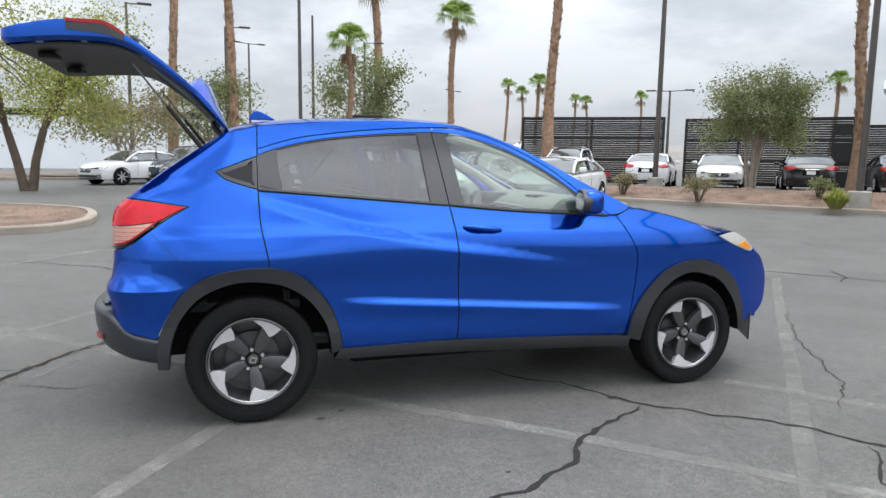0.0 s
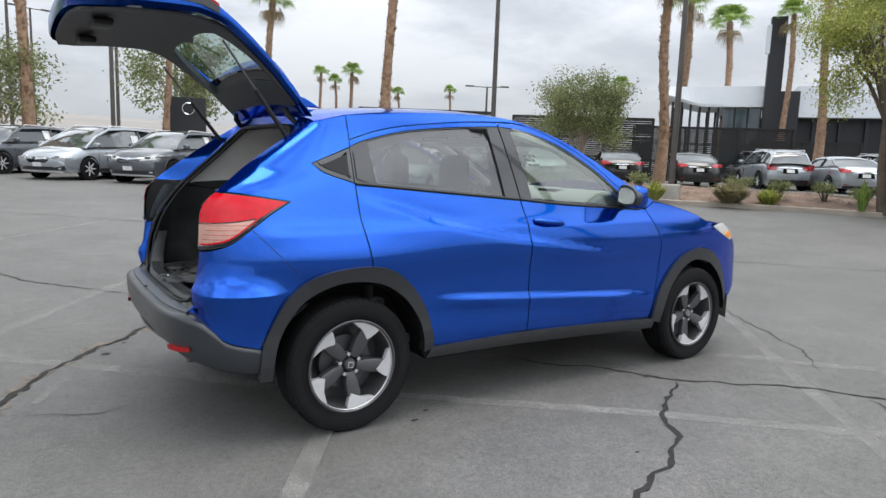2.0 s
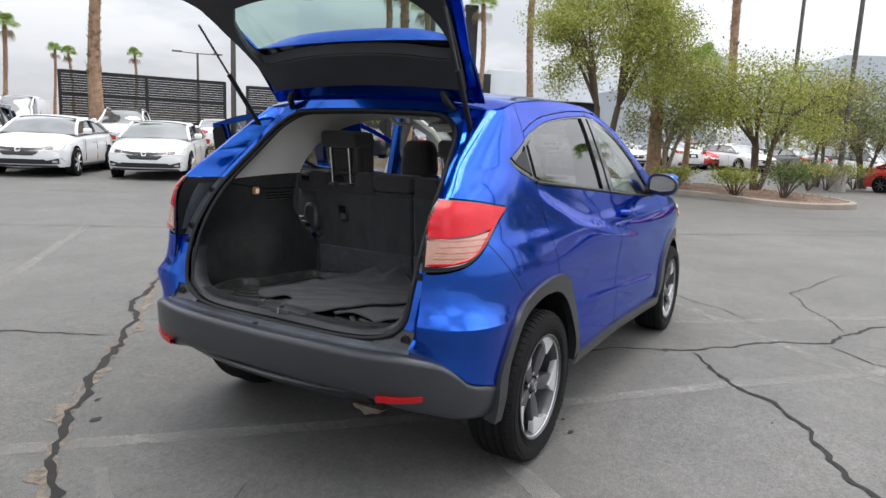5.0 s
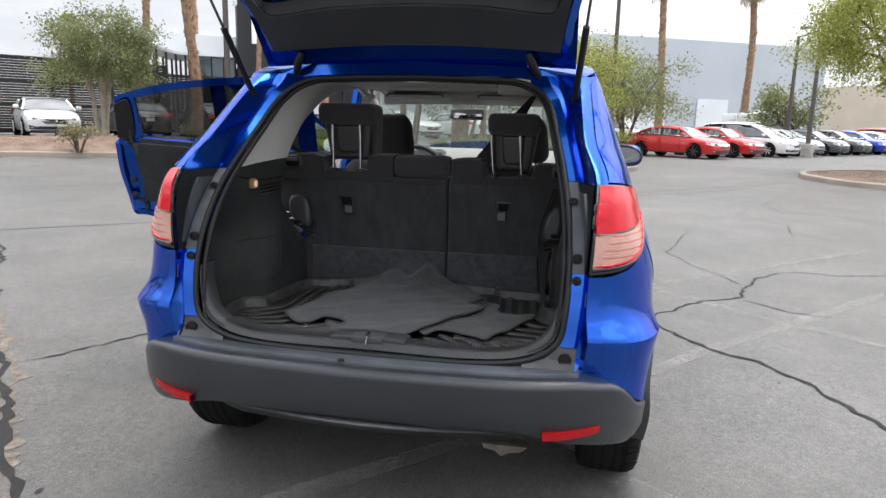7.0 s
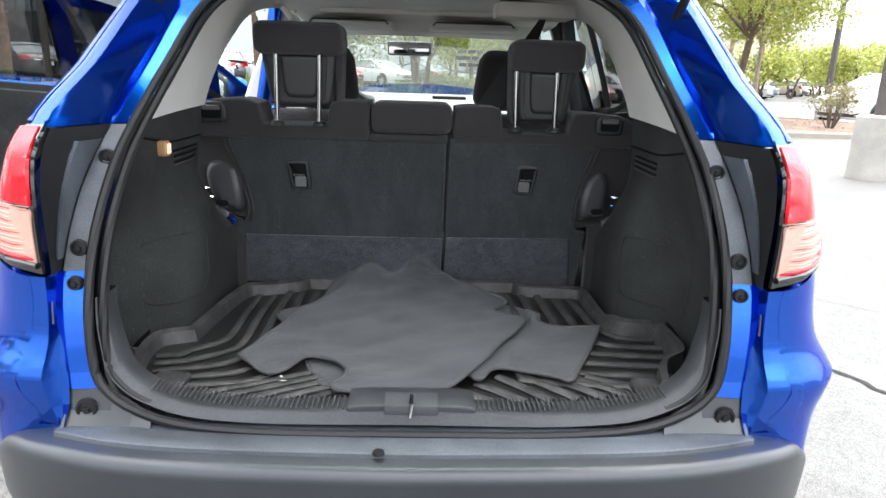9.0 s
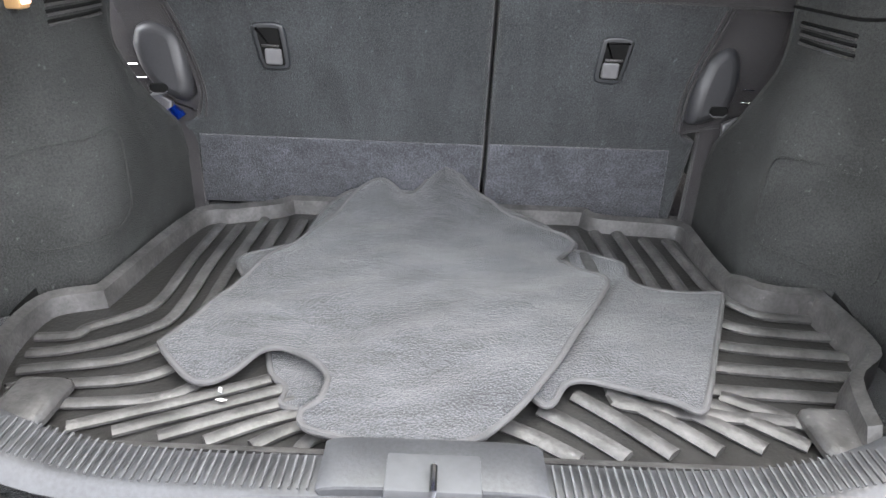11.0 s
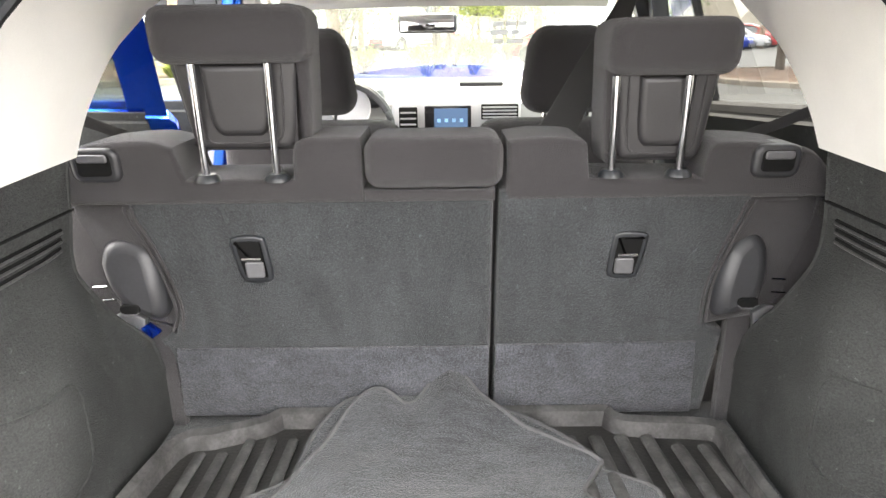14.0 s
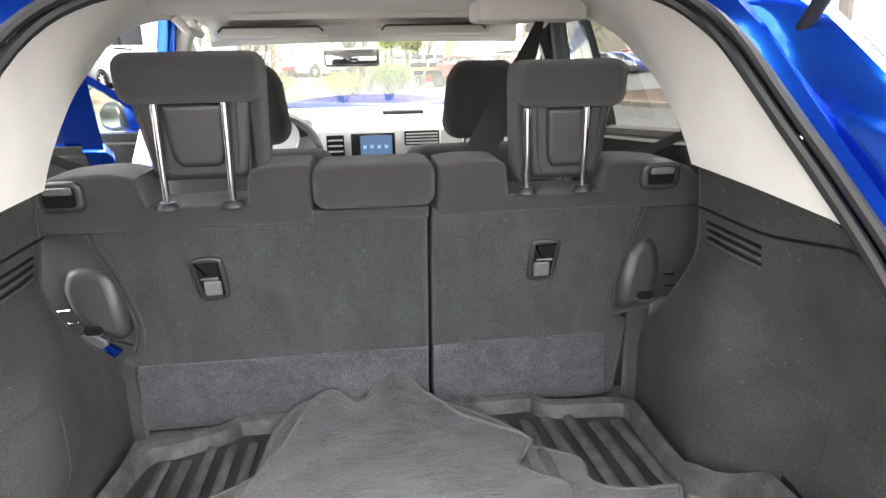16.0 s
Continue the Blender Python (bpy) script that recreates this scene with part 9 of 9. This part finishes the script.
        for xw in (-K["wb"], K["wb"]):
            wh = part("wheel", lathed([(0.20, -0.10), (K["r"] - 0.02, -0.11), (K["r"], -0.07), (K["r"], 0.09)], 24, "y", (0, 0, 0)), RUBBER, t)
            wh.matrix_basis = pose(xw, s * (W - 0.09), K["r"] - 0.005) @ (Matrix.Identity(4) if s < 0 else pose(0, 0, 0, 0, 0, 180))
            part("rim", lathed([(0.0001, -0.105), (0.05, -0.108), (0.06, -0.085), (0.18, -0.09), (0.21, -0.112), (0.232, -0.112)], 20), UNDER, wh)
            for q in range(7):
                an = 2 * math.pi * q / 7
                part("spoke", tubed([(0.03 * math.cos(an), -0.106, 0.03 * math.sin(an)), (0.226 * math.cos(an), -0.114, 0.226 * math.sin(an))], [0.022, 0.017], 5), ALLOY if color not in ("red",) else DARKALLOY, wh)
            disc = [(K["r"] + 0.055, 0.0), (K["r"] + 0.01, 0.02), (0.1, 0.03)]
            part("wheel_arch", lathed(disc, 24, "y", (xw, s * (W + 0.006), K["r"] + 0.01)) if s < 0 else mirror_y(lathed(disc, 24, "y", (xw, -(W + 0.006), K["r"] + 0.01))), UNDER, t)
            if kind == "suv":
                lip = [(K["r"] + 0.05, 0.006), (K["r"] + 0.05, -0.008), (K["r"] + 0.10, -0.008), (K["r"] + 0.115, 0.006)]
                part("arch_cladding", lathed(lip, 28, "y", (xw, s * (W + 0.002), K["r"] + 0.01)) if s < 0 else mirror_y(lathed(lip, 28, "y", (xw, -(W + 0.002), K["r"] + 0.01))), PLASTIC, t)
    part("grille", decal(hull, [(-0.42, z_h - 0.03), (0.42, z_h - 0.03), (0.40, z_h - 0.13), (0.30, z_h - 0.20), (-0.30, z_h - 0.20), (-0.40, z_h - 0.13)], "x", 1), GLOSSBLACK, t, "black grille")
    part("grille_bar", decal(hull, [(-0.50, z_h - 0.015), (-0.12, z_h - 0.045), (0.12, z_h - 0.045), (0.50, z_h - 0.015), (0.50, z_h - 0.055), (0.13, z_h - 0.095), (-0.13, z_h - 0.095), (-0.50, z_h - 0.055)], "x", 1, 0.016), CHROME if color != "white" or tall else GLOSSBLACK, t, "bright grille bar")
    part("front_badge", decal(hull, rounded(-0.055, 0.055, z_h - 0.115, z_h - 0.03, 0.03), "x", 1, 0.022, 0.05), CHROME, t)
    part("lower_intake", decal(hull, [(-0.62, 0.29), (0.62, 0.29), (0.52, 0.40), (-0.52, 0.40)], "x", 1), PLASTIC, t)
    part("front_lip", decal(hull, [(-0.78, 0.225), (0.78, 0.225), (0.74, 0.27), (-0.74, 0.27)], "x", 1, 0.01), ALLOY if tall else PLASTIC, t)
    part("rear_valance", decal(hull, [(-0.76, 0.23), (0.76, 0.23), (0.74, 0.44 if tall else 0.33), (-0.74, 0.44 if tall else 0.33)], "x", -1), PLASTIC, t)
    zp = 0.72 if not tall else 0.80
    part("plate_recess", decal(hull, [(-0.30, zp - 0.10), (0.30, zp - 0.10), (0.27, zp + 0.09), (-0.27, zp + 0.09)], "x", -1, 0.004), UNDER, t)
    part("plate", decal(hull, [(-0.15, zp - 0.07), (0.15, zp - 0.07), (0.15, zp + 0.06), (-0.15, zp + 0.06)], "x", -1, 0.014), PLATE, t, "plain pale number plate")
    part("boot_strip", decal(hull, [(-0.44, zp + 0.10), (0.44, zp + 0.10), (0.44, zp + 0.125), (-0.44, zp + 0.125)], "x", -1, 0.012), CHROME, t)
    if tall:
        part("front_plate", decal(hull, [(-0.16, 0.40), (0.16, 0.40), (0.16, 0.52), (-0.16, 0.52)], "x", 1, 0.02), PLATE, t, "plain white front plate")
    if (kind, color) in (("suv", "grey"), ("van", "silver")):
        part("window_paper", decal(house, [(-0.95, pw(-0.9, K["deck"]) + 0.10), (-0.62, pw(-0.9, K["deck"]) + 0.10), (-0.62, pw(-0.9, K["deck"]) + 0.40), (-0.95, pw(-0.9, K["deck"]) + 0.40)], "y", 1, 0.008), PLATE, t, "white paper in the side window")
    t.location.z = -50
    return t


def park(t, x, y, heading):
    t.matrix_basis = Matrix.Translation(on(x, y)) @ pose(0, 0, 0, 0, 0, heading)
    return t


LOT = [("sedan", "white", "white sedan parked facing the aisle"), ("suv", "navy", "dark slate crossover parked facing the aisle"), ("suv", "grey", "dark grey crossover with a paper in its window"), ("van", "silver", "silver minivan parked facing the aisle"), ("suv", "black", "black crossover parked at the lot edge"),
       ("sedan", "black", "black sedan parked tail out"), ("suv", "silver", "silver-grey wagon parked tail out"), ("sedan", "silver", "silver saloon parked tail out"), ("sedan", "red", "bright red sedan parked in a row"), ("van", "white", "white minivan parked in a row"), ("sedan", "grey", "grey sedan parked in a row"), ("sedan", "blue", "blue sedan parked in a row"),
       ("suv", "red", "red crossover parked in a row"), ("suv", "white", "white crossover parked far off"), ("suv", "beige", "champagne wagon parked far off"), ("suv", "paleblue", "pale blue crossover parked far off"), ("cargo", "white", "white delivery van parked behind trees")]
made = {(k, c): vehicle(k, c, lab, "van" if k in ("cargo", "van") else "car") for k, c, lab in LOT}
first = set()


def place(kind, color, x, y, heading):
    src = made[(kind, color)]
    if (kind, color) in first:
        m = Matrix.Translation(on(x, y)) @ pose(0, 0, 0, 0, 0, heading)
        copy_thing(src, m)
    else:
        first.add((kind, color))
        park(src, x, y, heading)


# a row that faces the aisle
for kind, color, x, y in (("sedan", "white", 7.35, 15.7), ("sedan", "white", 9.3, 13.95), ("suv", "navy", 5.9, 17.7), ("suv", "grey", 3.6, 20.1), ("van", "silver", 1.5, 22.0), ("suv", "grey", -0.9, 25.0), ("suv", "navy", -2.0, 28.0), ("sedan", "white", -4.2, 27.2)):
    place(kind, color, x, y, 222)
place("suv", "black", -11.0, 22.5, 30)
# the higher lot behind the bed
for kind, color, x, y, h in (("sedan", "white", 17.6, 21.2, 49), ("sedan", "white", 19.7, 19.3, 229), ("sedan", "black", 22.1, 17.2, 49), ("sedan", "black", 24.3, 15.0, 49), ("suv", "silver", 26.9, 12.6, 49), ("sedan", "silver", 27.4, 10.0, 49), ("suv", "grey", 32.5, 10.8, 49), ("sedan", "white", 33.0, 8.4, 229), ("sedan", "white", 34.6, 6.0, 49), ("sedan", "white", 35.6, 2.6, 229), ("suv", "white", 14.6, 23.4, 229), ("sedan", "grey", 37.5, 0.2, 40), ("sedan", "red", 36.5, 5.0, 229), ("suv", "black", 30.5, 15.5, 49)):
    place(kind, color, x, y, h)
# the long row of new cars
for k, (kind, color) in enumerate((("sedan", "red"), ("sedan", "red"), ("van", "white"), ("sedan", "silver"), ("sedan", "grey"), ("sedan", "grey"), ("sedan", "blue"), ("sedan", "white"), ("suv", "red"))):
    place(kind, color, 30.6 + 2.45 * k, -5.4 - 2.15 * k, 232)
for kind, color, x, y, h in (("suv", "white", 54.5, -27.0, 230), ("suv", "paleblue", 61.0, -31.0, 230), ("suv", "beige", 66.0, -36.0, 60), ("sedan", "grey", 70.0, -39.0, 230), ("suv", "white", 76.0, -43.5, 60), ("van", "white", 82.0, -48.0, 60), ("suv", "white", 20.6, -15.6, 110), ("sedan", "white", 62.0, -28.0, 230), ("sedan", "silver", 38.0, 3.0, 220)):
    place(kind, color, x, y, h)
for x, y, h in ((42.3, -2.6, 250), (44.0, -13.0, 250), (41.0, 3.5, 60), (18.0, 37.8, 230)):
    place("cargo", "white", x, y, h)
for kind, color, x, y, h in (("suv", "grey", 11.0, 31.0, 220), ("suv", "white", 2.0, 47.0, 0), ("sedan", "white", -6.0, 44.0, 0), ("suv", "black", 14.0, 66.0, 10), ("sedan", "white", 20.0, 72.0, 10)):
    place(kind, color, x, y, h)

# ---- buildings ----
PANEL = mat("pale_grey_metal_panel", (0.72, 0.75, 0.78), 0.55, 0.1, 0.05, 0.4, 30)
DARKPANEL = mat("charcoal_metal_panel", (0.022, 0.023, 0.026), 0.5, 0.2, 0.1, 0.5, 30)
WAREHOUSE = mat("blue_grey_warehouse_wall", (0.47, 0.51, 0.55), 0.8, 0, 0.06, 0.2, 10)
SHOPGLASS = mat("blue_green_shop_glass", (0.045, 0.07, 0.085), 0.05, 0, 0.2, 0.5, 10, coat=1.0)


def slab(name, a, b, depth, z0, z1, material, parent, label="", bevel=0.03):
    """A wall block along a line from a to b, so deep behind it."""
    L = math.dist(a, b)
    u = Vector((b[0] - a[0], b[1] - a[1], 0)) / L
    v = Vector((-u.y, u.x, 0))
    bm = boxed((0, 0, z0), (L, depth, z1), bevel)
    for q in bm.verts:
        q.co = Vector((a[0], a[1], 0)) + u * q.co.x + v * q.co.y + Vector((0, 0, q.co.z))
    return part(name, bm, material, parent, label, smooth=False)


show = thing("showroom", "pale grey car showroom with dark recessed front", "building")
SHOW_A, SHOW_U = Vector((51.5, 38.6)), Vector((12.5, -17.2)).normalized()


def front(d, out=0.0):
    """A place along the showroom's front, and so far before it."""
    p = SHOW_A + SHOW_U * d + Vector((SHOW_U.y, -SHOW_U.x)) * out
    return (p.x, p.y)


slab("fascia", front(12.0), front(26.0), 16, 6.0, 8.8, PANEL, show, "pale grey metal fascia")
slab("fascia", front(5.6), front(9.6), 16, 6.9, 8.8, PANEL, show, "pale grey metal fascia")
slab("recess", front(9.0, -1.2), front(26.0, -1.2), 12, 0.3, 6.0, DARKPANEL, show, "dark recessed wall")
roof = bmesh.new()
rows = []
for k in range(13):
    d = 0.2 + 5.6 * k / 12
    low = 7.75 - 0.85 * smooth(k / 9)
    rows.append([roof.verts.new((*front(d, o), z)) for o, z in ((0.0, 8.75), (0.35 - 0.3 * smooth(k / 9), low + 0.25), (0.0, low), (-9.0, low + 0.1), (-9.0, 8.75))])
for p, q in zip(rows, rows[1:]):
    for k in range(5):
        roof.faces.new((p[k], p[(k + 1) % 5], q[(k + 1) % 5], q[k]))
for r in (rows[0], rows[-1]):
    roof.faces.new(r)
bmesh.ops.recalc_face_normals(roof, faces=roof.faces[:])
part("canopy", roof, PANEL, show, "pale canopy roof that curves up to its open end", smooth=False)
for k in range(6):
    for out in (-0.6, -7.5):
        x, y = front(1.4 + 0.82 * k, out)
        part("canopy_post", tubed([(x, y, 0.3), (x, y, 7.4)], 0.11, 8), DARKPANEL, show)
for k in range(3):
    slab("window", front(5.9 + 1.1 * k, -0.5), front(6.9 + 1.1 * k, -0.5), 0.1, 0.6, 6.8, SHOPGLASS, show, "tall shop window")
    slab("mullion", front(6.9 + 1.1 * k, -0.45), front(7.0 + 1.1 * k, -0.45), 0.2, 0.3, 6.9, DARKPANEL, show)
for k in range(6):
    slab("column", front(13.5 + 2.1 * k, -0.8), front(13.8 + 2.1 * k, -0.8), 0.4, 0.3, 6.0, DARKPANEL, show)
slab("doorway", front(12.5, -1.1), front(13.2, -1.1), 0.1, 0.3, 3.6, SHOPGLASS, show, "glass side door")
pyl = thing("sign_pylon", "tall charcoal sign pylon with a pale side panel", "sign")
slab("tower", front(9.2, 0.9), front(10.5, 0.9), 1.0, 0.3, 14.7, DARKPANEL, pyl)
slab("foot", front(10.3, 0.7), front(12.1, 0.7), 1.6, 0.3, 8.25, DARKPANEL, pyl)
slab("sign_panel", front(8.85, 1.0), front(9.25, 1.0), 0.5, 11.5, 14.0, PANEL, pyl)
works = thing("workshop", "light grey workshop block beside the showroom", "building")
slab("wall", (47.5, 8.4), (58.0, -4.0), 14, 0.3, 6.4, WAREHOUSE, works)
slab("tower", (47.2, 8.6), (50.0, 5.2), 6, 0.3, 8.3, WAREHOUSE, works)
slab("lean_to", (48.4, 6.0), (52.0, 1.6), 0.3, 0.3, 4.0, PANEL, works)
for k in range(3):
    slab("roller_door", (51.5 + 2.2 * k, 3.5 - 2.6 * k), (53.0 + 2.2 * k, 1.7 - 2.6 * k), 0.1, 0.3, 3.6, PANEL, works)
ware = thing("warehouse", "long blue-grey warehouse with plain walls", "building")
slab("wall", (70.5, -2.0), (84.0, -29.0), 40, 0, 10.9, WAREHOUSE, ware)
slab("wall", (66.0, 16.0), (71.5, -1.0), 30, 0, 8.4, WAREHOUSE, ware)
for k in range(3):
    slab("dock_door", (72.6 + 3.6 * k, -6.6 - 7.2 * k), (74.4 + 3.6 * k, -10.2 - 7.2 * k), 0.1, 0.3, 4.6, PANEL, ware, "pale dock door")
slab("dock_door", (67.5, 11.0), (69.0, 6.5), 0.1, 0.3, 4.0, PANEL, ware, "pale dock door")
tan = thing("tan_building", "low tan building far beyond the lot", "building")
TAN = mat("tan_stucco", (0.58, 0.51, 0.41), 0.9, 0, 0.08, 0.3, 10)
slab("wall", (95, -45), (120, -95), 20, 0, 8.0, TAN, tan)
for k in range(8):
    slab("window", (96.4 + 2.9 * k, -47.9 - 5.8 * k), (97.6 + 2.9 * k, -50.3 - 5.8 * k), 0.3, 3.8, 5.4, SHOPGLASS, tan)
lowb = thing("white_building", "long low white building behind the trees", "building")
slab("wall", (-20, 62), (-3, 60), 10, 0.3, 5.2, PANEL, lowb)
slab("roof_band", (-20.1, 61.9), (-2.9, 59.9), 10.2, 5.0, 5.6, DARKPANEL, lowb)

# signs beside the far road
sg = thing("dealer_sign", "tall black sign panel with a plain ring badge", "sign")
slab("panel", (6.2, 33.6), (7.9, 33.0), 0.25, 0.4, 4.0, DARKPANEL, sg)
ringb = bmesh.new()
tube(ringb, [(7.05 + 0.30 * math.cos(a) * 0.94, 33.12 - 0.30 * math.cos(a) * 0.33, 3.4 + 0.30 * math.sin(a)) for a in [2 * math.pi * k / 24 for k in range(24)]], 0.03, 6, True)
part("badge", ringb, CHROME, sg)
bs = thing("road_sign", "small stacked blue road signs on a post", "sign")
BLUE = mat("blue_sign_face", (0.02, 0.12, 0.38), 0.5)
part("post", tubed([(17.6, 57.0, 0.4), (17.6, 57.0, 4.6)], 0.05, 6), POLE, bs)
for k in range(3):
    part("sign_panel", boxed((17.2, 56.93, 2.2 + 0.8 * k), (18.0, 56.97, 2.9 + 0.8 * k), 0.01), BLUE, bs, smooth=False)

# ---- distance: pale road embankment and hills with painted haze ----
SAND = mat("grey_desert_sand", (0.25, 0.235, 0.22), 0.95, 0, 0.15, 0.02, 0.5)
em = bmesh.new()
rows = []
for k in range(40):
    x = -420 + 900 * k / 39
    rows.append([em.verts.new((x, 150 + 0.15 * abs(x), 0.3)), em.verts.new((x, 165 + 0.15 * abs(x), 5.5 + 0.5 * math.sin(k * 0.8))), em.verts.new((x, 330 + 0.15 * abs(x), 15.0 + math.sin(k * 0.5))), em.verts.new((x, 345, 0))])
for a, b in zip(rows, rows[1:]):
    for k in range(3):
        em.faces.new((a[k], a[k + 1], b[k + 1], b[k]))
tagged(part("embankment", em, SAND), "grey sandy embankment of a far road", "ground", kind="structure")
# distance haze is mixed straight into the hills' blue-grey base colour
HILL = mat("haze_tinted_hill", (0.30, 0.34, 0.42), 1.0, 0, 0.12, 0.004, 0.05, spec=0.0)
hl = bmesh.new()
rows = []
for k in range(121):
    a = 2 * math.pi * k / 120
    r = 1250
    h = 26 + 24 * noise.noise(Vector((math.cos(a) * 3, math.sin(a) * 3, 0.3))) + 14 * noise.noise(Vector((math.cos(a) * 11, math.sin(a) * 11, 1.3))) + 44 * math.exp(-((a - 5.72) / 0.22) ** 2)
    rows.append([hl.verts.new((r * math.cos(a), r * math.sin(a), -8)), hl.verts.new((r * math.cos(a) * 1.05, r * math.sin(a) * 1.05, max(4, h)))])
for a, b in zip(rows, rows[1:]):
    hl.faces.new((a[0], a[1], b[1], b[0]))
tagged(part("hills", hl, HILL), "hills on the horizon, tinted blue-grey for haze", "hills", kind="structure")
# plain ground signs of the lot end behind the camera: a low wall closes the lot
back = thing("boundary_wall", "plain tan block wall that closes the lot", "wall", kind="structure")
slab("wall", (-60, -45), (60, -45), 0.3, -0.1, 2.2, TAN, back)
